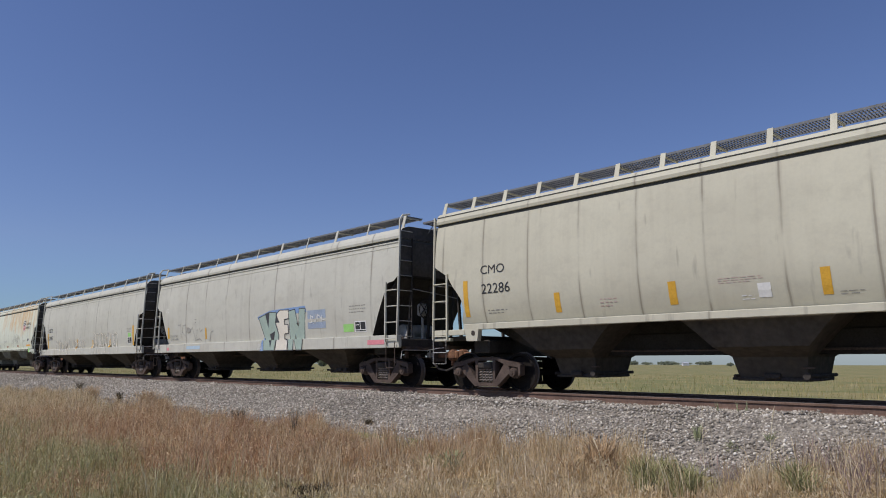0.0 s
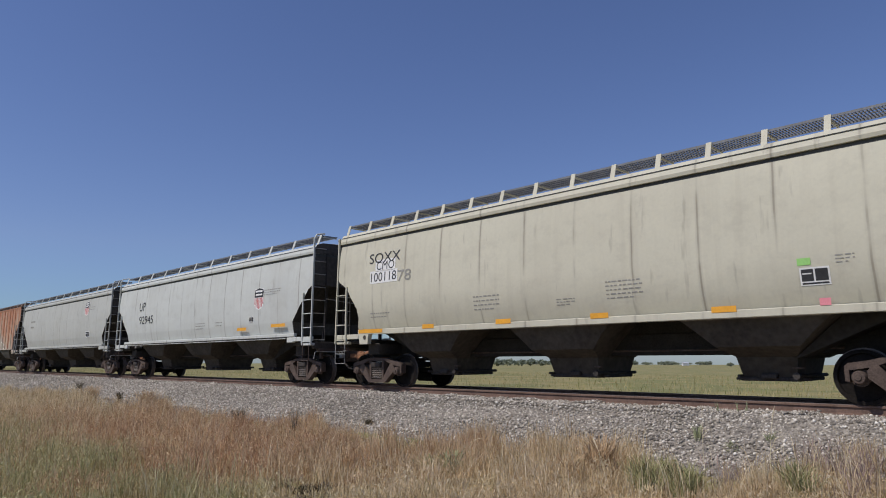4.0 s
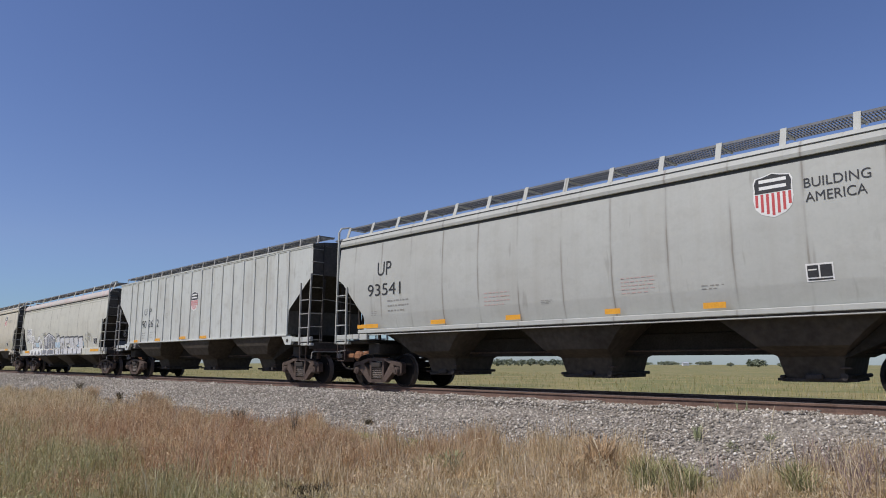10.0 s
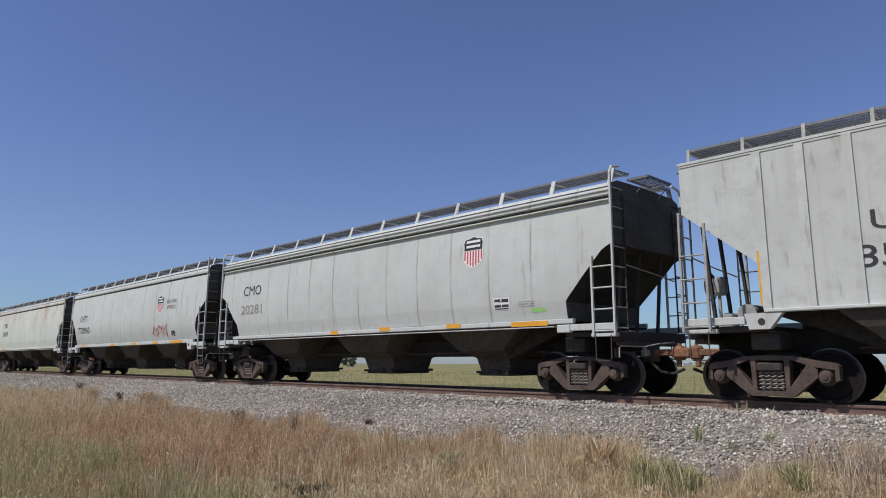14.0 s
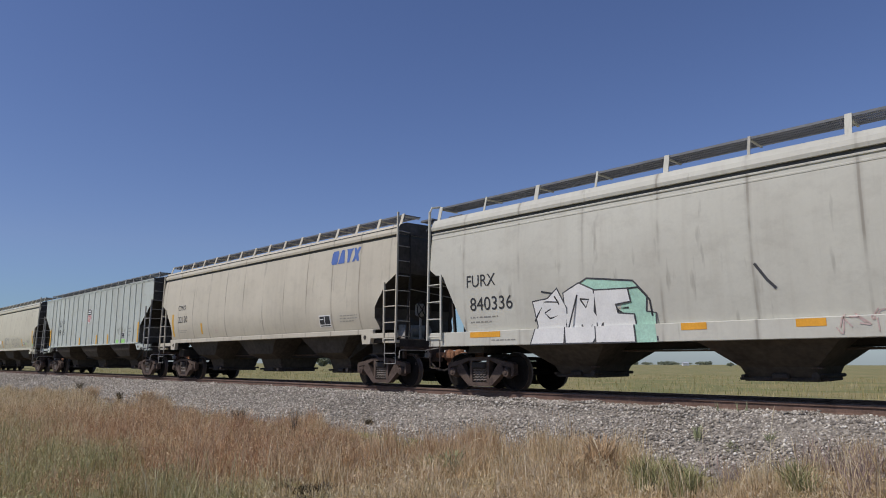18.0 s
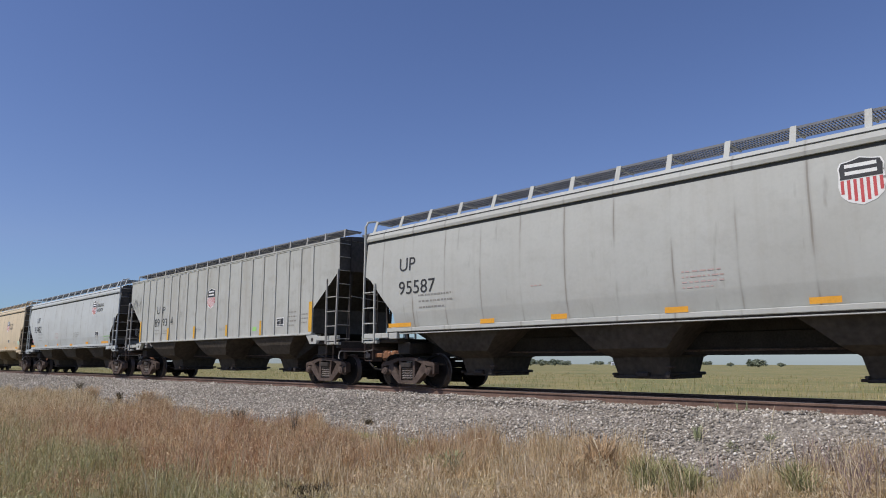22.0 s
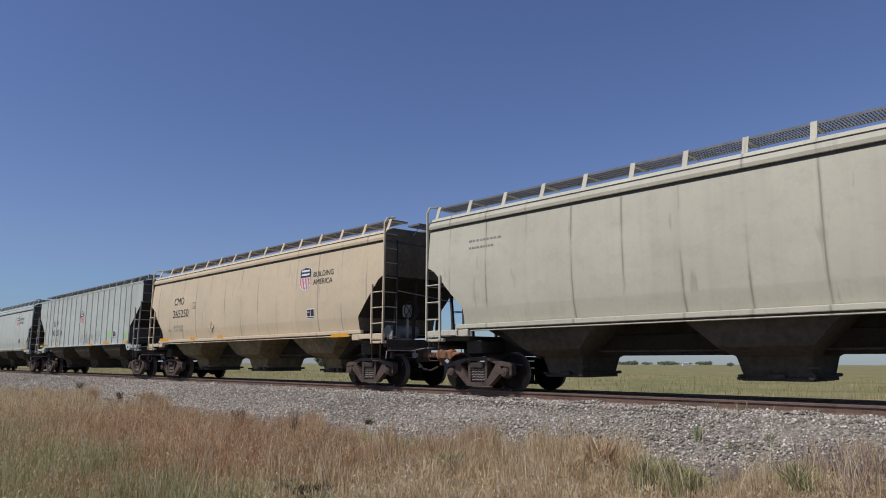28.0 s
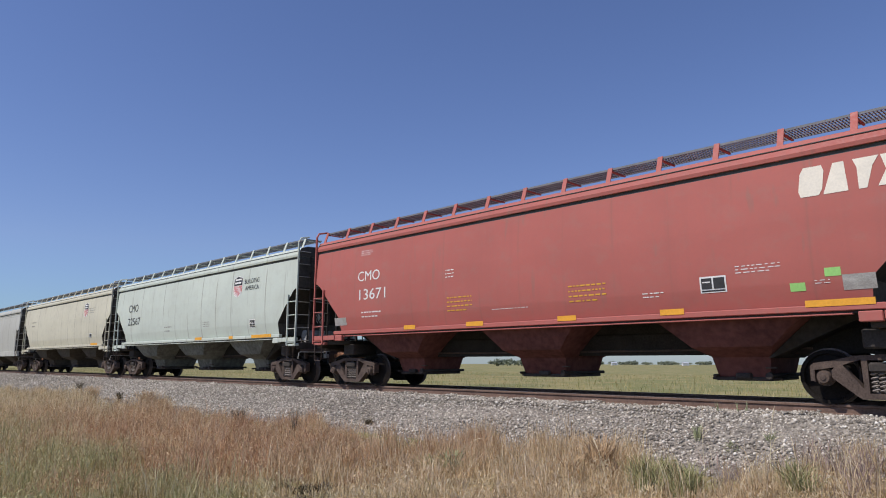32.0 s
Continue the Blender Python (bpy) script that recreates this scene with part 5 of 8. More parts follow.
CARS = [
    ("round_short", -3.82, "cream"),
    ("deep", -21.38, "cream_grey"),
    ("deep", -39.40, "cream_grey"),
    ("slant_long", -57.53, "white_rusty"),
    ("deep", -75.70, "deep_grey"),
    ("round_short", -93.27, "cream"),
    ("slant_long", -111.04, "light_grey"),
    ("slant_long", -129.23, "grey"),
    ("posts", -147.46, "rusty_streaked"),
    ("posts", -166.00, "rusty"),
    ("round_long", -184.47, "pinkish"),
    ("deep", -202.76, "cream_grey"),
    ("slant", -220.59, "grey"),
    ("posts", -238.86, "light_grey"),
    ("deep", -257.13, "cream_grey"),
    ("round_long", -275.51, "sand"),
    ("posts", -294.30, "light_grey"),
    ("slant_long", -312.81, "light_grey"),
    ("round_long", -331.18, "light_grey"),
    ("slant_long", -349.79, "white_spotted"),
    ("posts", -368.18, "orange_rust"),
    ("deep", -386.40, "cream_grey"),
    ("round_short", -403.85, "sand"),
    ("posts", -421.62, "mint_grey"),
    ("round_short", -439.43, "cream"),
    ("round_short", -456.51, "cream"),
    ("slant", -473.90, "grey"),
    ("posts", -492.03, "grey"),
    ("slant", -510.15, "blue_grey"),
    ("slant", -528.01, "tan"),
    ("slant", -545.62, "mint"),
    ("round_long", -563.40, "light_grey"),
    ("round_short", -581.16, "cream"),
    ("slant", -598.21, "cream"),
    ("slant", -616.49, "tan"),
    ("posts", -634.63, "mint_grey"),
    ("slant", -652.92, "mint_grey"),
    ("round_short", -670.43, "mint_grey"),
    ("slant", -687.95, "red"),
    ("slant", -705.49, "mint"),
    ("slant", -722.76, "cream"),
    ("deep", -740.65, "deep_grey"),
    ("round_short", -758.20, "light_grey"),
    ("slant", -775.75, "cream"),
]
LOOK = {"deep_grey": "dusty grey", "blue_grey": "bluish-grey", "cream": "cream", "sand": "sand-coloured", "cream_grey": "weathered cream-grey", "grey": "grey", "light_grey": "light grey", "mint_grey": "pale greenish-grey", "white_rusty": "off-white rust-stained", "white_spotted": "off-white rust-spotted", "rusty": "heavily rusted", "rusty_streaked": "rust-streaked", "orange_rust": "orange-rusted", "pinkish": "faded pinkish-beige", "tan": "tan", "mint": "pale mint", "red": "oxide-red"}
FORM = {"round_long": "long round-sided", "round_short": "round-sided", "slant": "smooth-sided", "slant_long": "long smooth-sided", "deep": "deep-silled smooth-sided", "posts": "ribbed"}
train, first, mixed = [], {}, {}


def paint_for(paint, kind):
    """The paint of a car, with its seams where that kind of car has them."""
    if (paint, kind) not in mixed:
        spec, more = PAINTS[paint]
        seam, start = SEAMS[kind]
        if kind == "posts":
            spec = (*spec[:2], 0.62, *spec[3:])
        mixed[paint, kind] = car_paint(*spec, seam=seam, start=start, **more)
    return mixed[paint, kind]


for kind, off, paint in CARS:
    at = pose(off, RAIL_Y, 0)
    if kind in first:
        car = copy_thing(first[kind], at)
    else:
        car = first[kind] = make_car(kind)
        car.matrix_basis = at
    train.append(car)
# one long car has taller cut-away ends
OPEN_ENDS = [(1.62, 0.68, 1.435), (1.72, 0.76, 1.476), (1.81, 0.92, 1.506), (2.09, 1.05, 1.576), (2.39, 1.06, 1.612), (2.67, 1.02, 1.622), (3.01, 0.74, 1.612), (3.22, 0.49, 1.602), (3.59, 0.08, 1.58), (3.66, 0.0, 1.577), (3.9, 0.0, 1.552), (4.19, 0.0, 1.51)]
for o in train[31].children:
    if o.name.startswith("body"):
        o.data = body_mesh(OPEN_ENDS, 8.50)
for car, (kind, off, paint) in zip(train, CARS):
    tagged(car, f"{LOOK[paint]} {FORM[kind]} covered hopper car of a freight train", "railcar", "hopper cars of the train")
    for o in car.children_recursive:
        if o.data and o.data.materials and o.data.materials[0] == M["paint"]:
            o.material_slots[0].link = "OBJECT"
            o.material_slots[0].material = paint_for(paint, kind)
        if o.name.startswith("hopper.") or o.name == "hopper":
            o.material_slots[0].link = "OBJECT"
            o.material_slots[0].material = SHADED_DUSTY.get(paint, M["hopper"])

# a few cars' end sheets get a lighter colour, still darkened for shade
for i, tint in ((11, (0.24, 0.235, 0.215)), (30, (0.23, 0.25, 0.22)), (29, (0.17, 0.13, 0.09)), (34, (0.17, 0.13, 0.09))):
    light_end_shade = plain("lighter_shaded_end_sheet", tint, 0.75, vary=0.4, scale=1.1, gloss=0.2)
    for o in train[i].children:
        if o.name.startswith(("body", "roof")) and len(o.material_slots) > 1:
            o.material_slots[1].link = "OBJECT"
            o.material_slots[1].material = light_end_shade

# the couplers reach out until they meet
for a, b, (ka, oa, _), (kb, ob_, _) in zip(train, train[1:], CARS, CARS[1:]):
    slack = (oa - ob_ - KINDS[ka]["half"] - KINDS[kb]["half"]) / 2 - 0.70
    for car, k in ((a, -1), (b, 1)):
        for o in car.children:
            if o.name.startswith("coupler") and o.location.x * k > 0:
                o.location.x += k * slack

# one deep car's roof is stained pink
for o in train[14].children:
    if o.name.startswith("roof."):
        o.material_slots[0].material = car_paint("pink_stained_roof_paint", (0.58, 0.53, 0.48), 0.4, 0.52, hue=((0.46, 0.22, 0.19), (0.58, 0.33, 0.29), (0.64, 0.48, 0.43)), seams=0.0, patchy=4.5, rise=0.0)

# one long car has three pressed beads along its roof edge
for z in (4.29, 4.20, 4.08):
    part("roof_bead", Shape().box(-8.49, 8.49, -1.612, -1.52, z - 0.018, z + 0.018, 0.008), paint_for("light_grey", "slant_long"), train[17])

# ---- lettering, tags and spray paint on the cars' lit side ----
from mathutils.geometry import tessellate_polygon

M["sky_blue"] = plain("pale_blue_card", (0.46, 0.58, 0.66), 0.5, vary=0.12, bumpy=0)
M["pale_yellow"] = plain("pale_yellow_spray", (0.72, 0.62, 0.38), 0.6, vary=0.2, bumpy=0)
M["pale_mint"] = plain("pale_mint_patch", (0.52, 0.68, 0.56), 0.6, vary=0.12, bumpy=0)
M["navy_mark"] = plain("navy_marking", (0.05, 0.055, 0.10), 0.6, vary=0.25, bumpy=0)
M["slate"] = plain("slate_blue_marking", (0.20, 0.24, 0.33), 0.6, vary=0.2, bumpy=0)
M["cream_mark"] = plain("cream_marking", (0.78, 0.72, 0.60), 0.55, vary=0.12, bumpy=0)
M["tan_spray"] = plain("tan_spray", (0.66, 0.52, 0.28), 0.6, vary=0.12, scale=1.5, bumpy=0)
M["dark_spray"] = plain("dark_grey_spray", (0.07, 0.07, 0.075), 0.6, vary=0.3, bumpy=0)
M["mid_spray"] = plain("mid_grey_spray", (0.24, 0.24, 0.25), 0.6, vary=0.3, bumpy=0)
M["navy_spray"] = plain("navy_spray", (0.055, 0.068, 0.085), 0.55, vary=0.3, bumpy=0)
M["bottle_spray"] = plain("bottle_green_spray", (0.055, 0.088, 0.072), 0.55, vary=0.3, bumpy=0)
M["maroon_spray"] = plain("maroon_spray", (0.20, 0.10, 0.09), 0.6, vary=0.3, bumpy=0)
M["mint_spray"] = plain("mint_spray", (0.31, 0.38, 0.32), 0.6, vary=0.2, bumpy=0)
M["sea_spray"] = plain("sea_green_spray", (0.42, 0.66, 0.52), 0.6, vary=0.25, bumpy=0)
M["blue_spray"] = plain("blue_spray", (0.16, 0.23, 0.36), 0.6, vary=0.25, bumpy=0)


def surface(c, z, where="side"):
    """The y of a car's lit surface at height z."""
    kind = CARS[c - 1][0]
    if where == "post":
        return -1.555
    if where == "sill" or (kind == "deep" and z < 1.44):
        return {"deep": -1.60, "posts": -1.577, "round_long": -1.607, "round_short": -1.607}.get(kind, -1.617)
    return -half_width(kind, z)


def lay(c, name, pts, faces, mat, where="side", lift=0.006, label=""):
    """Paint: faces given in x and z, laid on the car's side."""
    s = Shape().add([(x, surface(c, z, where) - lift, z) for x, z in pts], faces)
    me = bpy.data.meshes.new(name)
    me.from_pydata(s.v, [], s.f)
    me.materials.append(M[mat])
    return part(name, me, None, train[c - 1], label)


def clip(poly, z, keep):
    out = []
    for i, (x1, z1) in enumerate(poly):
        x0, z0 = poly[i - 1]
        if (z1 >= z) == keep:
            if (z0 >= z) != keep:
                k = (z - z0) / (z1 - z0)
                out.append((x0 + k * (x1 - x0), z))
            out.append((x1, z1))
        elif (z0 >= z) == keep:
            k = (z - z0) / (z1 - z0)
            out.append((x0 + k * (x1 - x0), z))
    return out


def spray(c, polys, mat, lift, name="spray_paint", label=""):
    """Sprayed shapes of one colour over side and sill."""
    pts, faces = [], []
    for poly in polys:
        if CARS[c - 1][0] == "deep":
            bits = [clip(poly, 1.4401, True), [(x, min(z, 1.4399)) for x, z in clip(poly, 1.44, False)]]
        else:
            bits = [poly]
        for bit in bits:
            if len(bit) < 3:
                continue
            for tri in tessellate_polygon([[Vector((x, z, 0)) for x, z in bit]]):
                faces.append(tuple(len(pts) + i for i in tri))
            pts += bit
    return lay(c, name, pts, faces, mat, "side", lift, label)


def patch(c, name, x, z, w, h, mat, where="side", lift=0.006):
    n = max(1, int(h / 0.12))
    pts = [(x + i * w, z + h * j / n) for j in range(n + 1) for i in (0, 1)]
    return lay(c, name, pts, [(2 * j, 2 * j + 1, 2 * j + 3, 2 * j + 2) for j in range(n)], mat, where, lift)


def glyphs(text, fat=0.0):
    """A text's flat mesh: points and faces, and its bounds."""
    cu = bpy.data.curves.new("lettering", "FONT")
    cu.body, cu.offset, cu.resolution_u = text, fat, 4
    ob = bpy.data.objects.new("lettering", cu)
    me = bpy.data.meshes.new_from_object(ob)
    pts, faces = [(v.co.x, v.co.y) for v in me.vertices], [tuple(p.vertices) for p in me.polygons]
    bpy.data.objects.remove(ob)
    bpy.data.meshes.remove(me)
    return pts, faces


def word(c, text, x, z, w, h, mat, back="", fat=0.001, lift=0.009):
    """Lettering that fills the given width and height."""
    pts, faces = glyphs(text, fat if text.isdigit() and h > 0.2 else 0.0)
    xs, ys = [p[0] for p in pts], [p[1] for p in pts]
    sx, sy = w / (max(xs) - min(xs)), h / (max(ys) - min(ys))
    if back:
        patch(c, "repaint_patch", x - 0.05, z - 0.05, w + 0.10, h + 0.10, back)
    lay(c, "lettering", [(x + (a - min(xs)) * sx, z + (b - min(ys)) * sy) for a, b in pts], faces, mat, "side", lift)


def small_print(c, rows, x, z, w, h, mat):
    """Rows of fine print too small to read, as bars."""
    rnd = random.Random(int(x * 100) + c)
    pts, faces = [], []
    for i in range(rows):
        step = h / rows
        a = x
        while a < x + w * (1 if i < rows - 1 else 0.75):
            b = min(x + w, a + rnd.uniform(0.04, 0.13))
            k = len(pts)
            pts += [(a, z + h - (i + 0.66) * step), (b, z + h - (i + 0.66) * step), (b, z + h - (i + 0.38) * step), (a, z + h - (i + 0.38) * step)]
            faces.append((k, k + 1, k + 2, k + 3))
            a = b + rnd.uniform(0.02, 0.05)
    tagged(lay(c, "small_print", pts, faces, mat), kind="stuff")


def stencil_box(c, x, z, w, h):
    """The black maintenance panel with its white frame."""
    k = patch(c, "maintenance_panel", x, z, w, h, "white")
    patch(c, "panel_field", x + w * 0.06, z + h * 0.24, w * 0.40, h * 0.66, "ink", lift=0.009)
    patch(c, "panel_field", x + w * 0.52, z + h * 0.24, w * 0.42, h * 0.66, "ink", lift=0.009)
    patch(c, "panel_field", x + w * 0.06, z + h * 0.07, w * 0.88, h * 0.09, "ink", lift=0.009)
    patch(c, "panel_line", x + w * 0.10, z + h * 0.62, w * 0.30, h * 0.07, "white", lift=0.012)


SHIELD = [(0.0, 0.80), (0.06, 0.92), (0.24, 0.94), (0.38, 0.97), (0.5, 1.0), (0.62, 0.97), (0.76, 0.94), (0.94, 0.92), (1.0, 0.80), (0.98, 0.66), (1.0, 0.42), (0.95, 0.22), (0.80, 0.09), (0.5, 0.0), (0.20, 0.09), (0.05, 0.22), (0.0, 0.42), (0.02, 0.66)]


def shield(c, x, z, w, h, top):
    """A railroad shield: dark head with pale bars, red stripes below."""
    out = [(x + a * w, z + b * h) for a, b in SHIELD]
    spray(c, [out], "white", 0.006, "shield")
    head = clip([(x + w * (0.5 + (a - 0.5) * 0.93), z + h * (0.5 + (b - 0.5) * 0.95)) for a, b in SHIELD], z + h * 0.56, True)
    spray(c, [head], "navy_mark" if top == "blue" else top, 0.009, "shield_head")
    for i, b in ((0, 0.79), (1, 0.64)):
        patch(c, "shield_bar", x + w * 0.16, z + h * b, w * 0.68, h * 0.075, "white", lift=0.012)
    bars = []
    for i in range(7):
        a0 = x + w * (0.055 + i * 0.137)
        lo = z + h * (0.26, 0.14, 0.09, 0.05, 0.09, 0.14, 0.26)[i]
        bars.append([(a0, lo), (a0 + w * 0.07, lo), (a0 + w * 0.07, z + h * 0.54), (a0, z + h * 0.54)])
    spray(c, bars, "red", 0.009, "shield_stripes")


def block_logo(c, x, z, w, h, mat):
    """An owner's mark as four heavy plain shapes: an eight-sided block, a wedge, an upturned wedge and an hourglass."""
    forms = (
        [(0.12, 0), (0.88, 0), (1, 0.2), (1, 0.8), (0.88, 1), (0.12, 1), (0, 0.8), (0, 0.2)],
        [(0, 0), (1, 0), (0.72, 1), (0.28, 1)],
        [(0.34, 0), (0.66, 0), (0.80, 0.7), (1.0, 1), (0, 1), (0.20, 0.7)],
        [(0, 0), (0.32, 0), (0.5, 0.22), (0.68, 0), (1, 0), (0.74, 0.5), (1, 1), (0.68, 1), (0.5, 0.78), (0.32, 1), (0, 1), (0.26, 0.5)],
    )
    for i, form in enumerate(forms):
        a, b = x + w * 0.25 * i, w * 0.235
        spray(c, [[(a + p * b + 0.12 * q * h, z + q * h) for p, q in form]], mat, 0.007, "owner_mark")


def diamond_mark(c, x, z, s):
    """A placard holder: a raised diamond plate with its crossbars."""
    y = surface(c, z)
    plate = part("placard_holder", Shape().plate([(x, z + s), (x + s, z), (x, z - s), (x - s, z)], y - 0.018, y - 0.004), paint_for("tan", "slant"), train[c - 1], "raised diamond placard holder")
    part("clip", Shape().box(x - s * 0.75, x + s * 0.75, y - 0.030, y - 0.018, z + s * 0.12, z + s * 0.22, 0.003), M["iron"], plate)
    part("clip", Shape().box(x - s * 0.08, x + s * 0.08, y - 0.033, y - 0.018, z - s * 0.6, z + s * 0.6, 0.003), M["maroon_spray"], plate)


def box_mark(c, x, z, s):
    """A small square stencilled frame with a mark inside."""
    lay(c, "box_mark", [(x, z), (x + s, z), (x + s, z + s), (x, z + s), (x + 0.03, z + 0.03), (x + s - 0.03, z + 0.03), (x + s - 0.03, z + s - 0.03), (x + 0.03, z + s - 0.03)], [(i, (i + 1) % 4, 4 + (i + 1) % 4, 4 + i) for i in range(4)], "ink_soft")
    patch(c, "box_letter", x + s * 0.32, z + s * 0.22, s * 0.34, s * 0.30, "ink_soft")


def scribble(c, x, z, w, h, mat, strokes, wide=0.022, name="spray_scribble"):
    """Sprayed squiggles inside a box."""
    rnd = random.Random(int(x * 100) + strokes)
    pts, faces = [], []
    for s in range(strokes):
        cx = x + w * (s + 0.5) / strokes
        line = [(cx + rnd.uniform(-0.8, 0.8) * w / strokes, z + rnd.uniform(0, h)) for _ in range(4)]
        curve = []
        for i in range(len(line) - 1):
            p0, p1, p2, p3 = line[max(i - 1, 0)], line[i], line[i + 1], line[min(i + 2, len(line) - 1)]
            for k in range(5):
                t = k / 5
                curve.append(tuple(0.5 * (2 * b + (d - a) * t + (2 * a - 5 * b + 4 * d - e) * t * t + (3 * b - a - 3 * d + e) * t ** 3) for a, b, d, e in zip(p0, p1, p2, p3)))
        base = len(pts)
        for i, (px, pz) in enumerate(curve):
            qx, qz = curve[min(i + 1, len(curve) - 1)]
            ox, oz = curve[max(i - 1, 0)]
            dx, dz = qx - ox, qz - oz
            n = math.hypot(dx, dz) or 1
            pts += [(px - dz / n * wide / 2, pz + dx / n * wide / 2), (px + dz / n * wide / 2, pz - dx / n * wide / 2)]
        faces += [(base + 2 * i, base + 2 * i + 1, base + 2 * i + 3, base + 2 * i + 2) for i in range(len(curve) - 1)]
    return tagged(lay(c, name, pts, faces, mat, "side", 0.010), kind="stuff")


def inflate(poly, d):
    """A polygon's outline moved outwards by d."""
    area = sum(a[0] * b[1] - b[0] * a[1] for a, b in zip(poly, poly[1:] + poly[:1]))
    sign, out = (1 if area > 0 else -1), []
    for i, (x, z) in enumerate(poly):
        (px, pz), (qx, qz) = poly[i - 1], poly[(i + 1) % len(poly)]
        a, b = Vector((x - px, z - pz)).normalized(), Vector((qx - x, qz - z)).normalized()
        na, nb = Vector((a.y, -a.x)) * sign, Vector((b.y, -b.x)) * sign
        m = (na + nb).normalized() if (na + nb).length > 0.05 else na
        k = d / max(0.45, m.dot(na))
        out.append((x + m.x * k, z + m.y * k))
    return out


def piece(c, polys, fill, edge="", shade="", rim=0.05, shift=(-0.12, 0.05), lift=0.012):
    """Sprayed letters: shade behind, an edge line and the fill."""
    for i, poly in enumerate(polys):
        up = lift + 0.0035 * i
        if shade:
            spray(c, [[(p + shift[0], q + shift[1]) for p, q in inflate(poly, rim + 0.03)]], shade, lift - 0.006, "graffiti_shade")
        if edge:
            spray(c, [inflate(poly, rim)], edge, up - 0.0017, "graffiti_edge")
        spray(c, [poly], fill, up, "graffiti_letter")


STROKES = {
    "A": [[(0, 0), (0.5, 1), (1, 0)], [(0.2, 0.4), (0.85, 0.35)]],
    "B": [[(0.1, 0), (0.05, 1), (0.7, 0.95), (0.75, 0.6), (0.2, 0.52), (0.95, 0.4), (0.8, 0.0), (0.05, 0.05)]],
    "E": [[(1, 1), (0.1, 0.85), (0.75, 0.55), (0.05, 0.45), (0.1, 0.05), (1, 0.0)]],
    "G": [[(1, 0.85), (0.4, 1), (0.0, 0.45), (0.45, 0.0), (0.95, 0.35), (0.5, 0.4)]],
    "I": [[(0.1, 1), (0.9, 1)], [(0.5, 1), (0.45, 0)], [(0.1, 0), (0.9, 0.02)]],
    "K": [[(0.15, 1), (0.1, 0)], [(0.95, 1), (0.15, 0.5), (1, 0)]],
    "N": [[(0, 0), (0.1, 1), (0.85, 0), (1, 1.1)]],
    "O": [[(0.5, 1), (0.05, 0.6), (0.3, 0.02), (0.85, 0.2), (0.95, 0.75), (0.45, 1)]],
    "Q": [[(0.5, 1.2), (0.0, 0.7), (0.2, 0.05), (0.8, 0.1), (1, 0.7), (0.45, 1.2)], [(0.5, 0.4), (0.55, -0.05), (1.05, -0.05)]],
    "R": [[(0.05, 0), (0.15, 1), (0.9, 0.85), (0.2, 0.5), (1, 0)]],
    "S": [[(1, 0.9), (0.3, 1), (0.15, 0.6), (0.9, 0.4), (0.6, 0), (0, 0.1)]],
    "T": [[(0, 0.95), (1.1, 1.05)], [(0.55, 1), (0.5, 0)]],
    "U": [[(0.05, 1.1), (0.1, 0.2), (0.5, 0), (0.9, 0.2), (0.9, 1.15)]],
    "V": [[(0, 1), (0.45, 0), (1.1, 1.05)]],
    "Z": [[(0.05, 0.95), (0.95, 1), (0.05, 0.05), (1.05, 0.0)]],
    "3": [[(0.1, 0.95), (0.85, 0.9), (0.35, 0.55), (0.95, 0.3), (0.5, -0.02), (0.0, 0.1)]],
}


def strokes(c, lines, mat, wide=0.03, name="spray_tag"):
    """Sprayed lines of even width through the given points."""
    pts, faces = [], []
    for line in lines:
        base = len(pts)
        for i, (x, z) in enumerate(line):
            (qx, qz), (ox, oz) = line[min(i + 1, len(line) - 1)], line[max(i - 1, 0)]
            n = math.hypot(qx - ox, qz - oz) or 1
            dx, dz = (qx - ox) / n, (qz - oz) / n
            pts += [(x - dz * wide / 2, z + dx * wide / 2), (x + dz * wide / 2, z - dx * wide / 2)]
        faces += [(base + 2 * i, base + 2 * i + 1, base + 2 * i + 3, base + 2 * i + 2) for i in range(len(line) - 1)]
    return tagged(lay(c, name, pts, faces, mat, "side", 0.011), kind="stuff")


def faint_piece(c, x0, x1, z0, z1, n, full):
    """Half washed-out letters: pale loops with thin grey edges."""
    r = random.Random(c * 7 + n)
    w = (x1 - x0) / n
    pale, thin = [], []
    for i in range(n):
        a, top = x0 + i * w, z1 - (z1 - z0) * (1 - full) * r.random() - 0.12 * r.random()
        q = [(a + 0.08 * w, z0), (a + r.uniform(0, 0.3) * w, (z0 + top) / 2), (a + r.uniform(0.1, 0.5) * w, top), (a + r.uniform(0.7, 1.1) * w, top - r.uniform(0, 0.3)), (a + r.uniform(0.4, 0.8) * w, (z0 + top) / 2 - 0.05), (a + r.uniform(0.8, 1.2) * w, z0 + r.uniform(0.0, 0.2))]
        pale.append(q)
        thin.append([(px + 0.05, pz + 0.03) for px, pz in q])
        thin.append([(px - 0.05, pz - 0.02) for px, pz in q[1:4]])
    strokes(c, pale, "cream_mark", 0.07)
    strokes(c, thin, "ink_soft", 0.016)


def tag_word(c, text, x, z, w, h, mat, wide=0.03, lean=0.1):
    """A quick one-line tag in capitals."""
    cell = w / len(text)
    strokes(c, [[(x + (i + 0.08 + 0.8 * a) * cell + lean * b * h, z + (b + 0.06 * math.sin(i * 2.3)) * h) for a, b in line] for i, ch in enumerate(text) for line in STROKES[ch]], mat, wide)


def rect(x, z, w, h):
    return [(x, z), (x + w, z), (x + w, z + h), (x, z + h)]


# sprayed pictures
M["faint_spray"] = plain("faint_grey_spray", (0.40, 0.385, 0.34), 0.65, vary=0.3, bumpy=0)
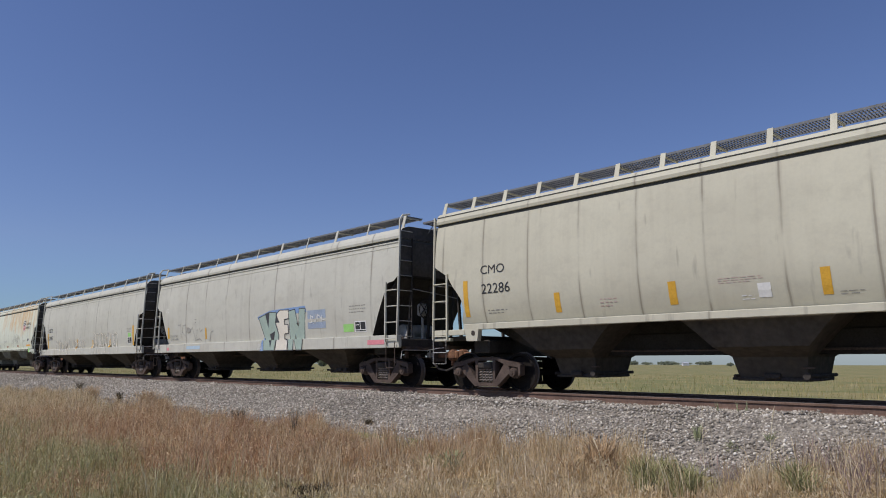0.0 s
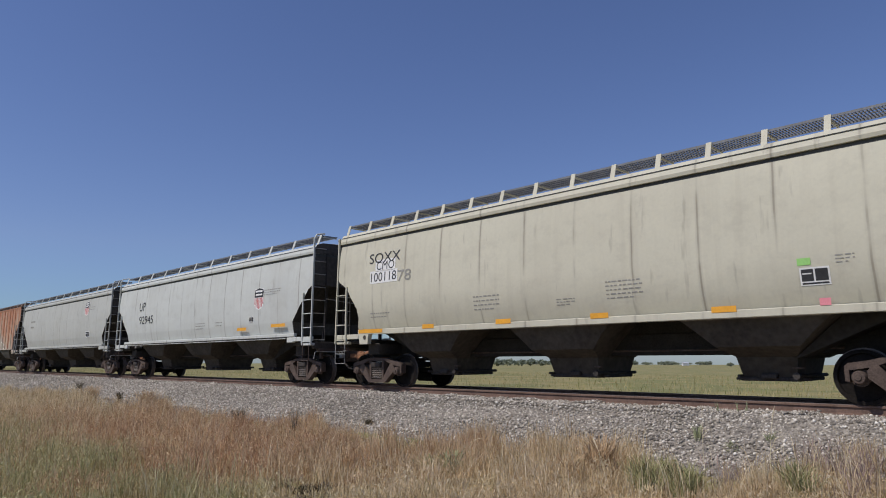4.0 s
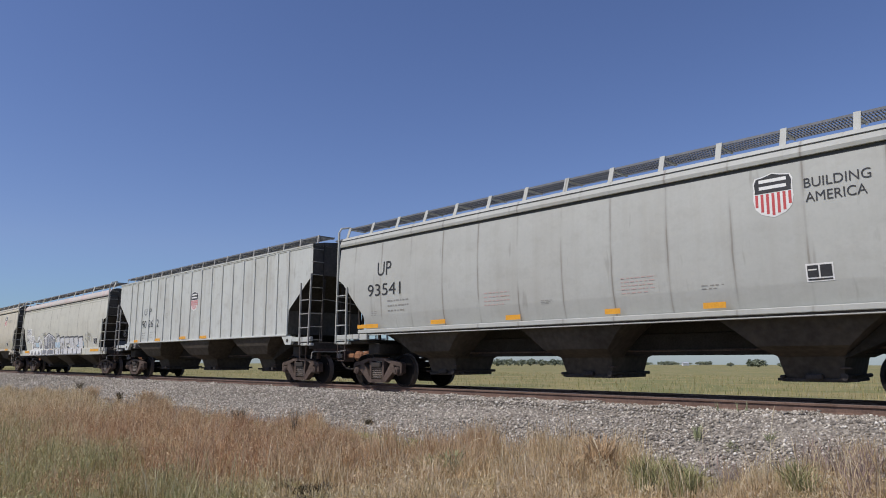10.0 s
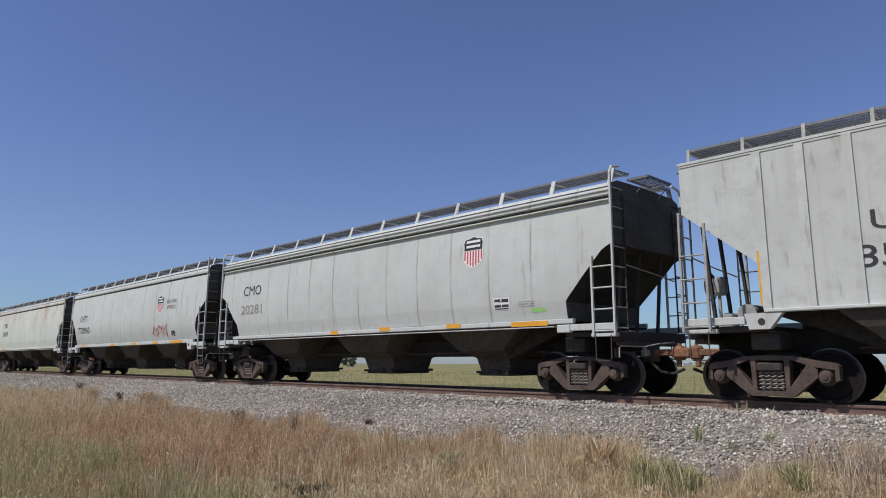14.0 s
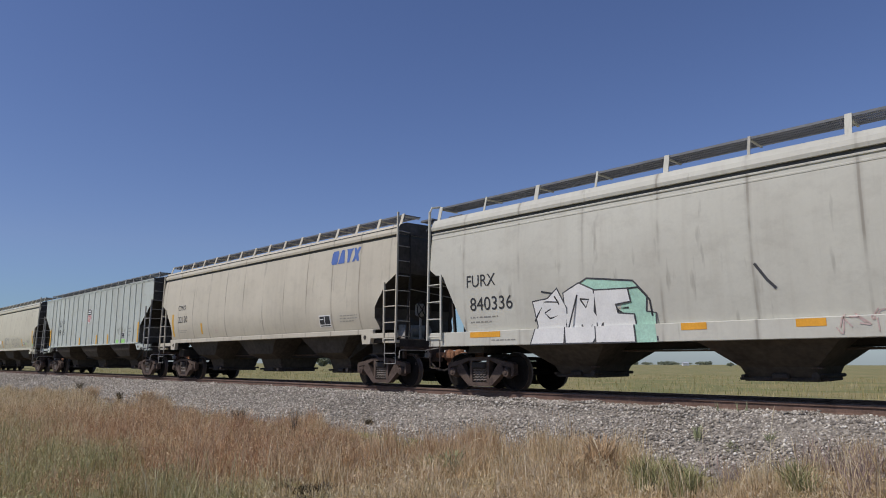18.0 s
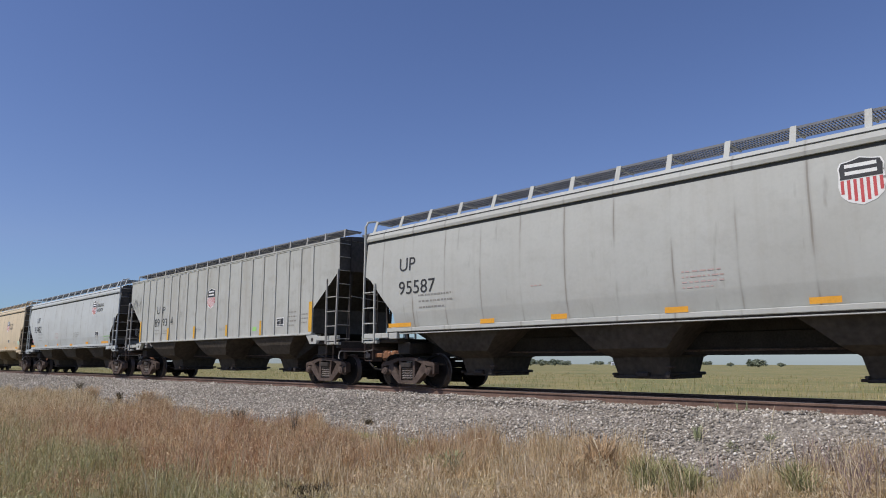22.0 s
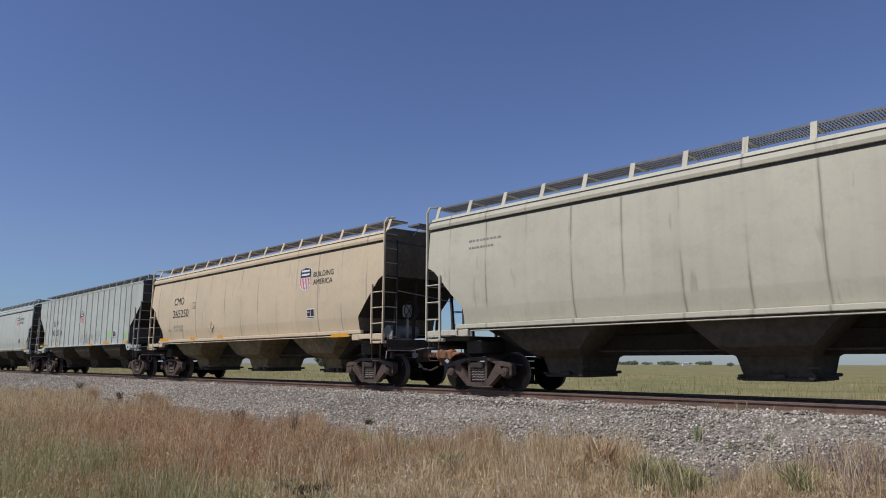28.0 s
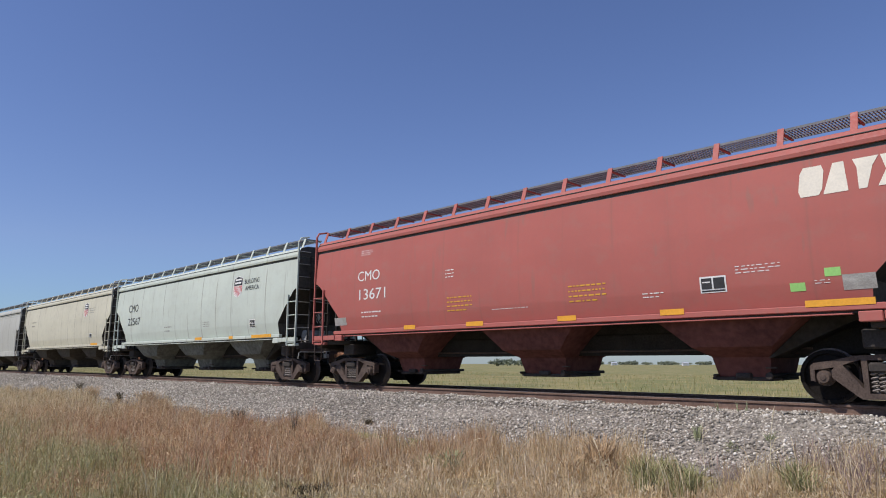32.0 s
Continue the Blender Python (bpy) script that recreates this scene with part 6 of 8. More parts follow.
M["dull_yellow"] = plain("dirty_yellow_reflector", (0.34, 0.26, 0.085), 0.6, vary=0.35, scale=8, bumpy=0)
M["dusty_blue_spray"] = plain("dusty_blue_spray", (0.34, 0.40, 0.49), 0.6, vary=0.2, bumpy=0)
M["brown_tag"] = plain("rust_brown_reflector", (0.36, 0.17, 0.10), 0.6, vary=0.25, bumpy=0)
M["plum_spray"] = plain("dark_plum_spray", (0.095, 0.075, 0.085), 0.6, vary=0.3, bumpy=0)
M["peach_spray"] = plain("peach_spray", (0.80, 0.63, 0.37), 0.6, vary=0.12, scale=1.5, bumpy=0)
M["lilac_spray"] = plain("pale_lilac_spray", (0.64, 0.63, 0.62), 0.6, vary=0.15, bumpy=0)
M["pale_blue_spray"] = plain("pale_blue_spray", (0.24, 0.36, 0.58), 0.6, vary=0.2, bumpy=0)
M["soft_mint_spray"] = plain("soft_mint_spray", (0.38, 0.47, 0.40), 0.6, vary=0.15, bumpy=0)
spray(2, [[(0.60, 2.27), (1.45, 2.45), (2.10, 2.47), (3.6, 2.50), (3.7, 2.30), (1.2, 2.2), (1.25, 1.5), (1.18, 1.08), (0.88, 1.08), (1.0, 1.45)]], "pale_blue_spray", 0.004, "graffiti")
piece(2, [[(0.72, 2.22), (1.44, 2.38), (1.85, 2.36), (1.80, 1.98), (1.97, 1.60), (1.82, 1.10), (1.14, 1.10), (1.12, 1.47)], [(2.72, 1.10), (2.66, 2.36), (3.02, 2.40), (3.22, 1.80), (3.30, 2.42), (3.62, 2.40), (3.50, 1.10), (3.20, 1.10), (3.0, 1.62), (2.98, 1.10)]], "soft_mint_spray", "dark_spray", "", rim=0.03)
piece(2, [[(1.92, 2.32), (2.10, 2.42), (2.64, 2.40), (2.62, 2.14), (2.36, 2.12), (2.36, 1.94), (2.58, 1.92), (2.58, 1.66), (2.34, 1.64), (2.32, 1.46), (2.64, 1.40), (2.62, 1.10), (1.92, 1.10), (2.02, 1.60), (1.86, 2.0)]], "cream_mark", "dark_spray", "", rim=0.03)
spray(2, [[(1.14, 2.36), (1.44, 2.39), (1.34, 1.86)], [(1.42, 1.64), (1.76, 1.74), (1.58, 1.18)], [(1.86, 2.32), (1.80, 2.02), (2.08, 2.02)]], "dark_spray", 0.016, "graffiti")
tag_word(2, "ASA", 0.72, 1.12, 0.30, 0.22, "white", 0.018)
faint_piece(3, -5.3, 0.0, 1.12, 2.12, 9, 0.72)
faint_piece(3, 1.4, 5.0, 1.10, 2.28, 7, 0.9)
strokes(2, [[(-6.0, 2.22), (-5.72, 2.26), (-5.77, 1.6), (-5.5, 2.2), (-5.27, 2.22), (-5.0, 1.86), (-4.62, 2.1), (-4.34, 1.55), (-4.17, 2.0)], [(-5.6, 1.95), (-5.3, 1.75), (-5.05, 2.1), (-4.85, 1.9), (-4.7, 2.05)], [(-4.0, 2.05), (-3.9, 1.9), (-3.72, 1.98)], [(-3.12, 1.5), (-2.98, 1.86), (-2.78, 1.90)], [(-4.4, 1.56), (-4.0, 1.62), (-3.8, 1.54)]], "faint_spray", 0.03)
spray(2, [[(-5.25, 1.98), (-5.05, 2.12), (-4.72, 2.02), (-4.78, 1.90), (-5.05, 1.86)]], "faint_spray", 0.005, "graffiti")
piece(12, [[(-5.60, 2.44), (-2.72, 2.44), (-2.72, 1.46), (-3.28, 1.46), (-3.32, 1.93), (-4.18, 1.93), (-4.06, 1.46), (-4.92, 1.46), (-5.08, 1.97), (-5.45, 1.97)], [(-2.50, 2.42), (-0.70, 2.40), (-0.62, 1.62), (-1.08, 1.59), (-1.14, 1.91), (-2.16, 1.86), (-2.07, 1.46), (-2.45, 1.46)], [(0.10, 2.43), (1.97, 2.43), (2.06, 1.48), (1.70, 1.48), (1.62, 2.07), (0.20, 2.05)], [(2.36, 2.43), (3.0, 2.48), (3.08, 1.47), (2.52, 1.46)], [(3.22, 2.48), (4.45, 2.48), (4.44, 2.05), (3.66, 1.68), (3.98, 1.46), (3.14, 1.47), (3.10, 1.76), (3.60, 2.12), (3.24, 2.12)]], "peach_spray", "white", "dark_spray", rim=0.028, shift=(-0.13, 0.06))
piece(12, [[(0.26, 1.86), (1.48, 1.92), (1.60, 1.62), (0.76, 1.60), (0.72, 1.47), (0.28, 1.47)]], "peach_spray", "", "dark_spray", shift=(-0.08, 0.03))
piece(12, [[(-0.56, 1.90), (0.02, 1.86), (0.04, 1.47), (-0.40, 1.47)]], "cream_mark", "white", "", rim=0.025)
spray(12, [rect(-6.02, 1.095, 9.6, 0.342)], "dark_spray", 0.005, "graffiti")
spray(12, [rect(-5.90, 1.10, 3.18, 0.325), rect(-2.62, 1.10, 2.64, 0.325), rect(0.12, 1.10, 2.26, 0.325), rect(2.50, 1.10, 0.56, 0.325), [(3.62, 1.10), (3.28, 1.43), (5.62, 1.43), (5.40, 1.10)]], "peach_spray", 0.010, "graffiti")
spray(12, [[(3.82, 1.74), (4.52, 2.06), (4.9, 1.90), (5.2, 1.50), (4.2, 1.46)]], "mid_spray", 0.008, "graffiti")
spray(12, [[(4.92, 2.40), (4.72, 2.05), (4.78, 1.66), (5.20, 1.46), (5.65, 1.46), (5.40, 1.72), (5.06, 2.04), (5.04, 2.34)]], "dark_spray", 0.009, "graffiti")
spray(12, [[(5.00, 2.28), (5.06, 2.04), (5.5, 2.0), (5.92, 1.82), (6.08, 1.45), (5.48, 1.45), (5.46, 1.70), (5.16, 1.86)]], "peach_spray", 0.012, "graffiti")
strokes(12, [[(4.95, 2.36), (5.05, 2.08), (5.55, 2.06), (6.0, 1.86), (6.18, 1.45)]], "ink", 0.05)
tag_word(12, "VOBN", 5.75, 1.13, 1.2, 0.14, "mid_spray", 0.022)
tag_word(12, "GUARK", 5.85, 1.28, 1.1, 0.13, "mid_spray", 0.022)
piece(15, [[(-5.92, 1.13), (-5.75, 1.72), (-5.20, 2.46), (-5.02, 1.92), (-4.78, 2.20), (-4.5, 1.76), (-4.22, 2.28), (-3.92, 2.30), (-3.84, 1.90), (-3.58, 2.18), (-3.20, 1.62), (-3.12, 1.13)]], "white", "ink_soft", "", rim=0.04, lift=0.010)
spray(15, [[(-5.5, 1.5), (-5.2, 2.1), (-5.1, 1.6)], [(-4.95, 1.6), (-4.8, 2.0), (-4.6, 1.6)], [(-4.45, 1.5), (-4.15, 2.1), (-4.1, 1.6)], [(-3.85, 1.5), (-3.6, 2.0), (-3.4, 1.55)], [(-5.6, 1.15), (-5.3, 1.42), (-5.0, 1.15)], [(-4.8, 1.15), (-4.55, 1.42), (-4.2, 1.15)], [(-4.0, 1.15), (-3.75, 1.42), (-3.4, 1.15)]], "mid_spray", 0.014, "graffiti")
piece(15, [[(-3.02, 1.12), (-2.98, 2.16), (-1.94, 2.44), (-0.56, 2.10), (-0.42, 1.12)]], "lilac_spray", "dark_spray", "", rim=0.045, lift=0.009)
piece(15, [[(-2.92, 2.08), (-2.70, 2.14), (-2.62, 1.70), (-2.38, 1.70), (-2.36, 2.22), (-2.12, 2.30), (-2.10, 1.48), (-2.82, 1.46)], [(-2.00, 1.48), (-2.0, 2.34), (-1.82, 2.36), (-1.56, 1.80), (-1.56, 2.30), (-1.36, 2.26), (-1.38, 1.48), (-1.60, 1.48), (-1.80, 1.94), (-1.80, 1.48)], [(-1.28, 2.24), (-0.98, 2.16), (-1.02, 2.02), (-1.14, 1.96), (-0.98, 1.80), (-0.96, 1.48), (-1.26, 1.48), (-1.24, 1.62), (-1.12, 1.70), (-1.26, 1.86)], [(-0.90, 1.50), (-0.88, 2.10), (-0.62, 2.04), (-0.56, 1.50)], [(-2.85, 1.14), (-2.80, 1.42), (-2.0, 1.42), (-2.15, 1.14)], [(-1.9, 1.14), (-1.7, 1.42), (-0.7, 1.42), (-0.6, 1.14)]], "mid_spray", "white", "", rim=0.025, lift=0.016)
piece(15, [[(-0.28, 1.15), (-0.22, 2.12), (0.25, 2.18), (0.32, 1.80), (0.10, 1.72), (0.40, 1.15)], [(0.52, 1.15), (0.48, 2.05), (1.15, 2.10), (1.22, 1.15), (0.98, 1.15), (0.94, 1.80), (0.76, 1.80), (0.76, 1.15)], [(1.40, 1.16), (1.40, 2.06), (2.10, 2.06), (2.12, 1.78), (1.66, 1.76), (1.68, 1.48), (2.14, 1.46), (2.12, 1.16)], [(2.26, 1.16), (2.22, 2.04), (2.92, 2.06), (3.0, 1.16)], [(3.14, 1.16), (3.12, 2.02), (3.70, 2.06), (3.78, 1.70), (3.40, 1.60), (3.82, 1.42), (3.78, 1.16)], [(3.94, 1.16), (3.90, 2.0), (4.55, 2.02), (4.60, 1.16)]], "lilac_spray", "mid_spray", "dark_spray", rim=0.04, shift=(-0.05, 0.03))
strokes(15, [[(-0.15, 1.3), (0.0, 1.9), (0.2, 2.0)], [(0.62, 1.3), (0.6, 1.95), (1.05, 1.95), (1.1, 1.3)], [(1.5, 1.3), (1.55, 1.9), (2.0, 1.95)], [(1.55, 1.62), (2.0, 1.62)], [(2.4, 1.3), (2.35, 1.9), (2.8, 1.9), (2.85, 1.3), (2.4, 1.3)], [(3.25, 1.3), (3.25, 1.9), (3.6, 1.9), (3.3, 1.6), (3.7, 1.3)], [(4.05, 1.3), (4.05, 1.88), (4.4, 1.88), (4.45, 1.3)]], "white", 0.05)
tag_word(15, "KOER", -3.28, 2.30, 0.75, 0.22, "ink_soft", 0.02)
tag_word(15, "ZOOS", -0.62, 2.20, 0.8, 0.2, "ink_soft", 0.02)
spray(22, [[(-3.75, 2.28), (-3.42, 2.44), (-2.36, 2.30), (-2.08, 2.0), (-2.12, 1.70), (-1.92, 1.66), (-1.88, 1.09), (-2.5, 1.09)]], "sea_spray", 0.004, "graffiti")
strokes(22, [[(-3.75, 2.30), (-3.42, 2.46), (-2.34, 2.32), (-2.06, 2.0), (-2.10, 1.70), (-1.90, 1.66), (-1.86, 1.12)]], "dark_spray", 0.035)
piece(22, [[(-4.92, 1.11), (-4.76, 1.50), (-4.86, 2.04), (-4.46, 2.08), (-4.20, 2.28), (-3.98, 1.85), (-4.05, 1.11)], [(-3.98, 1.11), (-4.02, 2.18), (-3.62, 2.36), (-3.24, 2.18), (-3.30, 1.75), (-3.10, 1.42), (-3.32, 1.11)], [(-3.22, 1.11), (-3.25, 2.18), (-2.48, 2.16), (-2.44, 1.92), (-2.78, 1.88), (-2.74, 1.68), (-2.38, 1.64), (-2.34, 1.11)]], "white", "dark_spray", "", rim=0.03)
strokes(22, [[(-4.85, 1.61), (-4.56, 2.03), (-4.18, 2.0), (-4.06, 1.46), (-4.36, 1.13)], [(-4.42, 1.65), (-4.56, 1.78), (-4.33, 1.89), (-4.19, 1.73), (-4.42, 1.65)], [(-4.62, 2.26), (-4.32, 2.20), (-4.18, 2.0)], [(-3.67, 2.15), (-4.0, 1.12)], [(-3.81, 2.28), (-3.39, 2.25), (-3.13, 1.99), (-3.35, 1.75), (-3.09, 1.53), (-3.24, 1.14)], [(-3.61, 2.03), (-3.4, 2.01), (-3.48, 1.84), (-3.61, 2.03)], [(-3.63, 1.5), (-3.36, 1.49), (-3.46, 1.3), (-3.63, 1.5)], [(-3.0, 2.1), (-2.46, 2.1)], [(-2.48, 1.79), (-2.75, 1.78), (-2.42, 1.52)], [(-2.93, 2.15), (-2.24, 2.18), (-2.01, 1.92), (-1.98, 1.6)]], "ink", 0.038)
spray(22, [[(4.95, 2.26), (5.52, 2.30), (5.60, 1.70), (5.86, 1.24), (5.30, 1.12), (5.05, 1.60)], [(2.60, 2.26), (2.95, 2.42), (3.55, 2.22), (3.30, 2.05)], [(3.72, 2.12), (4.0, 2.40), (4.5, 2.40), (4.40, 2.1)]], "sea_spray", 0.004, "graffiti")
piece(22, [[(2.36, 1.12), (2.62, 1.48), (2.42, 1.72), (2.78, 1.98), (2.62, 2.26), (3.10, 2.30), (3.56, 2.08), (3.40, 1.75), (3.70, 1.50), (3.66, 1.12)], [(3.74, 1.12), (3.66, 1.98), (3.90, 2.24), (4.14, 1.98), (4.30, 2.28), (4.58, 2.26), (4.44, 1.74), (4.46, 1.12)], [(4.52, 1.12), (4.60, 2.18), (5.10, 2.26), (5.22, 1.80), (5.06, 1.58), (5.40, 1.12), (5.0, 1.12), (4.84, 1.45), (4.80, 1.12)]], "white", "dark_spray", "", rim=0.035)
spray(22, [[(2.95, 1.86), (3.05, 2.04), (3.22, 1.90)], [(3.86, 1.62), (3.98, 1.90), (4.12, 1.60)], [(4.82, 1.80), (4.90, 2.02), (5.02, 1.86)]], "soft_mint_spray", 0.016, "graffiti")
strokes(22, [[(5.0, 2.30), (5.56, 2.33), (5.63, 1.72), (5.90, 1.24)], [(2.6, 2.30), (2.95, 2.45), (3.6, 2.24)], [(3.7, 2.16), (4.0, 2.43), (4.52, 2.42), (4.9, 2.30)], [(0.03, 2.42), (0.22, 2.12), (0.36, 1.96)]], "dark_spray", 0.05)
tag_word(22, "GENT", 4.72, 2.42, 1.75, 0.36, "dark_spray", 0.045, 0.2)
tag_word(22, "NSO", 5.9, 1.75, 0.7, 0.18, "ink_soft", 0.025)
strokes(22, [[(5.75, 1.72), (5.95, 1.66), (6.15, 1.74), (5.98, 1.60)], [(5.8, 1.60), (6.1, 1.52)]], "pale_red", 0.05)
tag_word(16, "EZIK", -5.22, 2.22, 1.36, 0.42, "mid_spray", 0.026)
strokes(16, [[(-5.67, 2.66), (-5.58, 2.30), (-5.42, 2.12), (-5.10, 2.14)], [(-4.5, 2.25), (-3.6, 2.34), (-2.92, 2.28), (-3.02, 2.05), (-3.26, 1.70)], [(-5.95, 2.05), (-5.86, 1.82)]], "mid_spray", 0.024)
strokes(16, [[(-8.30, 3.72), (-7.60, 3.80), (-8.20, 3.40), (-7.45, 3.46), (-7.50, 3.10)], [(-7.75, 3.55), (-7.10, 3.38)], [(-8.1, 3.2), (-8.0, 2.9), (-7.85, 3.15), (-7.75, 2.88), (-7.55, 3.0)], [(-7.45, 3.40), (-7.42, 2.9), (-7.2, 2.55), (-6.9, 2.60), (-6.75, 2.85)]], "ink_soft", 0.02)
tag_word(16, "BVT", -4.05, 1.78, 0.55, 0.30, "white", 0.03)
strokes(16, [[(-4.02, 2.05), (-3.92, 1.74)], [(-3.86, 2.05), (-3.80, 1.72)]], "blue_spray", 0.025)
tag_word(25, "VBN", -4.85, 1.70, 1.95, 0.75, "mid_spray", 0.035)
tag_word(25, "KIV", -0.48, 1.92, 1.05, 0.46, "mid_spray", 0.06)
tag_word(25, "BOSQUE", 1.34, 1.78, 2.35, 0.50, "mid_spray", 0.032)
spray(2, [rect(3.75, 1.75, 1.0, 0.58)], "dusty_blue_spray", 0.006, "graffiti")
scribble(2, 3.85, 1.88, 0.85, 0.35, "white", 7)
scribble(4, 2.45, 1.93, 2.0, 0.70, "faint_spray", 11)
scribble(4, -2.9, 1.80, 1.6, 0.5, "tan_spray", 8)
for mx, mz, mr in ((-0.9, 2.28, 0.14), (0.3, 2.34, 0.15), (2.3, 2.45, 0.17), (3.95, 2.1, 0.26), (4.25, 1.85, 0.26)):
    spray(5, [[(mx + mr * math.cos(k * 0.785) * (1 + 0.2 * math.sin(k * 2.1 + mx)), mz + mr * 0.8 * math.sin(k * 0.785)) for k in range(8)]], "maroon_spray", 0.004, "graffiti")
BERG = [
    [(-2.12, 2.06), (-1.92, 2.18), (-1.25, 2.16), (-1.05, 1.97), (-1.20, 1.82), (-1.00, 1.62), (-1.15, 1.46), (-1.88, 1.45), (-1.82, 1.88), (-2.08, 1.92)],
    [(-0.88, 2.16), (-0.15, 2.22), (-0.18, 2.02), (-0.55, 1.98), (-0.22, 1.86), (-0.28, 1.72), (-0.62, 1.70), (-0.20, 1.62), (-0.25, 1.46), (-0.95, 1.46), (-0.80, 1.90)],
    [(-0.08, 2.24), (0.65, 2.28), (0.85, 2.05), (0.60, 1.85), (0.85, 1.46), (0.52, 1.46), (0.32, 1.74), (0.28, 1.46), (-0.05, 1.46), (0.0, 1.95)],
    [(0.92, 2.28), (1.80, 2.32), (1.82, 2.12), (1.30, 2.10), (1.25, 1.72), (1.45, 1.70), (1.40, 1.86), (1.84, 1.88), (1.80, 1.46), (0.97, 1.46)],
    [(1.96, 2.32), (2.15, 2.32), (2.10, 1.95), (2.30, 1.95), (2.32, 2.28), (2.52, 2.30), (2.50, 1.46), (2.28, 1.46), (2.28, 1.72), (1.92, 1.74)],
    [(2.64, 2.28), (3.46, 2.37), (3.42, 2.12), (2.95, 2.08), (2.95, 1.95), (3.40, 1.95), (3.64, 1.70), (3.45, 1.46), (2.66, 1.46), (2.70, 1.66), (3.15, 1.70), (3.15, 1.78), (2.64, 1.80)],
]
BASES = [[(-2.18, 1.12), (-2.10, 1.36), (-1.25, 1.38), (-1.05, 1.12)], [(-0.92, 1.12), (-0.80, 1.38), (-0.30, 1.38), (-0.22, 1.12)], [(-0.05, 1.12), (0.10, 1.38), (0.62, 1.38), (0.88, 1.12)], [(1.0, 1.12), (1.1, 1.38), (1.62, 1.38), (1.72, 1.12)], [(2.62, 1.38), (3.42, 1.38), (3.25, 1.12), (2.85, 1.12)]]
spray(5, [[(-2.25, 1.09), (-2.25, 1.42), (3.72, 1.42), (3.62, 1.09)]], "mid_spray", 0.004, "graffiti")
spray(5, [[(3.5, 2.15), (3.85, 2.1), (4.05, 1.75), (4.3, 1.6), (4.1, 1.46), (3.5, 1.46)]], "maroon_spray", 0.004, "graffiti")
piece(5, BERG, "navy_spray", "white", "dark_spray", rim=0.06, shift=(-0.05, 0.02))
spray(5, [[(-1.58, 2.02), (-1.36, 2.03), (-1.34, 1.93), (-1.55, 1.90)], [(-1.60, 1.72), (-1.32, 1.72), (-1.32, 1.62), (-1.58, 1.60)], [(0.24, 2.10), (0.52, 2.11), (0.50, 1.99), (0.26, 1.96)]], "white", 0.034, "graffiti")
piece(5, BASES, "plum_spray", "white", "", rim=0.05)
for k, poly in enumerate(BERG):
    spray(5, [clip(poly, 1.98, True)], "bottle_spray", 0.015 + 0.0035 * k, "graffiti")
scribble(5, -4.9, 1.75, 1.0, 0.3, "pale_mint", 6)
scribble(12, 5.2, 1.7, 0.6, 0.35, "dark_spray", 5)
patch(15, "blue_card", -4.75, 1.62, 0.75, 0.26, "sky_blue", lift=0.02)
patch(15, "blue_card", -0.55, 1.55, 0.95, 0.30, "sky_blue", lift=0.02)
patch(15, "blue_card", 3.2, 1.55, 1.5, 0.28, "sky_blue", lift=0.02)
scribble(9, 1.55, 1.66, 3.3, 0.5, "cream_mark", 10, 0.07)
scribble(15, 4.9, 1.75, 1.2, 0.55, "ink_soft", 10)
scribble(15, -3.3, 2.25, 0.7, 0.25, "ink_soft", 6)
scribble(22, 1.2, 1.15, 1.6, 0.4, "pale_red", 10)
scribble(24, 3.85, 1.98, 1.4, 0.46, "ink_soft", 10)

# lettering and tags, car by car
word(1, "CMO", -6.27, 2.81, 0.75, 0.21, "ink")
word(1, "22286", -6.24, 2.33, 0.88, 0.24, "ink")
patch(1, "yellow_band", -6.85, 1.80, 0.15, 0.89, "yellow", "side")
patch(1, "yellow_band", -4.13, 1.78, 0.15, 0.43, "yellow", "side")
patch(1, "yellow_band", -1.46, 1.79, 0.16, 0.44, "yellow", "side")
patch(1, "yellow_band", 1.21, 1.80, 0.15, 0.45, "yellow", "side")
small_print(1, 3, -0.49, 2.10, 0.79, 0.12, "pale_red")
small_print(1, 3, -2.99, 1.82, 0.40, 0.21, "pale_red")
patch(1, "white_card", 0.19, 1.82, 0.22, 0.25, "white", "side")
small_print(1, 2, -0.10, 1.78, 0.22, 0.12, "white")
small_print(1, 2, -6.09, 1.83, 0.63, 0.13, "ink_soft")
small_print(1, 2, 1.46, 1.78, 0.35, 0.08, "ink_soft")
patch(2, "yellow_band", -7.05, 1.69, 0.17, 0.46, "yellow", "side")
patch(2, "yellow_band", -3.49, 1.59, 0.12, 0.45, "yellow", "side")
word(2, "LD LMT 223300", -6.78, 1.74, 0.73, 0.09, "ink_soft")
word(2, "LT WT   63600", -6.73, 1.60, 0.72, 0.09, "ink_soft")
small_print(2, 3, -7.23, 2.80, 0.25, 0.17, "white")
small_print(2, 2, -4.41, 2.21, 0.15, 0.25, "ink_soft")
patch(2, "blue_card", -5.02, 1.21, 1.23, 0.13, "sky_blue", "sill")
patch(2, "red_tag", -6.94, 1.18, 0.19, 0.12, "pink", "sill")
stencil_box(2, 6.21, 1.57, 0.54, 0.32)
patch(2, "green_tag", 5.65, 1.59, 0.50, 0.23, "green", "side")
small_print(2, 3, 5.97, 2.12, 0.76, 0.27, "ink_soft")
patch(2, "reflector", 6.89, 1.19, 0.76, 0.13, "pink", "sill")
patch(3, "yellow_band", 6.90, 1.48, 0.18, 0.94, "yellow", "side")
patch(3, "yellow_band", 3.82, 1.43, 0.20, 0.42, "yellow", "side")
patch(3, "yellow_band", 1.25, 1.41, 0.13, 0.45, "yellow", "side")
patch(3, "yellow_band", -1.35, 1.42, 0.13, 0.51, "yellow", "side")
stencil_box(3, 6.28, 1.58, 0.52, 0.31)
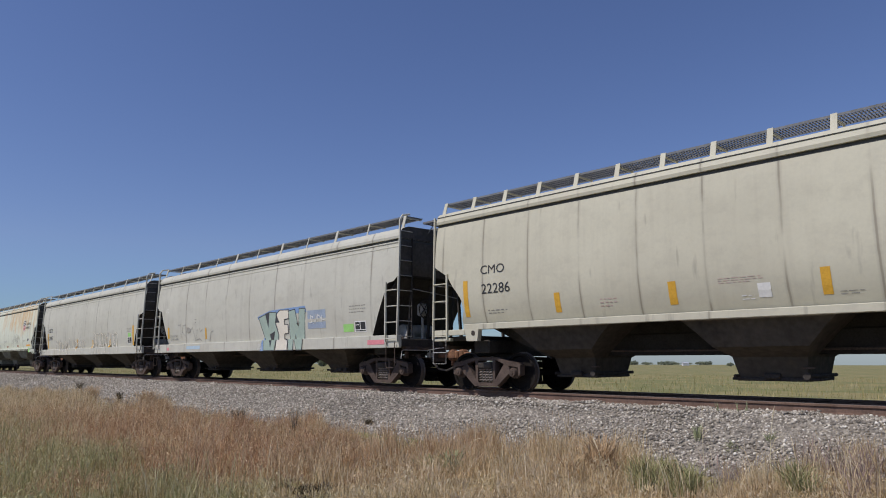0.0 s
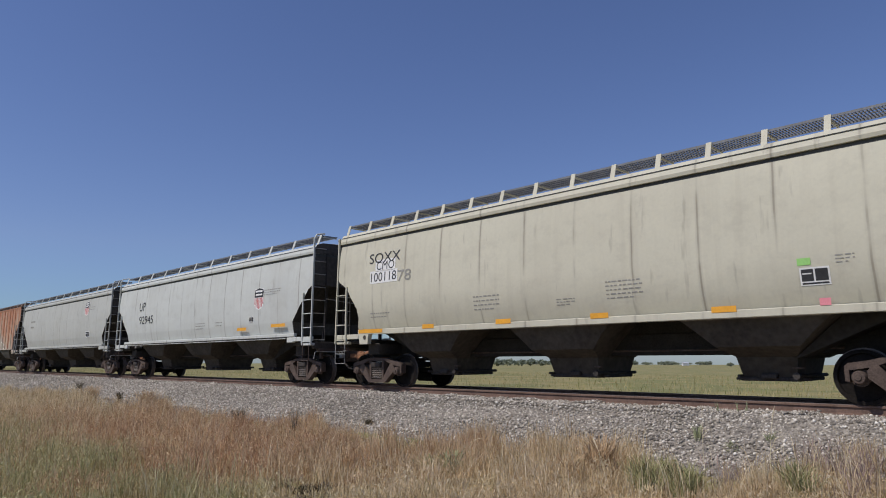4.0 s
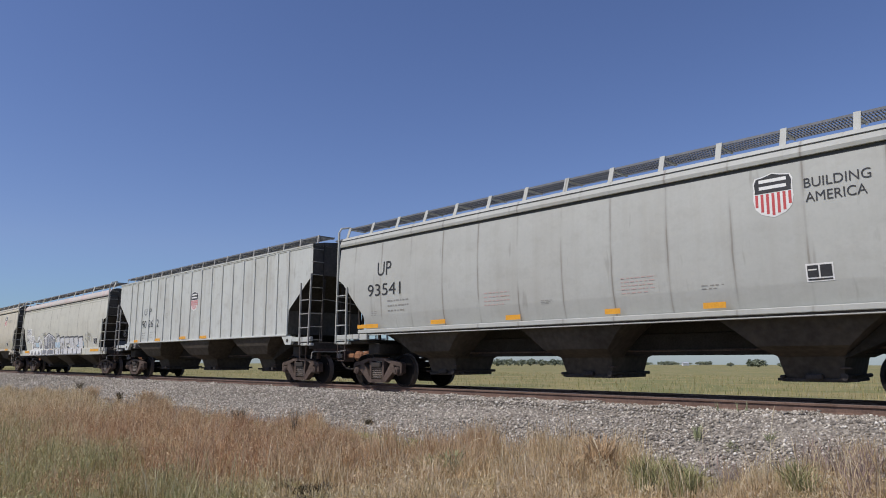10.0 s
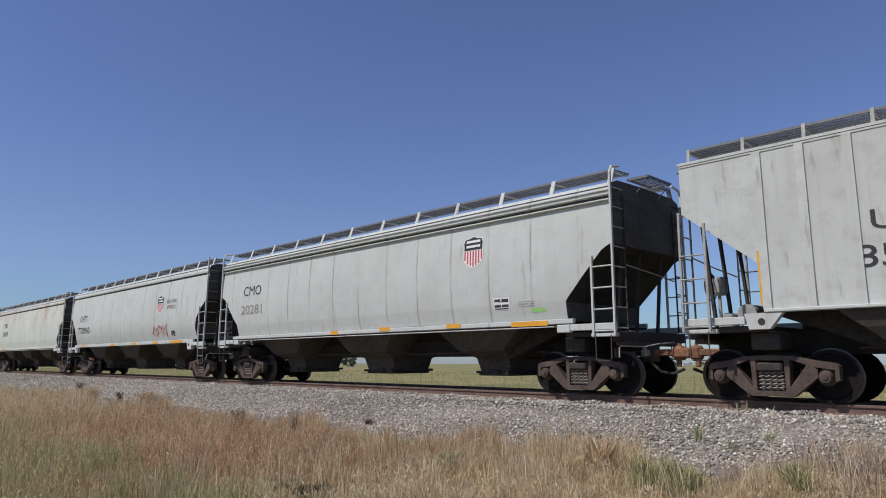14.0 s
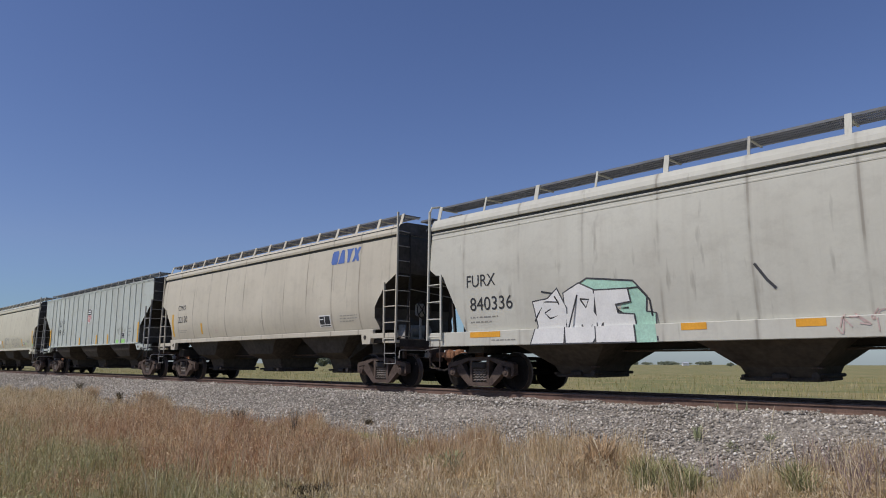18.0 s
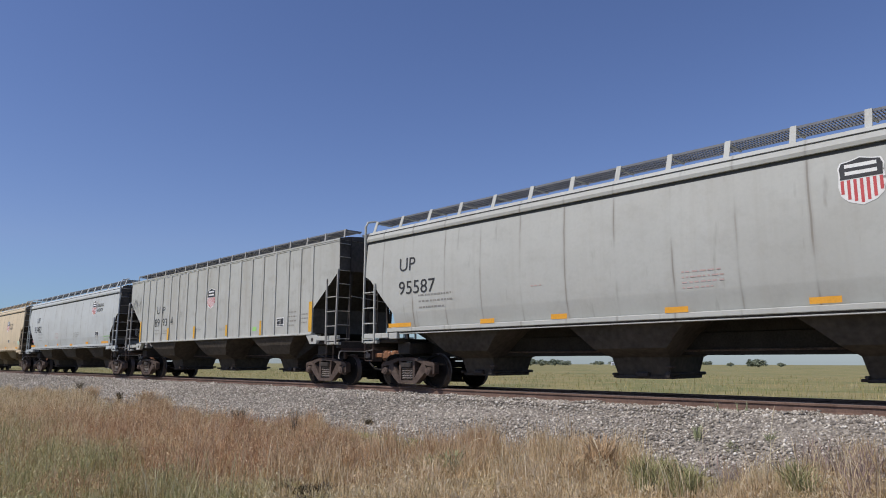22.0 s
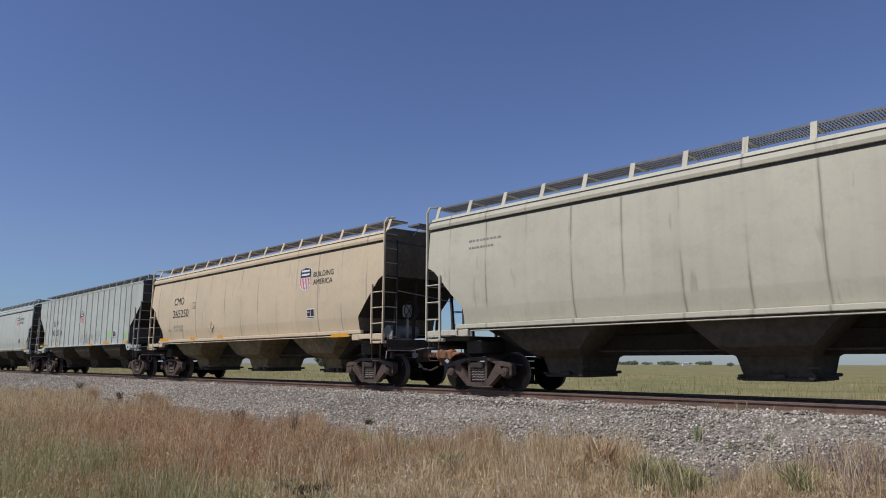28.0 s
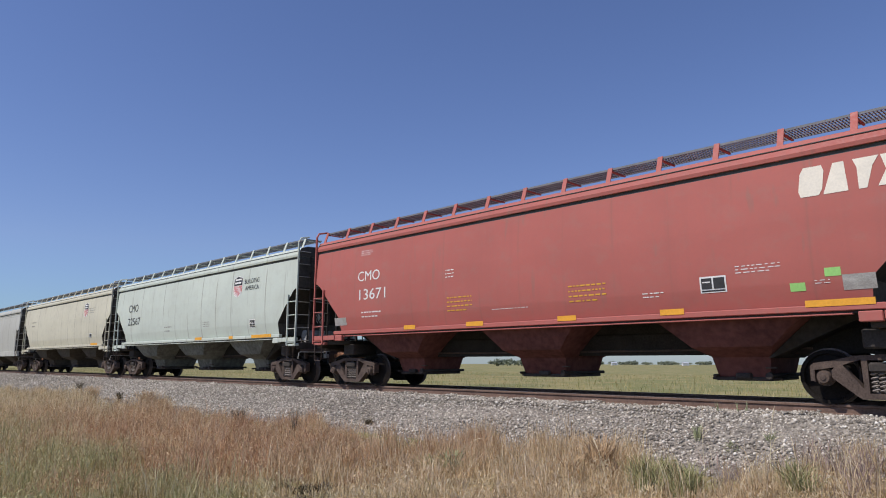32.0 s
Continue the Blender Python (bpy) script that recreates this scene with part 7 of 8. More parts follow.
patch(3, "green_tag", 6.34, 1.87, 0.37, 0.20, "green", "side")
small_print(3, 3, 6.17, 2.10, 0.63, 0.24, "ink_soft")
word(3, "CEFX", -6.80, 2.46, 0.81, 0.22, "ink")
word(3, "12983", -6.78, 2.00, 0.87, 0.23, "ink")
patch(3, "yellow_band", -6.97, 1.50, 0.15, 0.89, "yellow", "side")
small_print(3, 1, -7.49, 1.22, 0.26, 0.11, "ink_soft")
shield(4, 5.11, 2.69, 0.67, 0.81, "ink")
word(4, "BUILDING", 5.94, 3.14, 0.98, 0.17, "ink")
word(4, "AMERICA", 5.97, 2.89, 0.92, 0.17, "ink")
word(4, "CMO", -5.93, 2.95, 1.16, 0.34, "ink")
word(4, "20943", -5.88, 2.32, 1.44, 0.32, "ink")
stencil_box(4, 6.35, 2.06, 0.35, 0.19)
patch(4, "green_tag", 6.99, 1.32, 0.30, 0.30, "green", "sill")
small_print(4, 2, 5.24, 2.02, 0.52, 0.15, "ink_soft")
small_print(4, 3, 0.13, 2.02, 0.68, 0.21, "ink_soft")
patch(4, "reflector", 6.41, 1.73, 0.88, 0.11, "orange", "sill")
patch(4, "reflector", 4.07, 1.71, 0.38, 0.11, "brown_tag", "sill")
patch(4, "reflector", 1.22, 1.70, 0.43, 0.11, "brown_tag", "sill")
patch(4, "reflector", -1.68, 1.70, 0.50, 0.11, "brown_tag", "sill")
patch(4, "reflector", -6.15, 1.70, 0.50, 0.11, "brown_tag", "sill")
word(5, "FURX", -6.81, 2.39, 1.10, 0.29, "ink")
word(5, "843625", -6.78, 1.98, 1.60, 0.31, "ink")
patch(5, "yellow_band", 6.94, 1.48, 0.17, 0.92, "yellow", "side")
stencil_box(5, 6.29, 1.72, 0.56, 0.28)
patch(5, "green_tag", 5.98, 1.68, 0.27, 0.17, "green", "side")
patch(5, "green_tag", 6.63, 1.50, 0.27, 0.14, "green", "side")
patch(5, "reflector", 4.24, 1.24, 0.42, 0.13, "orange", "sill")
patch(5, "reflector", -4.72, 1.25, 0.53, 0.13, "orange", "sill")
patch(5, "reflector", -1.84, 1.24, 0.59, 0.13, "orange", "sill")
patch(5, "reflector", 0.92, 1.26, 0.38, 0.13, "orange", "sill")
small_print(5, 3, 6.56, 2.30, 0.32, 0.14, "ink_soft")
patch(5, "yellow_band", -6.95, 1.46, 0.14, 0.55, "yellow", "side")
word(6, "SOXX", -6.39, 3.51, 1.35, 0.29, "ink")
word(6, "CMO", -6.05, 3.30, 0.77, 0.24, "ink", "white")
word(6, "100118", -6.28, 2.97, 1.10, 0.26, "ink", "white")
word(6, "78", -5.11, 2.91, 0.54, 0.31, "ink_soft")
small_print(6, 4, -2.29, 1.92, 0.83, 0.41, "ink_soft")
small_print(6, 5, 1.43, 1.96, 0.83, 0.42, "ink_soft")
small_print(6, 2, -6.33, 1.92, 0.88, 0.20, "ink_soft")
patch(6, "reflector", -6.83, 1.52, 1.08, 0.11, "orange", "sill")
patch(6, "reflector", -4.11, 1.57, 0.43, 0.11, "orange", "sill")
patch(6, "reflector", -1.57, 1.59, 0.46, 0.11, "orange", "sill")
patch(6, "reflector", 1.04, 1.60, 0.43, 0.11, "orange", "sill")
patch(6, "reflector", 3.61, 1.59, 0.45, 0.11, "orange", "sill")
stencil_box(6, 5.14, 1.96, 0.46, 0.30)
patch(6, "green_tag", 5.12, 2.30, 0.21, 0.12, "green", "side")
patch(6, "red_tag", 5.41, 1.62, 0.17, 0.12, "pink", "sill")
small_print(6, 3, 0.17, 1.91, 0.48, 0.18, "ink_soft")
small_print(6, 3, 5.70, 2.28, 0.28, 0.17, "ink_soft")
shield(7, 4.82, 2.51, 0.67, 0.81, "ink")
small_print(7, 3, 5.49, 2.99, 1.09, 0.24, "ink_soft")
word(7, "UP", -5.85, 3.03, 0.68, 0.39, "ink")
word(7, "92945", -5.81, 2.42, 1.60, 0.37, "ink")
stencil_box(7, 4.46, 2.09, 0.32, 0.21)
patch(7, "reflector", 6.05, 1.87, 0.90, 0.11, "orange", "sill")
patch(7, "reflector", 3.67, 1.82, 0.67, 0.11, "orange", "sill")
small_print(7, 3, 0.11, 1.96, 0.86, 0.31, "ink_soft")
small_print(7, 2, 1.83, 2.02, 0.56, 0.24, "ink_soft")
shield(8, 4.37, 3.19, 0.67, 0.81, "ink")
small_print(8, 2, 5.26, 3.46, 0.74, 0.24, "ink_soft")
stencil_box(8, 4.77, 2.01, 0.56, 0.34)
small_print(8, 2, -6.46, 2.76, 0.97, 0.72, "ink_soft")
word(9, "NA", -6.15, 2.69, 0.39, 0.26, "ink", "white")
word(9, "HX", -5.36, 2.71, 0.39, 0.25, "ink", "white")
word(9, "10", -6.11, 2.22, 0.29, 0.23, "mid_spray")
word(9, "05", -5.33, 2.22, 0.37, 0.23, "mid_spray")
word(9, "70", -4.53, 2.25, 0.38, 0.22, "mid_spray")
patch(9, "yellow_band", -7.13, 1.62, 0.18, 0.99, "yellow", "post")
patch(9, "yellow_band", -4.00, 1.63, 0.14, 0.51, "yellow", "post")
small_print(9, 2, -6.78, 1.91, 0.25, 0.12, "ink_soft")
small_print(9, 2, -6.12, 1.90, 0.41, 0.23, "ink_soft")
word(10, "CT", -6.20, 2.70, 0.46, 0.25, "ink_soft")
word(10, "RN", -5.44, 2.70, 0.42, 0.25, "ink_soft")
word(10, "10", -6.16, 2.22, 0.36, 0.26, "ink_soft")
word(10, "01", -5.38, 2.24, 0.38, 0.26, "ink_soft")
word(10, "77", -4.64, 2.26, 0.36, 0.24, "ink_soft")
patch(10, "yellow_band", -2.42, 1.72, 0.11, 0.55, "yellow", "post")
patch(10, "yellow_band", 0.42, 1.78, 0.11, 0.50, "yellow", "post")
patch(10, "yellow_band", 3.07, 1.86, 0.11, 0.48, "yellow", "post")
stencil_box(10, 4.94, 1.86, 0.46, 0.30)
patch(10, "green_tag", 6.42, 2.10, 0.28, 0.16, "green", "side")
patch(10, "yellow_band", -7.07, 1.66, 0.17, 0.85, "yellow", "post")
small_print(10, 2, -6.79, 1.94, 0.28, 0.16, "ink_soft")
scribble(10, 7.32, 3.55, 1.03, 0.60, "pale_yellow", 20, 0.03)
word(11, "CMO", -6.87, 2.51, 0.90, 0.25, "ink_soft", "pale_mint")
word(11, "26012", -6.72, 2.15, 1.04, 0.23, "ink_soft", "pale_mint")
stencil_box(11, 4.97, 1.77, 0.40, 0.28)
patch(11, "reflector", 5.86, 1.47, 0.93, 0.11, "orange", "sill")
patch(11, "reflector", 3.17, 1.49, 0.46, 0.11, "orange", "sill")
patch(11, "reflector", 1.18, 1.47, 0.45, 0.11, "orange", "sill")
patch(11, "reflector", -1.27, 1.48, 0.49, 0.11, "orange", "sill")
patch(11, "reflector", -3.38, 1.47, 0.47, 0.11, "orange", "sill")
patch(11, "green_tag", 7.13, 1.72, 0.23, 0.12, "green", "side")
word(12, "CEFX", -6.85, 2.37, 0.78, 0.28, "ink", "white")
word(12, "12887", -6.66, 1.93, 0.83, 0.29, "ink", "white")
stencil_box(12, 6.24, 1.64, 0.55, 0.33)
patch(12, "green_tag", 5.92, 1.71, 0.28, 0.33, "green", "side")
patch(12, "reflector", 7.40, 1.11, 0.89, 0.13, "orange", "sill")
patch(12, "reflector", 2.72, 1.27, 0.46, 0.13, "orange", "sill")
patch(12, "reflector", -5.05, 1.29, 0.49, 0.13, "orange", "sill")
small_print(12, 3, 6.18, 2.13, 0.64, 0.24, "ink_soft")
small_print(12, 1, 5.86, 1.10, 1.42, 0.15, "ink_soft")
word(13, "UP", -6.35, 3.13, 0.60, 0.39, "ink")
word(13, "93541", -6.78, 2.56, 1.44, 0.34, "ink")
shield(13, 4.14, 3.18, 0.67, 0.81, "ink")
word(13, "BUILDING", 4.98, 3.61, 0.99, 0.17, "ink")
word(13, "AMERICA", 4.99, 3.36, 0.91, 0.17, "ink")
stencil_box(13, 4.89, 2.02, 0.42, 0.30)
patch(13, "reflector", -7.22, 1.66, 0.94, 0.11, "orange", "sill")
patch(13, "reflector", -4.13, 1.67, 0.54, 0.11, "orange", "sill")
patch(13, "reflector", -1.60, 1.67, 0.44, 0.11, "orange", "sill")
patch(13, "reflector", 1.05, 1.67, 0.36, 0.11, "orange", "sill")
patch(13, "reflector", 3.12, 1.67, 0.42, 0.11, "orange", "sill")
small_print(13, 4, -2.30, 2.01, 0.80, 0.38, "pale_red")
small_print(13, 5, 1.43, 2.04, 0.74, 0.37, "pale_red")
small_print(13, 3, -6.66, 2.00, 0.26, 0.15, "ink_soft")
small_print(13, 3, -5.91, 2.05, 0.88, 0.41, "ink_soft")
small_print(13, 2, 3.09, 2.01, 0.42, 0.12, "ink_soft")
small_print(13, 3, -0.61, 1.97, 0.31, 0.11, "ink_soft")
word(14, "U", -5.29, 2.83, 0.31, 0.29, "ink")
word(14, "P", -4.71, 2.84, 0.26, 0.28, "ink")
word(14, "90", -5.48, 2.23, 0.49, 0.35, "ink")
word(14, "26", -4.77, 2.26, 0.56, 0.33, "ink")
word(14, "2", -3.81, 2.25, 0.22, 0.34, "ink")
shield(14, -0.41, 2.77, 0.67, 0.81, "ink")
patch(14, "reflector", -3.76, 1.62, 0.54, 0.11, "orange", "sill")
patch(14, "reflector", -1.23, 1.64, 0.62, 0.11, "orange", "sill")
patch(14, "reflector", 0.69, 1.62, 0.61, 0.11, "orange", "sill")
patch(14, "reflector", -6.22, 1.60, 0.46, 0.11, "orange", "sill")
small_print(14, 3, -2.89, 2.57, 0.25, 0.26, "ink_soft")
small_print(14, 3, -5.45, 1.74, 0.36, 0.32, "ink_soft")
small_print(14, 3, -4.56, 1.76, 0.34, 0.31, "ink_soft")
word(15, "FURX", -6.87, 2.44, 1.01, 0.34, "ink", "white")
word(15, "843133", -6.82, 1.96, 1.42, 0.36, "ink", "white")
patch(15, "reflector", -7.07, 1.28, 1.01, 0.13, "orange", "sill")
patch(15, "reflector", -4.52, 1.28, 0.45, 0.13, "orange", "sill")
patch(15, "reflector", -1.37, 1.32, 0.51, 0.13, "orange", "sill")
patch(15, "red_tag", -6.14, 1.19, 0.22, 0.12, "pink", "sill")
stencil_box(15, 6.25, 1.61, 0.60, 0.36)
patch(15, "reflector", 5.97, 1.25, 1.33, 0.13, "orange", "sill")
word(16, "CMO", -7.36, 2.86, 1.15, 0.33, "ink")
word(16, "21379", -7.29, 2.19, 1.40, 0.37, "ink")
shield(16, 4.81, 3.23, 0.67, 0.81, "ink")
small_print(16, 3, 5.65, 3.49, 1.38, 0.21, "ink_soft")
stencil_box(16, 5.76, 1.81, 0.46, 0.27)
patch(16, "reflector", -6.90, 1.49, 0.94, 0.11, "orange", "sill")
patch(16, "reflector", -4.07, 1.50, 0.42, 0.11, "orange", "sill")
small_print(16, 3, -5.37, 1.81, 1.15, 0.28, "pale_red")
small_print(16, 4, -3.14, 1.73, 0.33, 0.28, "pale_red")
small_print(16, 2, -7.00, 1.94, 0.88, 0.16, "ink_soft")
patch(16, "reflector", 3.77, 1.53, 0.47, 0.11, "orange", "sill")
patch(16, "reflector", 5.66, 1.51, 0.88, 0.11, "orange", "sill")
small_print(16, 3, 6.47, 2.09, 0.76, 0.21, "ink_soft")
small_print(16, 2, 7.00, 1.83, 0.46, 0.16, "green")
word(17, "U", -5.38, 2.78, 0.40, 0.32, "ink")
word(17, "P", -4.76, 2.78, 0.35, 0.32, "ink")
word(17, "85", -5.64, 2.19, 0.63, 0.36, "ink")
word(17, "79", -4.88, 2.20, 0.64, 0.35, "ink")
word(17, "1", -4.12, 2.21, 0.17, 0.36, "ink")
shield(17, -0.42, 2.77, 0.67, 0.81, "ink")
stencil_box(17, 4.93, 1.88, 0.45, 0.40)
patch(17, "green_tag", 4.97, 1.62, 0.40, 0.21, "green", "side")
patch(17, "yellow_band", -7.16, 1.68, 0.14, 0.96, "yellow", "side")
patch(17, "yellow_band", 6.95, 1.62, 0.15, 0.93, "yellow", "post")
patch(17, "yellow_band", 3.88, 1.58, 0.12, 0.63, "yellow", "post")
patch(17, "yellow_band", 1.34, 1.61, 0.15, 0.48, "yellow", "post")
patch(17, "yellow_band", -1.35, 1.65, 0.14, 0.47, "yellow", "post")
small_print(17, 3, 5.59, 1.90, 0.43, 0.49, "ink_soft")
small_print(17, 2, 6.33, 1.86, 0.44, 0.33, "ink_soft")
word(18, "CMO", -6.82, 3.07, 1.22, 0.34, "ink")
word(18, "20281", -6.97, 2.40, 1.46, 0.33, "ink_soft")
shield(18, 4.29, 2.99, 0.67, 0.81, "ink")
stencil_box(18, 5.24, 1.91, 0.49, 0.29)
patch(18, "green_tag", 6.34, 1.82, 0.41, 0.09, "green", "side")
patch(18, "reflector", 5.81, 1.50, 1.04, 0.11, "orange", "sill")
patch(18, "reflector", 3.69, 1.54, 0.50, 0.11, "orange", "sill")
patch(18, "reflector", 1.04, 1.55, 0.44, 0.11, "orange", "sill")
patch(18, "reflector", -1.32, 1.52, 0.38, 0.11, "orange", "sill")
small_print(18, 3, 5.99, 1.94, 0.49, 0.16, "ink_soft")
small_print(18, 1, 2.06, 1.58, 1.10, 0.11, "ink_soft")
shield(19, 3.68, 2.82, 0.67, 0.81, "ink")
stencil_box(19, 5.18, 1.78, 0.46, 0.28)
word(19, "CHTT", -6.90, 2.87, 1.24, 0.32, "ink")
word(19, "770960", -7.11, 2.22, 1.88, 0.34, "ink")
patch(19, "reflector", -6.32, 1.49, 0.5, 0.11, "orange", "sill")
patch(19, "reflector", -1.86, 1.49, 0.5, 0.11, "orange", "sill")
patch(19, "reflector", 0.97, 1.49, 0.5, 0.11, "orange", "sill")
patch(19, "reflector", 3.48, 1.49, 0.5, 0.11, "orange", "sill")
word(19, "BUILDING", 4.72, 3.22, 1.0, 0.17, "ink_soft")
word(19, "AMERICA", 4.72, 2.97, 0.95, 0.17, "ink_soft")
scribble(19, 3.2, 1.78, 1.7, 0.55, "red", 14, 0.03)
scribble(19, 3.5, 1.85, 1.1, 0.45, "white", 8, 0.025)
patch(19, "reflector", 5.26, 1.49, 1.24, 0.11, "orange", "sill")
word(20, "CMO", -6.05, 3.13, 1.25, 0.32, "ink")
word(20, "20679", -6.03, 2.52, 1.49, 0.32, "ink")
patch(20, "reflector", -5.66, 1.55, 0.80, 0.11, "orange", "sill")
word(21, "CT", -6.22, 2.72, 0.50, 0.24, "ink")
word(21, "RN", -5.47, 2.72, 0.43, 0.23, "ink")
word(21, "10", -6.17, 2.22, 0.41, 0.28, "ink")
word(21, "09", -5.38, 2.24, 0.41, 0.27, "ink")
word(21, "06", -4.63, 2.25, 0.38, 0.25, "ink")
patch(21, "yellow_band", -6.44, 1.63, 0.16, 0.96, "yellow", "post")
patch(21, "yellow_band", -2.37, 1.66, 0.12, 0.56, "yellow", "post")
patch(21, "yellow_band", -0.53, 1.63, 0.13, 0.65, "yellow", "post")
patch(21, "yellow_band", 1.30, 1.65, 0.13, 0.67, "yellow", "post")
patch(21, "yellow_band", 3.04, 1.82, 0.11, 0.53, "yellow", "post")
patch(21, "yellow_band", 4.68, 1.88, 0.11, 0.48, "yellow", "post")
small_print(21, 3, -3.74, 2.51, 0.23, 0.23, "ink_soft")
word(22, "FURX", -6.89, 2.52, 0.93, 0.29, "ink")
word(22, "840336", -6.80, 1.94, 1.34, 0.32, "ink")
patch(22, "reflector", -6.79, 1.29, 0.96, 0.13, "orange", "sill")
patch(22, "reflector", -3.74, 1.29, 0.42, 0.13, "orange", "sill")
patch(22, "reflector", -1.38, 1.30, 0.49, 0.13, "orange", "sill")
patch(22, "reflector", 0.63, 1.29, 0.46, 0.13, "orange", "sill")
small_print(22, 2, -6.82, 1.61, 0.88, 0.23, "ink_soft")
small_print(22, 1, -6.10, 1.17, 0.93, 0.10, "ink_soft")
stencil_box(22, 6.18, 1.54, 0.74, 0.44)
word(23, "CMO", -6.21, 2.83, 0.72, 0.21, "ink")
word(23, "22120", -6.16, 2.32, 0.85, 0.26, "ink")
patch(23, "yellow_band", -6.78, 1.76, 0.14, 0.94, "yellow", "side")
patch(23, "yellow_band", -4.11, 1.80, 0.13, 0.43, "yellow", "side")
block_logo(23, 4.73, 3.68, 1.44, 0.42, "blue")
stencil_box(23, 4.15, 1.77, 0.61, 0.37)
small_print(23, 2, -6.10, 1.89, 0.74, 0.14, "ink_soft")
small_print(23, 3, -2.93, 1.81, 0.25, 0.18, "pale_red")
small_print(23, 3, 5.25, 1.87, 0.84, 0.25, "ink_soft")
word(24, "U", -5.37, 2.73, 0.36, 0.37, "ink")
word(24, "P", -4.80, 2.76, 0.35, 0.36, "ink")
word(24, "89", -5.73, 2.24, 0.63, 0.34, "ink")
word(24, "95", -4.97, 2.25, 0.56, 0.33, "ink")
word(24, "1", -4.10, 2.26, 0.12, 0.33, "ink")
shield(24, -0.48, 2.77, 0.67, 0.81, "ink")
stencil_box(24, 4.86, 1.85, 0.36, 0.29)
patch(24, "green_tag", 4.11, 1.60, 0.36, 0.19, "green", "side")
patch(24, "green_tag", 4.86, 1.59, 0.45, 0.21, "green", "side")
patch(24, "yellow_band", 6.94, 1.62, 0.15, 0.94, "yellow", "post")
patch(24, "yellow_band", 2.94, 1.59, 0.18, 0.50, "yellow", "post")
patch(24, "yellow_band", 1.25, 1.61, 0.18, 0.48, "yellow", "post")
patch(24, "yellow_band", -1.52, 1.60, 0.18, 0.43, "yellow", "post")
small_print(24, 3, 5.60, 1.90, 0.43, 0.49, "ink_soft")
patch(24, "yellow_band", -7.13, 1.67, 0.19, 0.97, "yellow", "post")
small_print(24, 3, -5.40, 1.68, 0.16, 0.38, "ink_soft")
small_print(24, 2, -6.80, 1.93, 0.23, 0.15, "ink_soft")
small_print(24, 3, -8.25, 4.09, 0.75, 0.10, "ink_soft")
word(25, "CMO", -6.39, 2.64, 1.07, 0.29, "ink")
word(25, "100429", -6.23, 2.06, 2.22, 0.32, "ink")
patch(25, "yellow_band", -6.72, 1.81, 0.19, 0.79, "yellow", "side")
patch(25, "yellow_band", -1.31, 1.72, 0.17, 0.50, "yellow", "side")
patch(25, "yellow_band", 4.11, 1.77, 0.15, 0.46, "yellow", "side")
patch(25, "yellow_band", 6.69, 1.77, 0.20, 0.94, "yellow", "side")
stencil_box(25, 4.40, 1.83, 0.44, 0.24)
patch(25, "white_card", -2.34, 1.98, 0.68, 0.23, "white", "side")
small_print(25, 3, 5.41, 1.94, 0.72, 0.21, "ink_soft")
patch(25, "green_tag", 5.07, 1.85, 0.20, 0.12, "green", "side")
patch(25, "green_tag", 6.54, 1.75, 0.28, 0.11, "green", "side")
small_print(25, 2, 6.43, 3.96, 0.60, 0.06, "ink_soft")
word(26, "CMO", -6.22, 2.83, 0.73, 0.22, "ink")
word(26, "22194", -6.20, 2.34, 0.90, 0.24, "ink")
block_logo(26, 4.76, 3.68, 1.56, 0.48, "blue")
stencil_box(26, 4.35, 1.79, 0.53, 0.30)
patch(26, "yellow_band", -6.77, 1.98, 0.19, 0.66, "yellow", "side")
patch(26, "yellow_band", -3.98, 1.75, 0.13, 0.47, "yellow", "side")
patch(26, "yellow_band", -1.27, 1.75, 0.10, 0.46, "yellow", "side")
patch(26, "yellow_band", 1.36, 1.76, 0.11, 0.42, "yellow", "side")
patch(26, "yellow_band", 4.03, 1.78, 0.13, 0.44, "yellow", "side")
patch(26, "yellow_band", 6.65, 1.78, 0.17, 0.93, "yellow", "side")
patch(26, "green_tag", 6.46, 1.74, 0.22, 0.16, "green", "side")
small_print(26, 3, 5.57, 1.99, 0.67, 0.20, "ink_soft")
small_print(26, 2, -0.40, 2.07, 0.83, 0.11, "pale_red")
small_print(26, 3, 2.69, 1.82, 0.49, 0.19, "pale_red")
patch(26, "white_card", 0.03, 1.77, 0.22, 0.13, "white", "side")
word(27, "UP", -6.71, 3.16, 0.63, 0.36, "ink")
word(27, "95587", -6.73, 2.52, 1.43, 0.36, "ink")
shield(27, 4.17, 3.18, 0.67, 0.81, "ink")
patch(27, "reflector", -7.14, 1.64, 0.93, 0.11, "orange", "sill")
patch(27, "reflector", -3.72, 1.62, 0.45, 0.11, "orange", "sill")
patch(27, "reflector", -1.63, 1.63, 0.42, 0.11, "orange", "sill")
patch(27, "reflector", 1.04, 1.63, 0.47, 0.11, "orange", "sill")
patch(27, "reflector", 3.59, 1.65, 0.48, 0.11, "orange", "sill")
small_print(27, 3, -5.95, 2.06, 1.27, 0.48, "ink_soft")
small_print(27, 1, -2.19, 2.37, 0.44, 0.09, "pale_red")
small_print(27, 4, 1.40, 2.04, 0.80, 0.40, "pale_red")
small_print(27, 3, 4.77, 3.38, 0.96, 0.41, "ink_soft")
stencil_box(27, 4.74, 1.98, 0.48, 0.34)
word(28, "U", -5.29, 2.81, 0.31, 0.33, "ink")
word(28, "P", -4.68, 2.82, 0.27, 0.30, "ink")
word(28, "89", -5.47, 2.25, 0.51, 0.35, "ink")
word(28, "93", -4.65, 2.26, 0.49, 0.33, "ink")
word(28, "4", -3.80, 2.27, 0.24, 0.34, "ink")
shield(28, -0.37, 2.78, 0.67, 0.81, "ink")
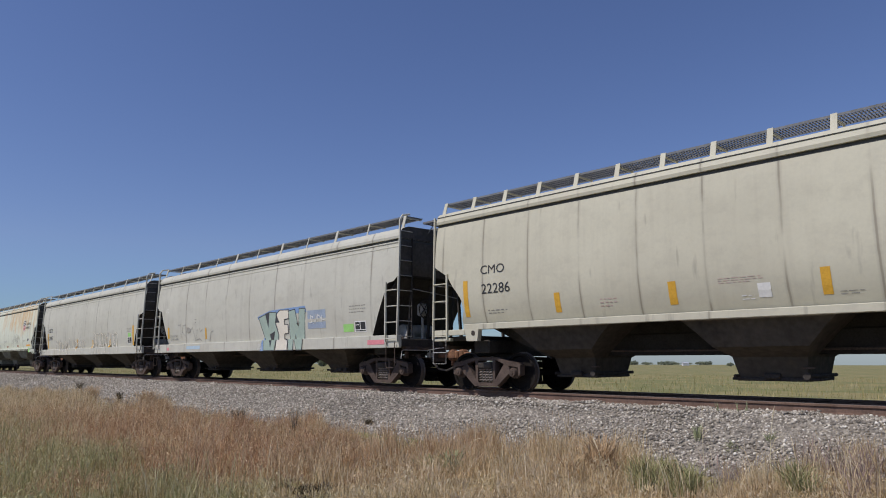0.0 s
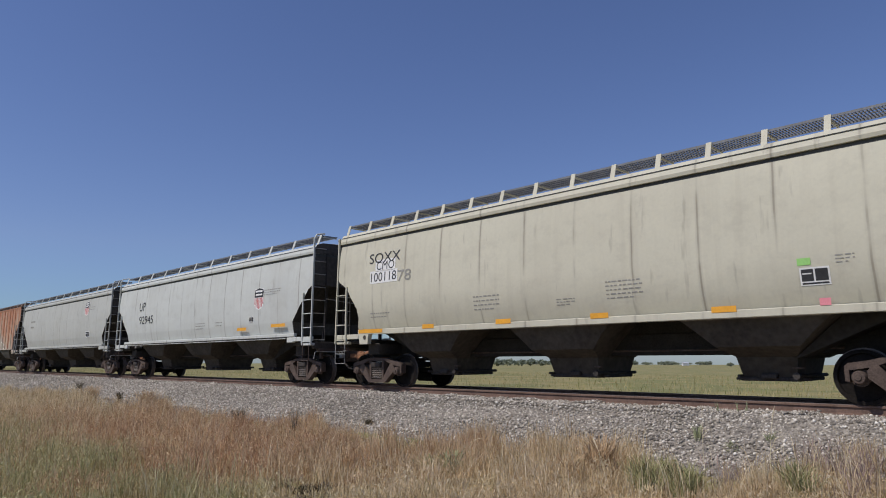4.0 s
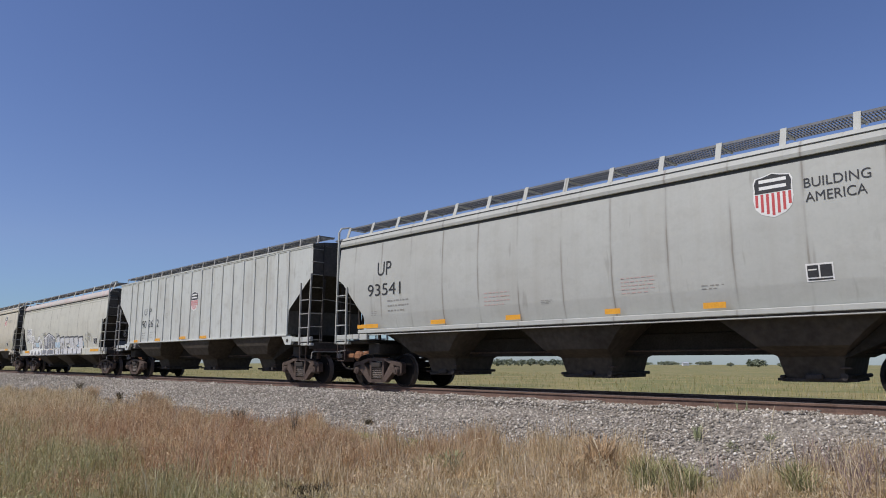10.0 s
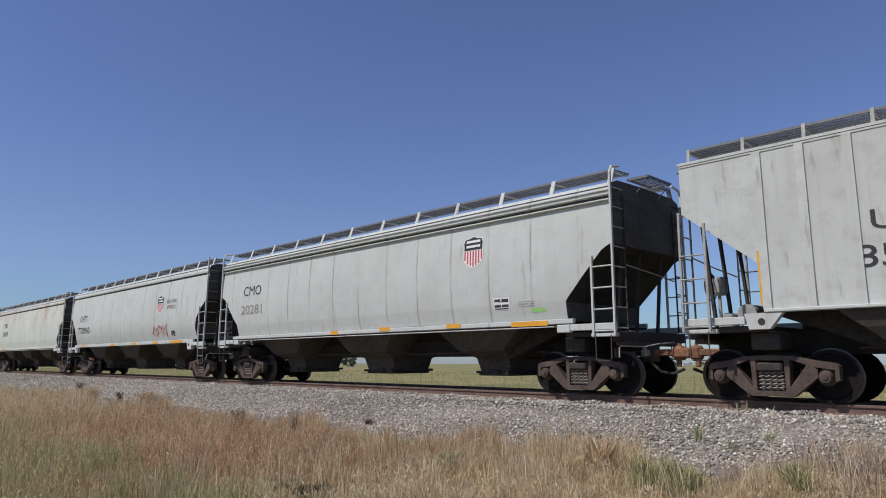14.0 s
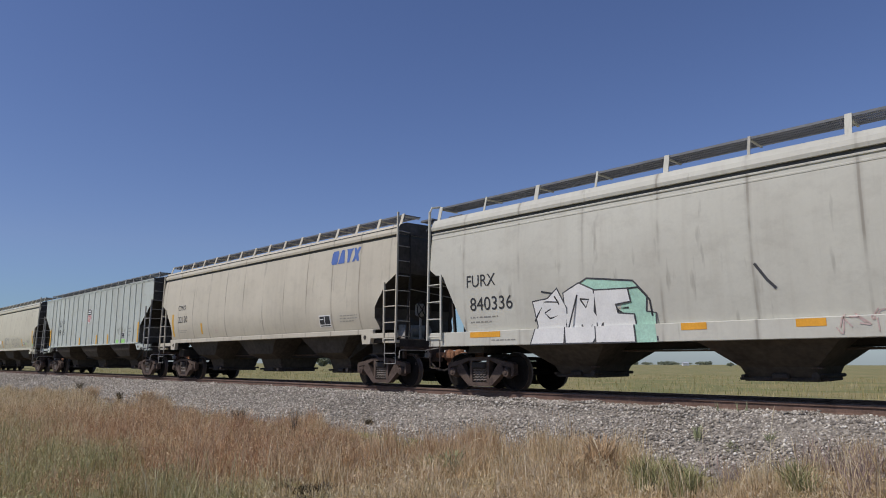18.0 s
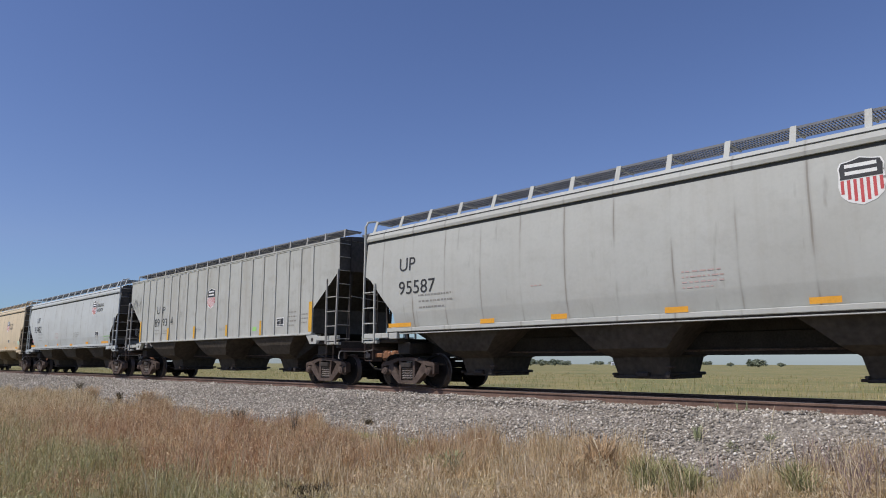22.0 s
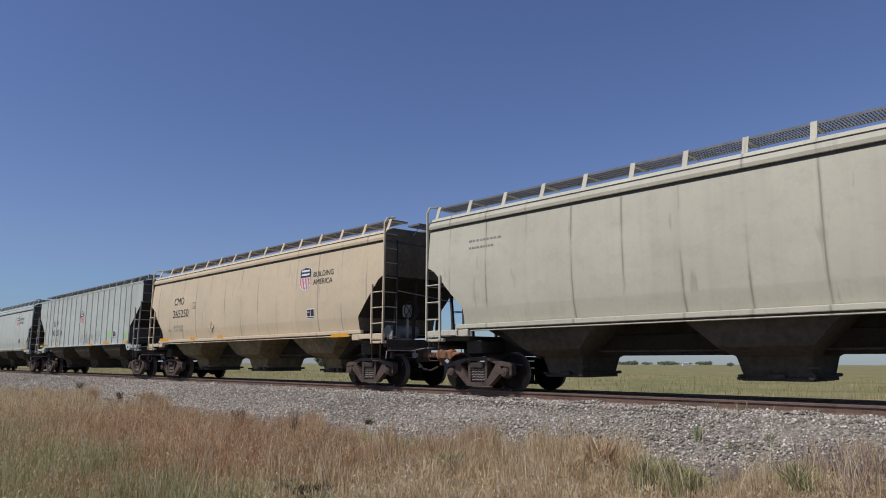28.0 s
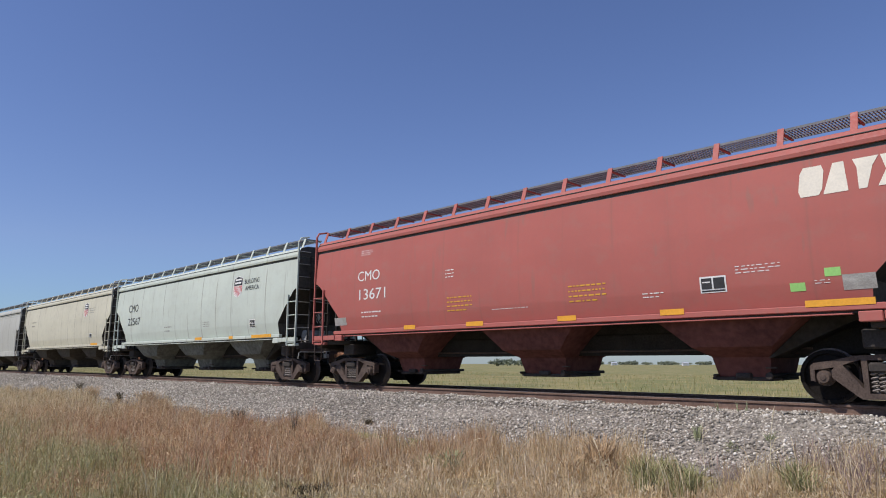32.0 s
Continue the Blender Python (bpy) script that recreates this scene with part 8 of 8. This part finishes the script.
patch(28, "yellow_band", -7.10, 1.61, 0.13, 0.96, "yellow", "post")
patch(28, "yellow_band", -4.02, 1.65, 0.17, 0.49, "yellow", "post")
patch(28, "yellow_band", -1.45, 1.65, 0.16, 0.48, "yellow", "post")
patch(28, "yellow_band", 1.33, 1.68, 0.14, 0.41, "yellow", "post")
small_print(28, 3, -2.86, 2.58, 0.23, 0.25, "ink_soft")
small_print(28, 2, -5.45, 1.87, 0.48, 0.29, "ink_soft")
small_print(28, 2, -4.58, 1.88, 0.44, 0.22, "ink_soft")
small_print(28, 3, -1.27, 1.91, 0.47, 0.17, "ink_soft")
small_print(28, 3, 0.73, 1.86, 0.45, 0.15, "ink_soft")
stencil_box(28, 4.93, 1.89, 0.47, 0.30)
patch(28, "yellow_band", 6.93, 1.66, 0.19, 0.96, "yellow", "post")
patch(28, "yellow_band", 3.86, 1.63, 0.12, 0.51, "yellow", "post")
small_print(28, 4, 5.67, 1.84, 0.49, 0.58, "ink_soft")
patch(28, "green_tag", 3.31, 1.79, 0.27, 0.15, "green", "side")
small_print(28, 3, 6.46, 1.91, 0.36, 0.40, "ink_soft")
scribble(28, -8.42, 2.93, 1.26, 0.86, "ink_soft", 9)
word(29, "UP", -6.31, 3.16, 0.60, 0.34, "ink")
word(29, "93482", -6.72, 2.53, 1.48, 0.40, "ink")
word(29, "CAPACITY 5188 CU FT", -5.92, 2.37, 1.16, 0.09, "ink_soft")
word(29, "LD LMT 223300", -5.93, 2.17, 0.93, 0.09, "ink_soft")
word(29, "LT WT   62700", -5.90, 1.99, 0.89, 0.09, "ink_soft")
patch(29, "red_tag", -7.18, 1.95, 0.19, 0.13, "pink", "side")
patch(29, "reflector", -7.19, 1.65, 0.97, 0.11, "orange", "sill")
patch(29, "reflector", -4.09, 1.63, 0.40, 0.11, "orange", "sill")
patch(29, "reflector", -1.58, 1.65, 0.30, 0.11, "orange", "sill")
small_print(29, 5, -2.29, 2.03, 0.73, 0.40, "pale_red")
shield(29, 4.19, 3.15, 0.67, 0.81, "ink")
word(29, "BUILDING", 4.93, 3.58, 0.97, 0.17, "ink")
word(29, "AMERICA", 4.97, 3.33, 0.91, 0.17, "ink")
stencil_box(29, 4.91, 2.02, 0.48, 0.27)
small_print(29, 3, 1.28, 2.04, 0.93, 0.33, "ink_soft")
patch(29, "reflector", 6.09, 1.64, 1.02, 0.11, "orange", "sill")
patch(29, "reflector", 0.88, 1.61, 0.46, 0.11, "orange", "sill")
patch(29, "reflector", 3.63, 1.65, 0.42, 0.11, "orange", "sill")
small_print(29, 2, 6.16, 1.79, 0.94, 0.29, "green")
shield(30, 3.61, 2.82, 0.67, 0.81, "blue")
word(30, "BUILDING", 4.38, 3.23, 0.92, 0.17, "ink")
word(30, "AMERICA", 4.41, 2.98, 0.91, 0.17, "ink")
word(30, "CMO", -5.95, 3.05, 0.98, 0.31, "ink")
word(30, "265260", -5.99, 2.53, 1.52, 0.29, "ink")
stencil_box(30, 4.13, 2.03, 0.40, 0.23)
small_print(30, 2, 5.70, 1.98, 0.33, 0.21, "ink_soft")
spray(30, [[(-7.15, 2.03), (-6.9, 2.10), (-6.67, 2.07), (-6.74, 1.86), (-6.9, 1.80), (-7.1, 1.80)]], "lilac_spray", 0.006, "spray_patch")
patch(30, "red_tag", -5.80, 1.66, 0.15, 0.12, "red", "side")
patch(30, "name_plate", -6.40, 1.99, 0.22, 0.10, "maroon_spray", "side")
patch(30, "reflector", 6.57, 1.60, 0.57, 0.11, "orange", "sill")
patch(30, "reflector", 3.54, 1.65, 0.44, 0.11, "orange", "sill")
patch(30, "reflector", 1.11, 1.62, 0.37, 0.11, "orange", "sill")
patch(30, "reflector", -1.67, 1.60, 0.44, 0.11, "orange", "sill")
patch(30, "green_tag", 6.77, 1.86, 0.46, 0.26, "pale_mint", "side")
patch(30, "reflector", -7.15, 1.60, 0.95, 0.11, "orange", "sill")
word(30, "LD LMT 223300", -5.83, 2.14, 0.84, 0.09, "ink_soft")
word(30, "LT WT   62700", -5.81, 2.01, 0.81, 0.08, "ink_soft")
small_print(30, 2, -6.40, 1.99, 0.25, 0.12, "ink_soft")
shield(31, 3.93, 3.09, 0.67, 0.81, "blue")
word(31, "BUILDING", 4.80, 3.51, 0.98, 0.17, "ink")
word(31, "AMERICA", 4.83, 3.26, 0.92, 0.17, "ink")
word(31, "CMO", -6.45, 3.06, 1.13, 0.34, "ink")
word(31, "22722", -6.52, 2.48, 1.58, 0.31, "ink")
stencil_box(31, 5.19, 1.96, 0.42, 0.28)
patch(31, "reflector", 5.45, 1.55, 1.42, 0.11, "dull_yellow", "sill")
patch(31, "reflector", 3.62, 1.56, 0.48, 0.11, "dull_yellow", "sill")
patch(31, "reflector", 1.11, 1.54, 0.40, 0.11, "dull_yellow", "sill")
patch(31, "reflector", -1.40, 1.55, 0.34, 0.11, "dull_yellow", "sill")
patch(31, "reflector", -4.01, 1.53, 0.34, 0.11, "dull_yellow", "sill")
small_print(31, 4, -2.18, 1.94, 0.75, 0.40, "ink_soft")
small_print(31, 4, 1.50, 2.06, 0.71, 0.29, "ink_soft")
patch(31, "green_tag", 6.57, 1.76, 0.33, 0.13, "green", "side")
small_print(31, 3, 5.79, 2.25, 0.68, 0.14, "ink_soft")
word(31, "LT WT   60900", -6.32, 2.06, 0.89, 0.09, "ink_soft")
word(31, "LD LMT 225100", -6.33, 1.92, 0.89, 0.08, "ink_soft")
small_print(31, 4, -2.25, 2.01, 0.86, 0.34, "ink_soft")
small_print(31, 2, -5.01, 1.95, 0.22, 0.15, "ink_soft")
word(32, "CMO", -6.99, 2.83, 1.27, 0.38, "ink")
word(32, "21998", -6.98, 2.24, 1.51, 0.37, "ink")
shield(32, 3.79, 2.90, 0.67, 0.81, "ink")
word(32, "BUILDING", 4.71, 3.26, 0.97, 0.17, "ink")
word(32, "AMERICA", 4.71, 3.01, 0.93, 0.17, "ink")
stencil_box(32, 5.23, 1.80, 0.48, 0.29)
patch(32, "reflector", 3.51, 1.48, 0.47, 0.11, "orange", "sill")
patch(32, "reflector", 5.81, 1.47, 0.89, 0.11, "orange", "sill")
patch(32, "reflector", 1.06, 1.46, 0.47, 0.11, "orange", "sill")
patch(32, "reflector", -1.38, 1.49, 0.40, 0.11, "orange", "sill")
patch(32, "reflector", -3.93, 1.46, 0.48, 0.11, "orange", "sill")
patch(32, "reflector", -6.61, 1.41, 0.80, 0.11, "orange", "sill")
patch(32, "green_tag", 7.06, 1.84, 0.19, 0.13, "green", "side")
patch(32, "red_tag", 6.07, 1.76, 0.17, 0.10, "pink", "side")
small_print(32, 3, 6.18, 2.12, 0.81, 0.22, "ink_soft")
patch(32, "green_tag", 5.42, 2.15, 0.20, 0.09, "green", "side")
block_logo(33, 4.55, 3.57, 1.68, 0.59, "blue")
stencil_box(33, 4.30, 1.77, 0.44, 0.25)
small_print(33, 2, 0.54, 1.76, 0.87, 0.22, "ink_soft")
block_logo(34, 4.46, 3.67, 2.00, 0.46, "slate")
stencil_box(34, 4.30, 1.78, 0.51, 0.31)
small_print(34, 2, -6.76, 3.42, 1.04, 0.35, "ink_soft")
word(35, "CMO", -5.79, 3.08, 0.94, 0.31, "ink")
word(35, "265250", -5.87, 2.55, 1.50, 0.32, "ink")
word(35, "LD LMT 223300", -5.80, 2.12, 0.89, 0.11, "ink_soft")
word(35, "LT WT   62700", -5.78, 1.97, 0.86, 0.12, "ink_soft")
box_mark(35, -4.00, 2.84, 0.27)
patch(35, "reflector", -7.10, 1.60, 0.89, 0.11, "orange", "sill")
patch(35, "reflector", -4.05, 1.59, 0.43, 0.11, "orange", "sill")
patch(35, "reflector", -1.66, 1.60, 0.41, 0.11, "orange", "sill")
diamond_mark(35, -2.30, 2.12, 0.24)
small_print(35, 2, -6.36, 1.96, 0.28, 0.12, "ink_soft")
shield(35, 3.91, 2.96, 0.67, 0.81, "blue")
word(35, "BUILDING", 4.70, 3.39, 1.09, 0.17, "ink")
word(35, "AMERICA", 4.70, 3.14, 1.05, 0.17, "ink")
stencil_box(35, 4.36, 2.07, 0.43, 0.32)
patch(35, "reflector", 5.75, 1.44, 0.91, 0.11, "orange", "sill")
word(36, "U", -5.33, 2.82, 0.33, 0.32, "ink")
word(36, "P", -4.71, 2.81, 0.23, 0.32, "ink")
word(36, "90", -5.52, 2.25, 0.51, 0.35, "ink")
word(36, "23", -4.70, 2.26, 0.49, 0.33, "ink")
word(36, "4", -3.94, 2.24, 0.28, 0.32, "ink")
shield(36, -0.48, 2.74, 0.67, 0.81, "ink")
stencil_box(36, 4.91, 1.88, 0.37, 0.38)
patch(36, "green_tag", 6.46, 1.84, 0.29, 0.29, "green", "side")
patch(36, "green_tag", 4.13, 1.94, 0.58, 0.30, "green", "side")
patch(36, "reflector", 6.55, 1.62, 0.54, 0.11, "orange", "sill")
patch(36, "reflector", 3.71, 1.61, 0.93, 0.11, "orange", "sill")
patch(36, "reflector", 1.48, 1.55, 0.63, 0.11, "orange", "sill")
patch(36, "reflector", -7.81, 1.61, 0.63, 0.11, "orange", "sill")
patch(36, "reflector", -6.91, 1.74, 0.42, 0.11, "orange", "sill")
patch(36, "reflector", -4.63, 1.61, 0.55, 0.11, "orange", "sill")
small_print(36, 3, -5.46, 1.87, 0.40, 0.26, "ink_soft")
small_print(36, 3, -4.67, 1.86, 0.44, 0.26, "ink_soft")
small_print(36, 3, -8.41, 4.08, 0.70, 0.09, "ink_soft")
small_print(36, 2, -6.89, 1.95, 0.28, 0.16, "ink_soft")
scribble(36, -0.02, 1.67, 3.04, 0.68, "ink_soft", 14)
word(37, "UP", -6.45, 3.04, 0.82, 0.41, "ink")
word(37, "93484", -6.88, 2.50, 1.64, 0.33, "ink")
shield(37, 4.19, 3.10, 0.67, 0.81, "ink")
word(37, "BUILDING", 5.02, 3.54, 1.00, 0.17, "ink")
word(37, "AMERICA", 5.04, 3.29, 0.94, 0.17, "ink")
stencil_box(37, 4.93, 1.94, 0.50, 0.33)
patch(37, "reflector", 6.18, 1.56, 0.90, 0.11, "orange", "sill")
patch(37, "reflector", 3.60, 1.56, 0.48, 0.11, "orange", "sill")
patch(37, "reflector", 1.00, 1.57, 0.54, 0.11, "orange", "sill")
patch(37, "reflector", -1.59, 1.54, 0.48, 0.11, "orange", "sill")
patch(37, "reflector", -7.30, 1.57, 0.89, 0.11, "orange", "sill")
patch(37, "green_tag", 6.71, 1.87, 0.24, 0.13, "green", "side")
patch(37, "red_tag", 6.97, 1.91, 0.15, 0.12, "pink", "side")
small_print(37, 3, -1.90, 1.95, 0.72, 0.28, "ink_soft")
small_print(37, 3, 1.77, 2.13, 0.33, 0.18, "ink_soft")
patch(37, "red_tag", -7.08, 1.97, 0.15, 0.11, "pink", "side")
patch(37, "reflector", -7.07, 1.66, 0.36, 0.11, "orange", "sill")
word(38, "UP", -5.37, 3.47, 0.69, 0.32, "ink")
word(38, "99108", -5.74, 2.86, 1.58, 0.41, "ink")
shield(38, 3.53, 3.16, 0.67, 0.81, "blue")
word(38, "BUILDING", 4.43, 3.57, 0.95, 0.17, "ink")
word(38, "AMERICA", 4.43, 3.32, 0.92, 0.17, "ink")
patch(38, "yellow_band", 6.54, 1.83, 0.31, 0.21, "yellow", "side")
patch(38, "yellow_band", 3.97, 1.81, 0.30, 0.12, "yellow", "side")
patch(38, "yellow_band", 0.99, 1.81, 0.29, 0.12, "yellow", "side")
patch(38, "yellow_band", -1.29, 1.80, 0.31, 0.13, "yellow", "side")
patch(38, "yellow_band", -4.29, 1.82, 0.31, 0.15, "yellow", "side")
patch(38, "yellow_band", -6.85, 1.76, 0.32, 0.27, "yellow", "side")
patch(38, "red_tag", 5.55, 1.57, 0.14, 0.10, "pink", "sill")
patch(38, "green_tag", 6.18, 1.79, 0.19, 0.10, "green", "side")
patch(38, "white_card", -0.20, 1.97, 0.29, 0.14, "white", "side")
small_print(38, 3, 4.73, 1.90, 0.86, 0.22, "ink_soft")
small_print(38, 2, -6.12, 1.83, 0.94, 0.15, "ink_soft")
word(39, "CMO", -6.04, 3.04, 1.00, 0.29, "white")
word(39, "13671", -5.97, 2.49, 1.19, 0.31, "white")
block_logo(39, 6.08, 3.45, 1.57, 0.51, "cream_mark")
stencil_box(39, 4.27, 1.96, 0.49, 0.30)
patch(39, "green_tag", 5.82, 1.88, 0.24, 0.14, "green", "side")
patch(39, "green_tag", 6.37, 2.09, 0.24, 0.14, "green", "side")
small_print(39, 4, -2.36, 1.94, 0.86, 0.43, "yellow")
small_print(39, 4, 1.35, 1.94, 0.93, 0.43, "yellow")
small_print(39, 2, 3.09, 1.93, 0.45, 0.14, "white")
small_print(39, 3, 4.94, 2.25, 0.76, 0.17, "white")
small_print(39, 3, -5.95, 3.79, 0.51, 0.18, "white")
small_print(39, 3, -2.39, 2.81, 0.30, 0.26, "white")
small_print(39, 1, -0.87, 1.92, 1.38, 0.05, "white")
small_print(39, 2, -5.90, 1.94, 0.88, 0.25, "white")
small_print(39, 2, 6.21, 1.97, 0.23, 0.09, "white")
patch(39, "grey_card", 6.62, 1.85, 0.47, 0.25, "iron", "side")
patch(39, "reflector", -3.97, 1.57, 0.45, 0.11, "orange", "sill")
patch(39, "reflector", -1.66, 1.57, 0.56, 0.11, "orange", "sill")
patch(39, "reflector", 1.07, 1.58, 0.48, 0.11, "orange", "sill")
patch(39, "reflector", 3.47, 1.59, 0.48, 0.11, "orange", "sill")
patch(39, "reflector", 6.05, 1.60, 1.01, 0.11, "orange", "sill")
patch(39, "grey_card", -7.24, 1.79, 0.58, 0.23, "iron", "side")
word(40, "CMO", -6.55, 3.04, 1.15, 0.35, "ink")
word(40, "22567", -6.57, 2.42, 1.50, 0.34, "ink")
shield(40, 3.85, 3.06, 0.67, 0.81, "ink")
word(40, "BUILDING", 4.68, 3.53, 1.03, 0.17, "ink")
word(40, "AMERICA", 4.74, 3.28, 0.98, 0.17, "ink")
stencil_box(40, 5.11, 1.92, 0.40, 0.29)
small_print(40, 2, -2.31, 1.94, 0.71, 0.34, "ink_soft")
small_print(40, 3, 1.40, 2.05, 0.59, 0.25, "ink_soft")
patch(40, "reflector", 5.37, 1.54, 1.35, 0.11, "orange", "sill")
patch(40, "reflector", 3.69, 1.54, 0.31, 0.11, "orange", "sill")
patch(40, "reflector", 0.84, 1.56, 0.61, 0.11, "orange", "sill")
shield(41, 3.96, 3.11, 0.67, 0.81, "ink")
small_print(41, 3, 4.74, 3.28, 1.02, 0.35, "ink_soft")
stencil_box(41, 5.08, 1.99, 0.37, 0.23)
small_print(41, 2, -6.45, 2.87, 0.96, 0.49, "ink_soft")
patch(41, "reflector", 5.50, 1.58, 1.07, 0.11, "orange", "sill")


def motions():
    """The whole train rolls past to +x, and its wheels turn."""
    for car, (kind, off, paint) in zip(train, CARS):
        walk(car, [(t, pose(off + train_at(t), RAIL_Y, 0)) for t in (0.0, 8.0, 16.0, 24.0, 32.0)])
        # the wheels turn while their car is in view
        steps = [k / FPS for k in range(0, int(32 * FPS) + 1) if -62 < off + train_at(k / FPS) < 12]
        if len(steps) < 2:
            continue
        times = ([0.0] if steps[0] > 0.01 else []) + steps + ([32.0] if steps[-1] < 31.99 else [])
        for w in car.children_recursive:
            if w.name.startswith("wheelset"):
                k = w.location.x
                walk(w, [(t, pose(k, 0, 0.457, 0, math.degrees((train_at(min(max(t, steps[0]), steps[-1])) - train_at(steps[0])) / 0.457), 0)) for t in times])


motions()
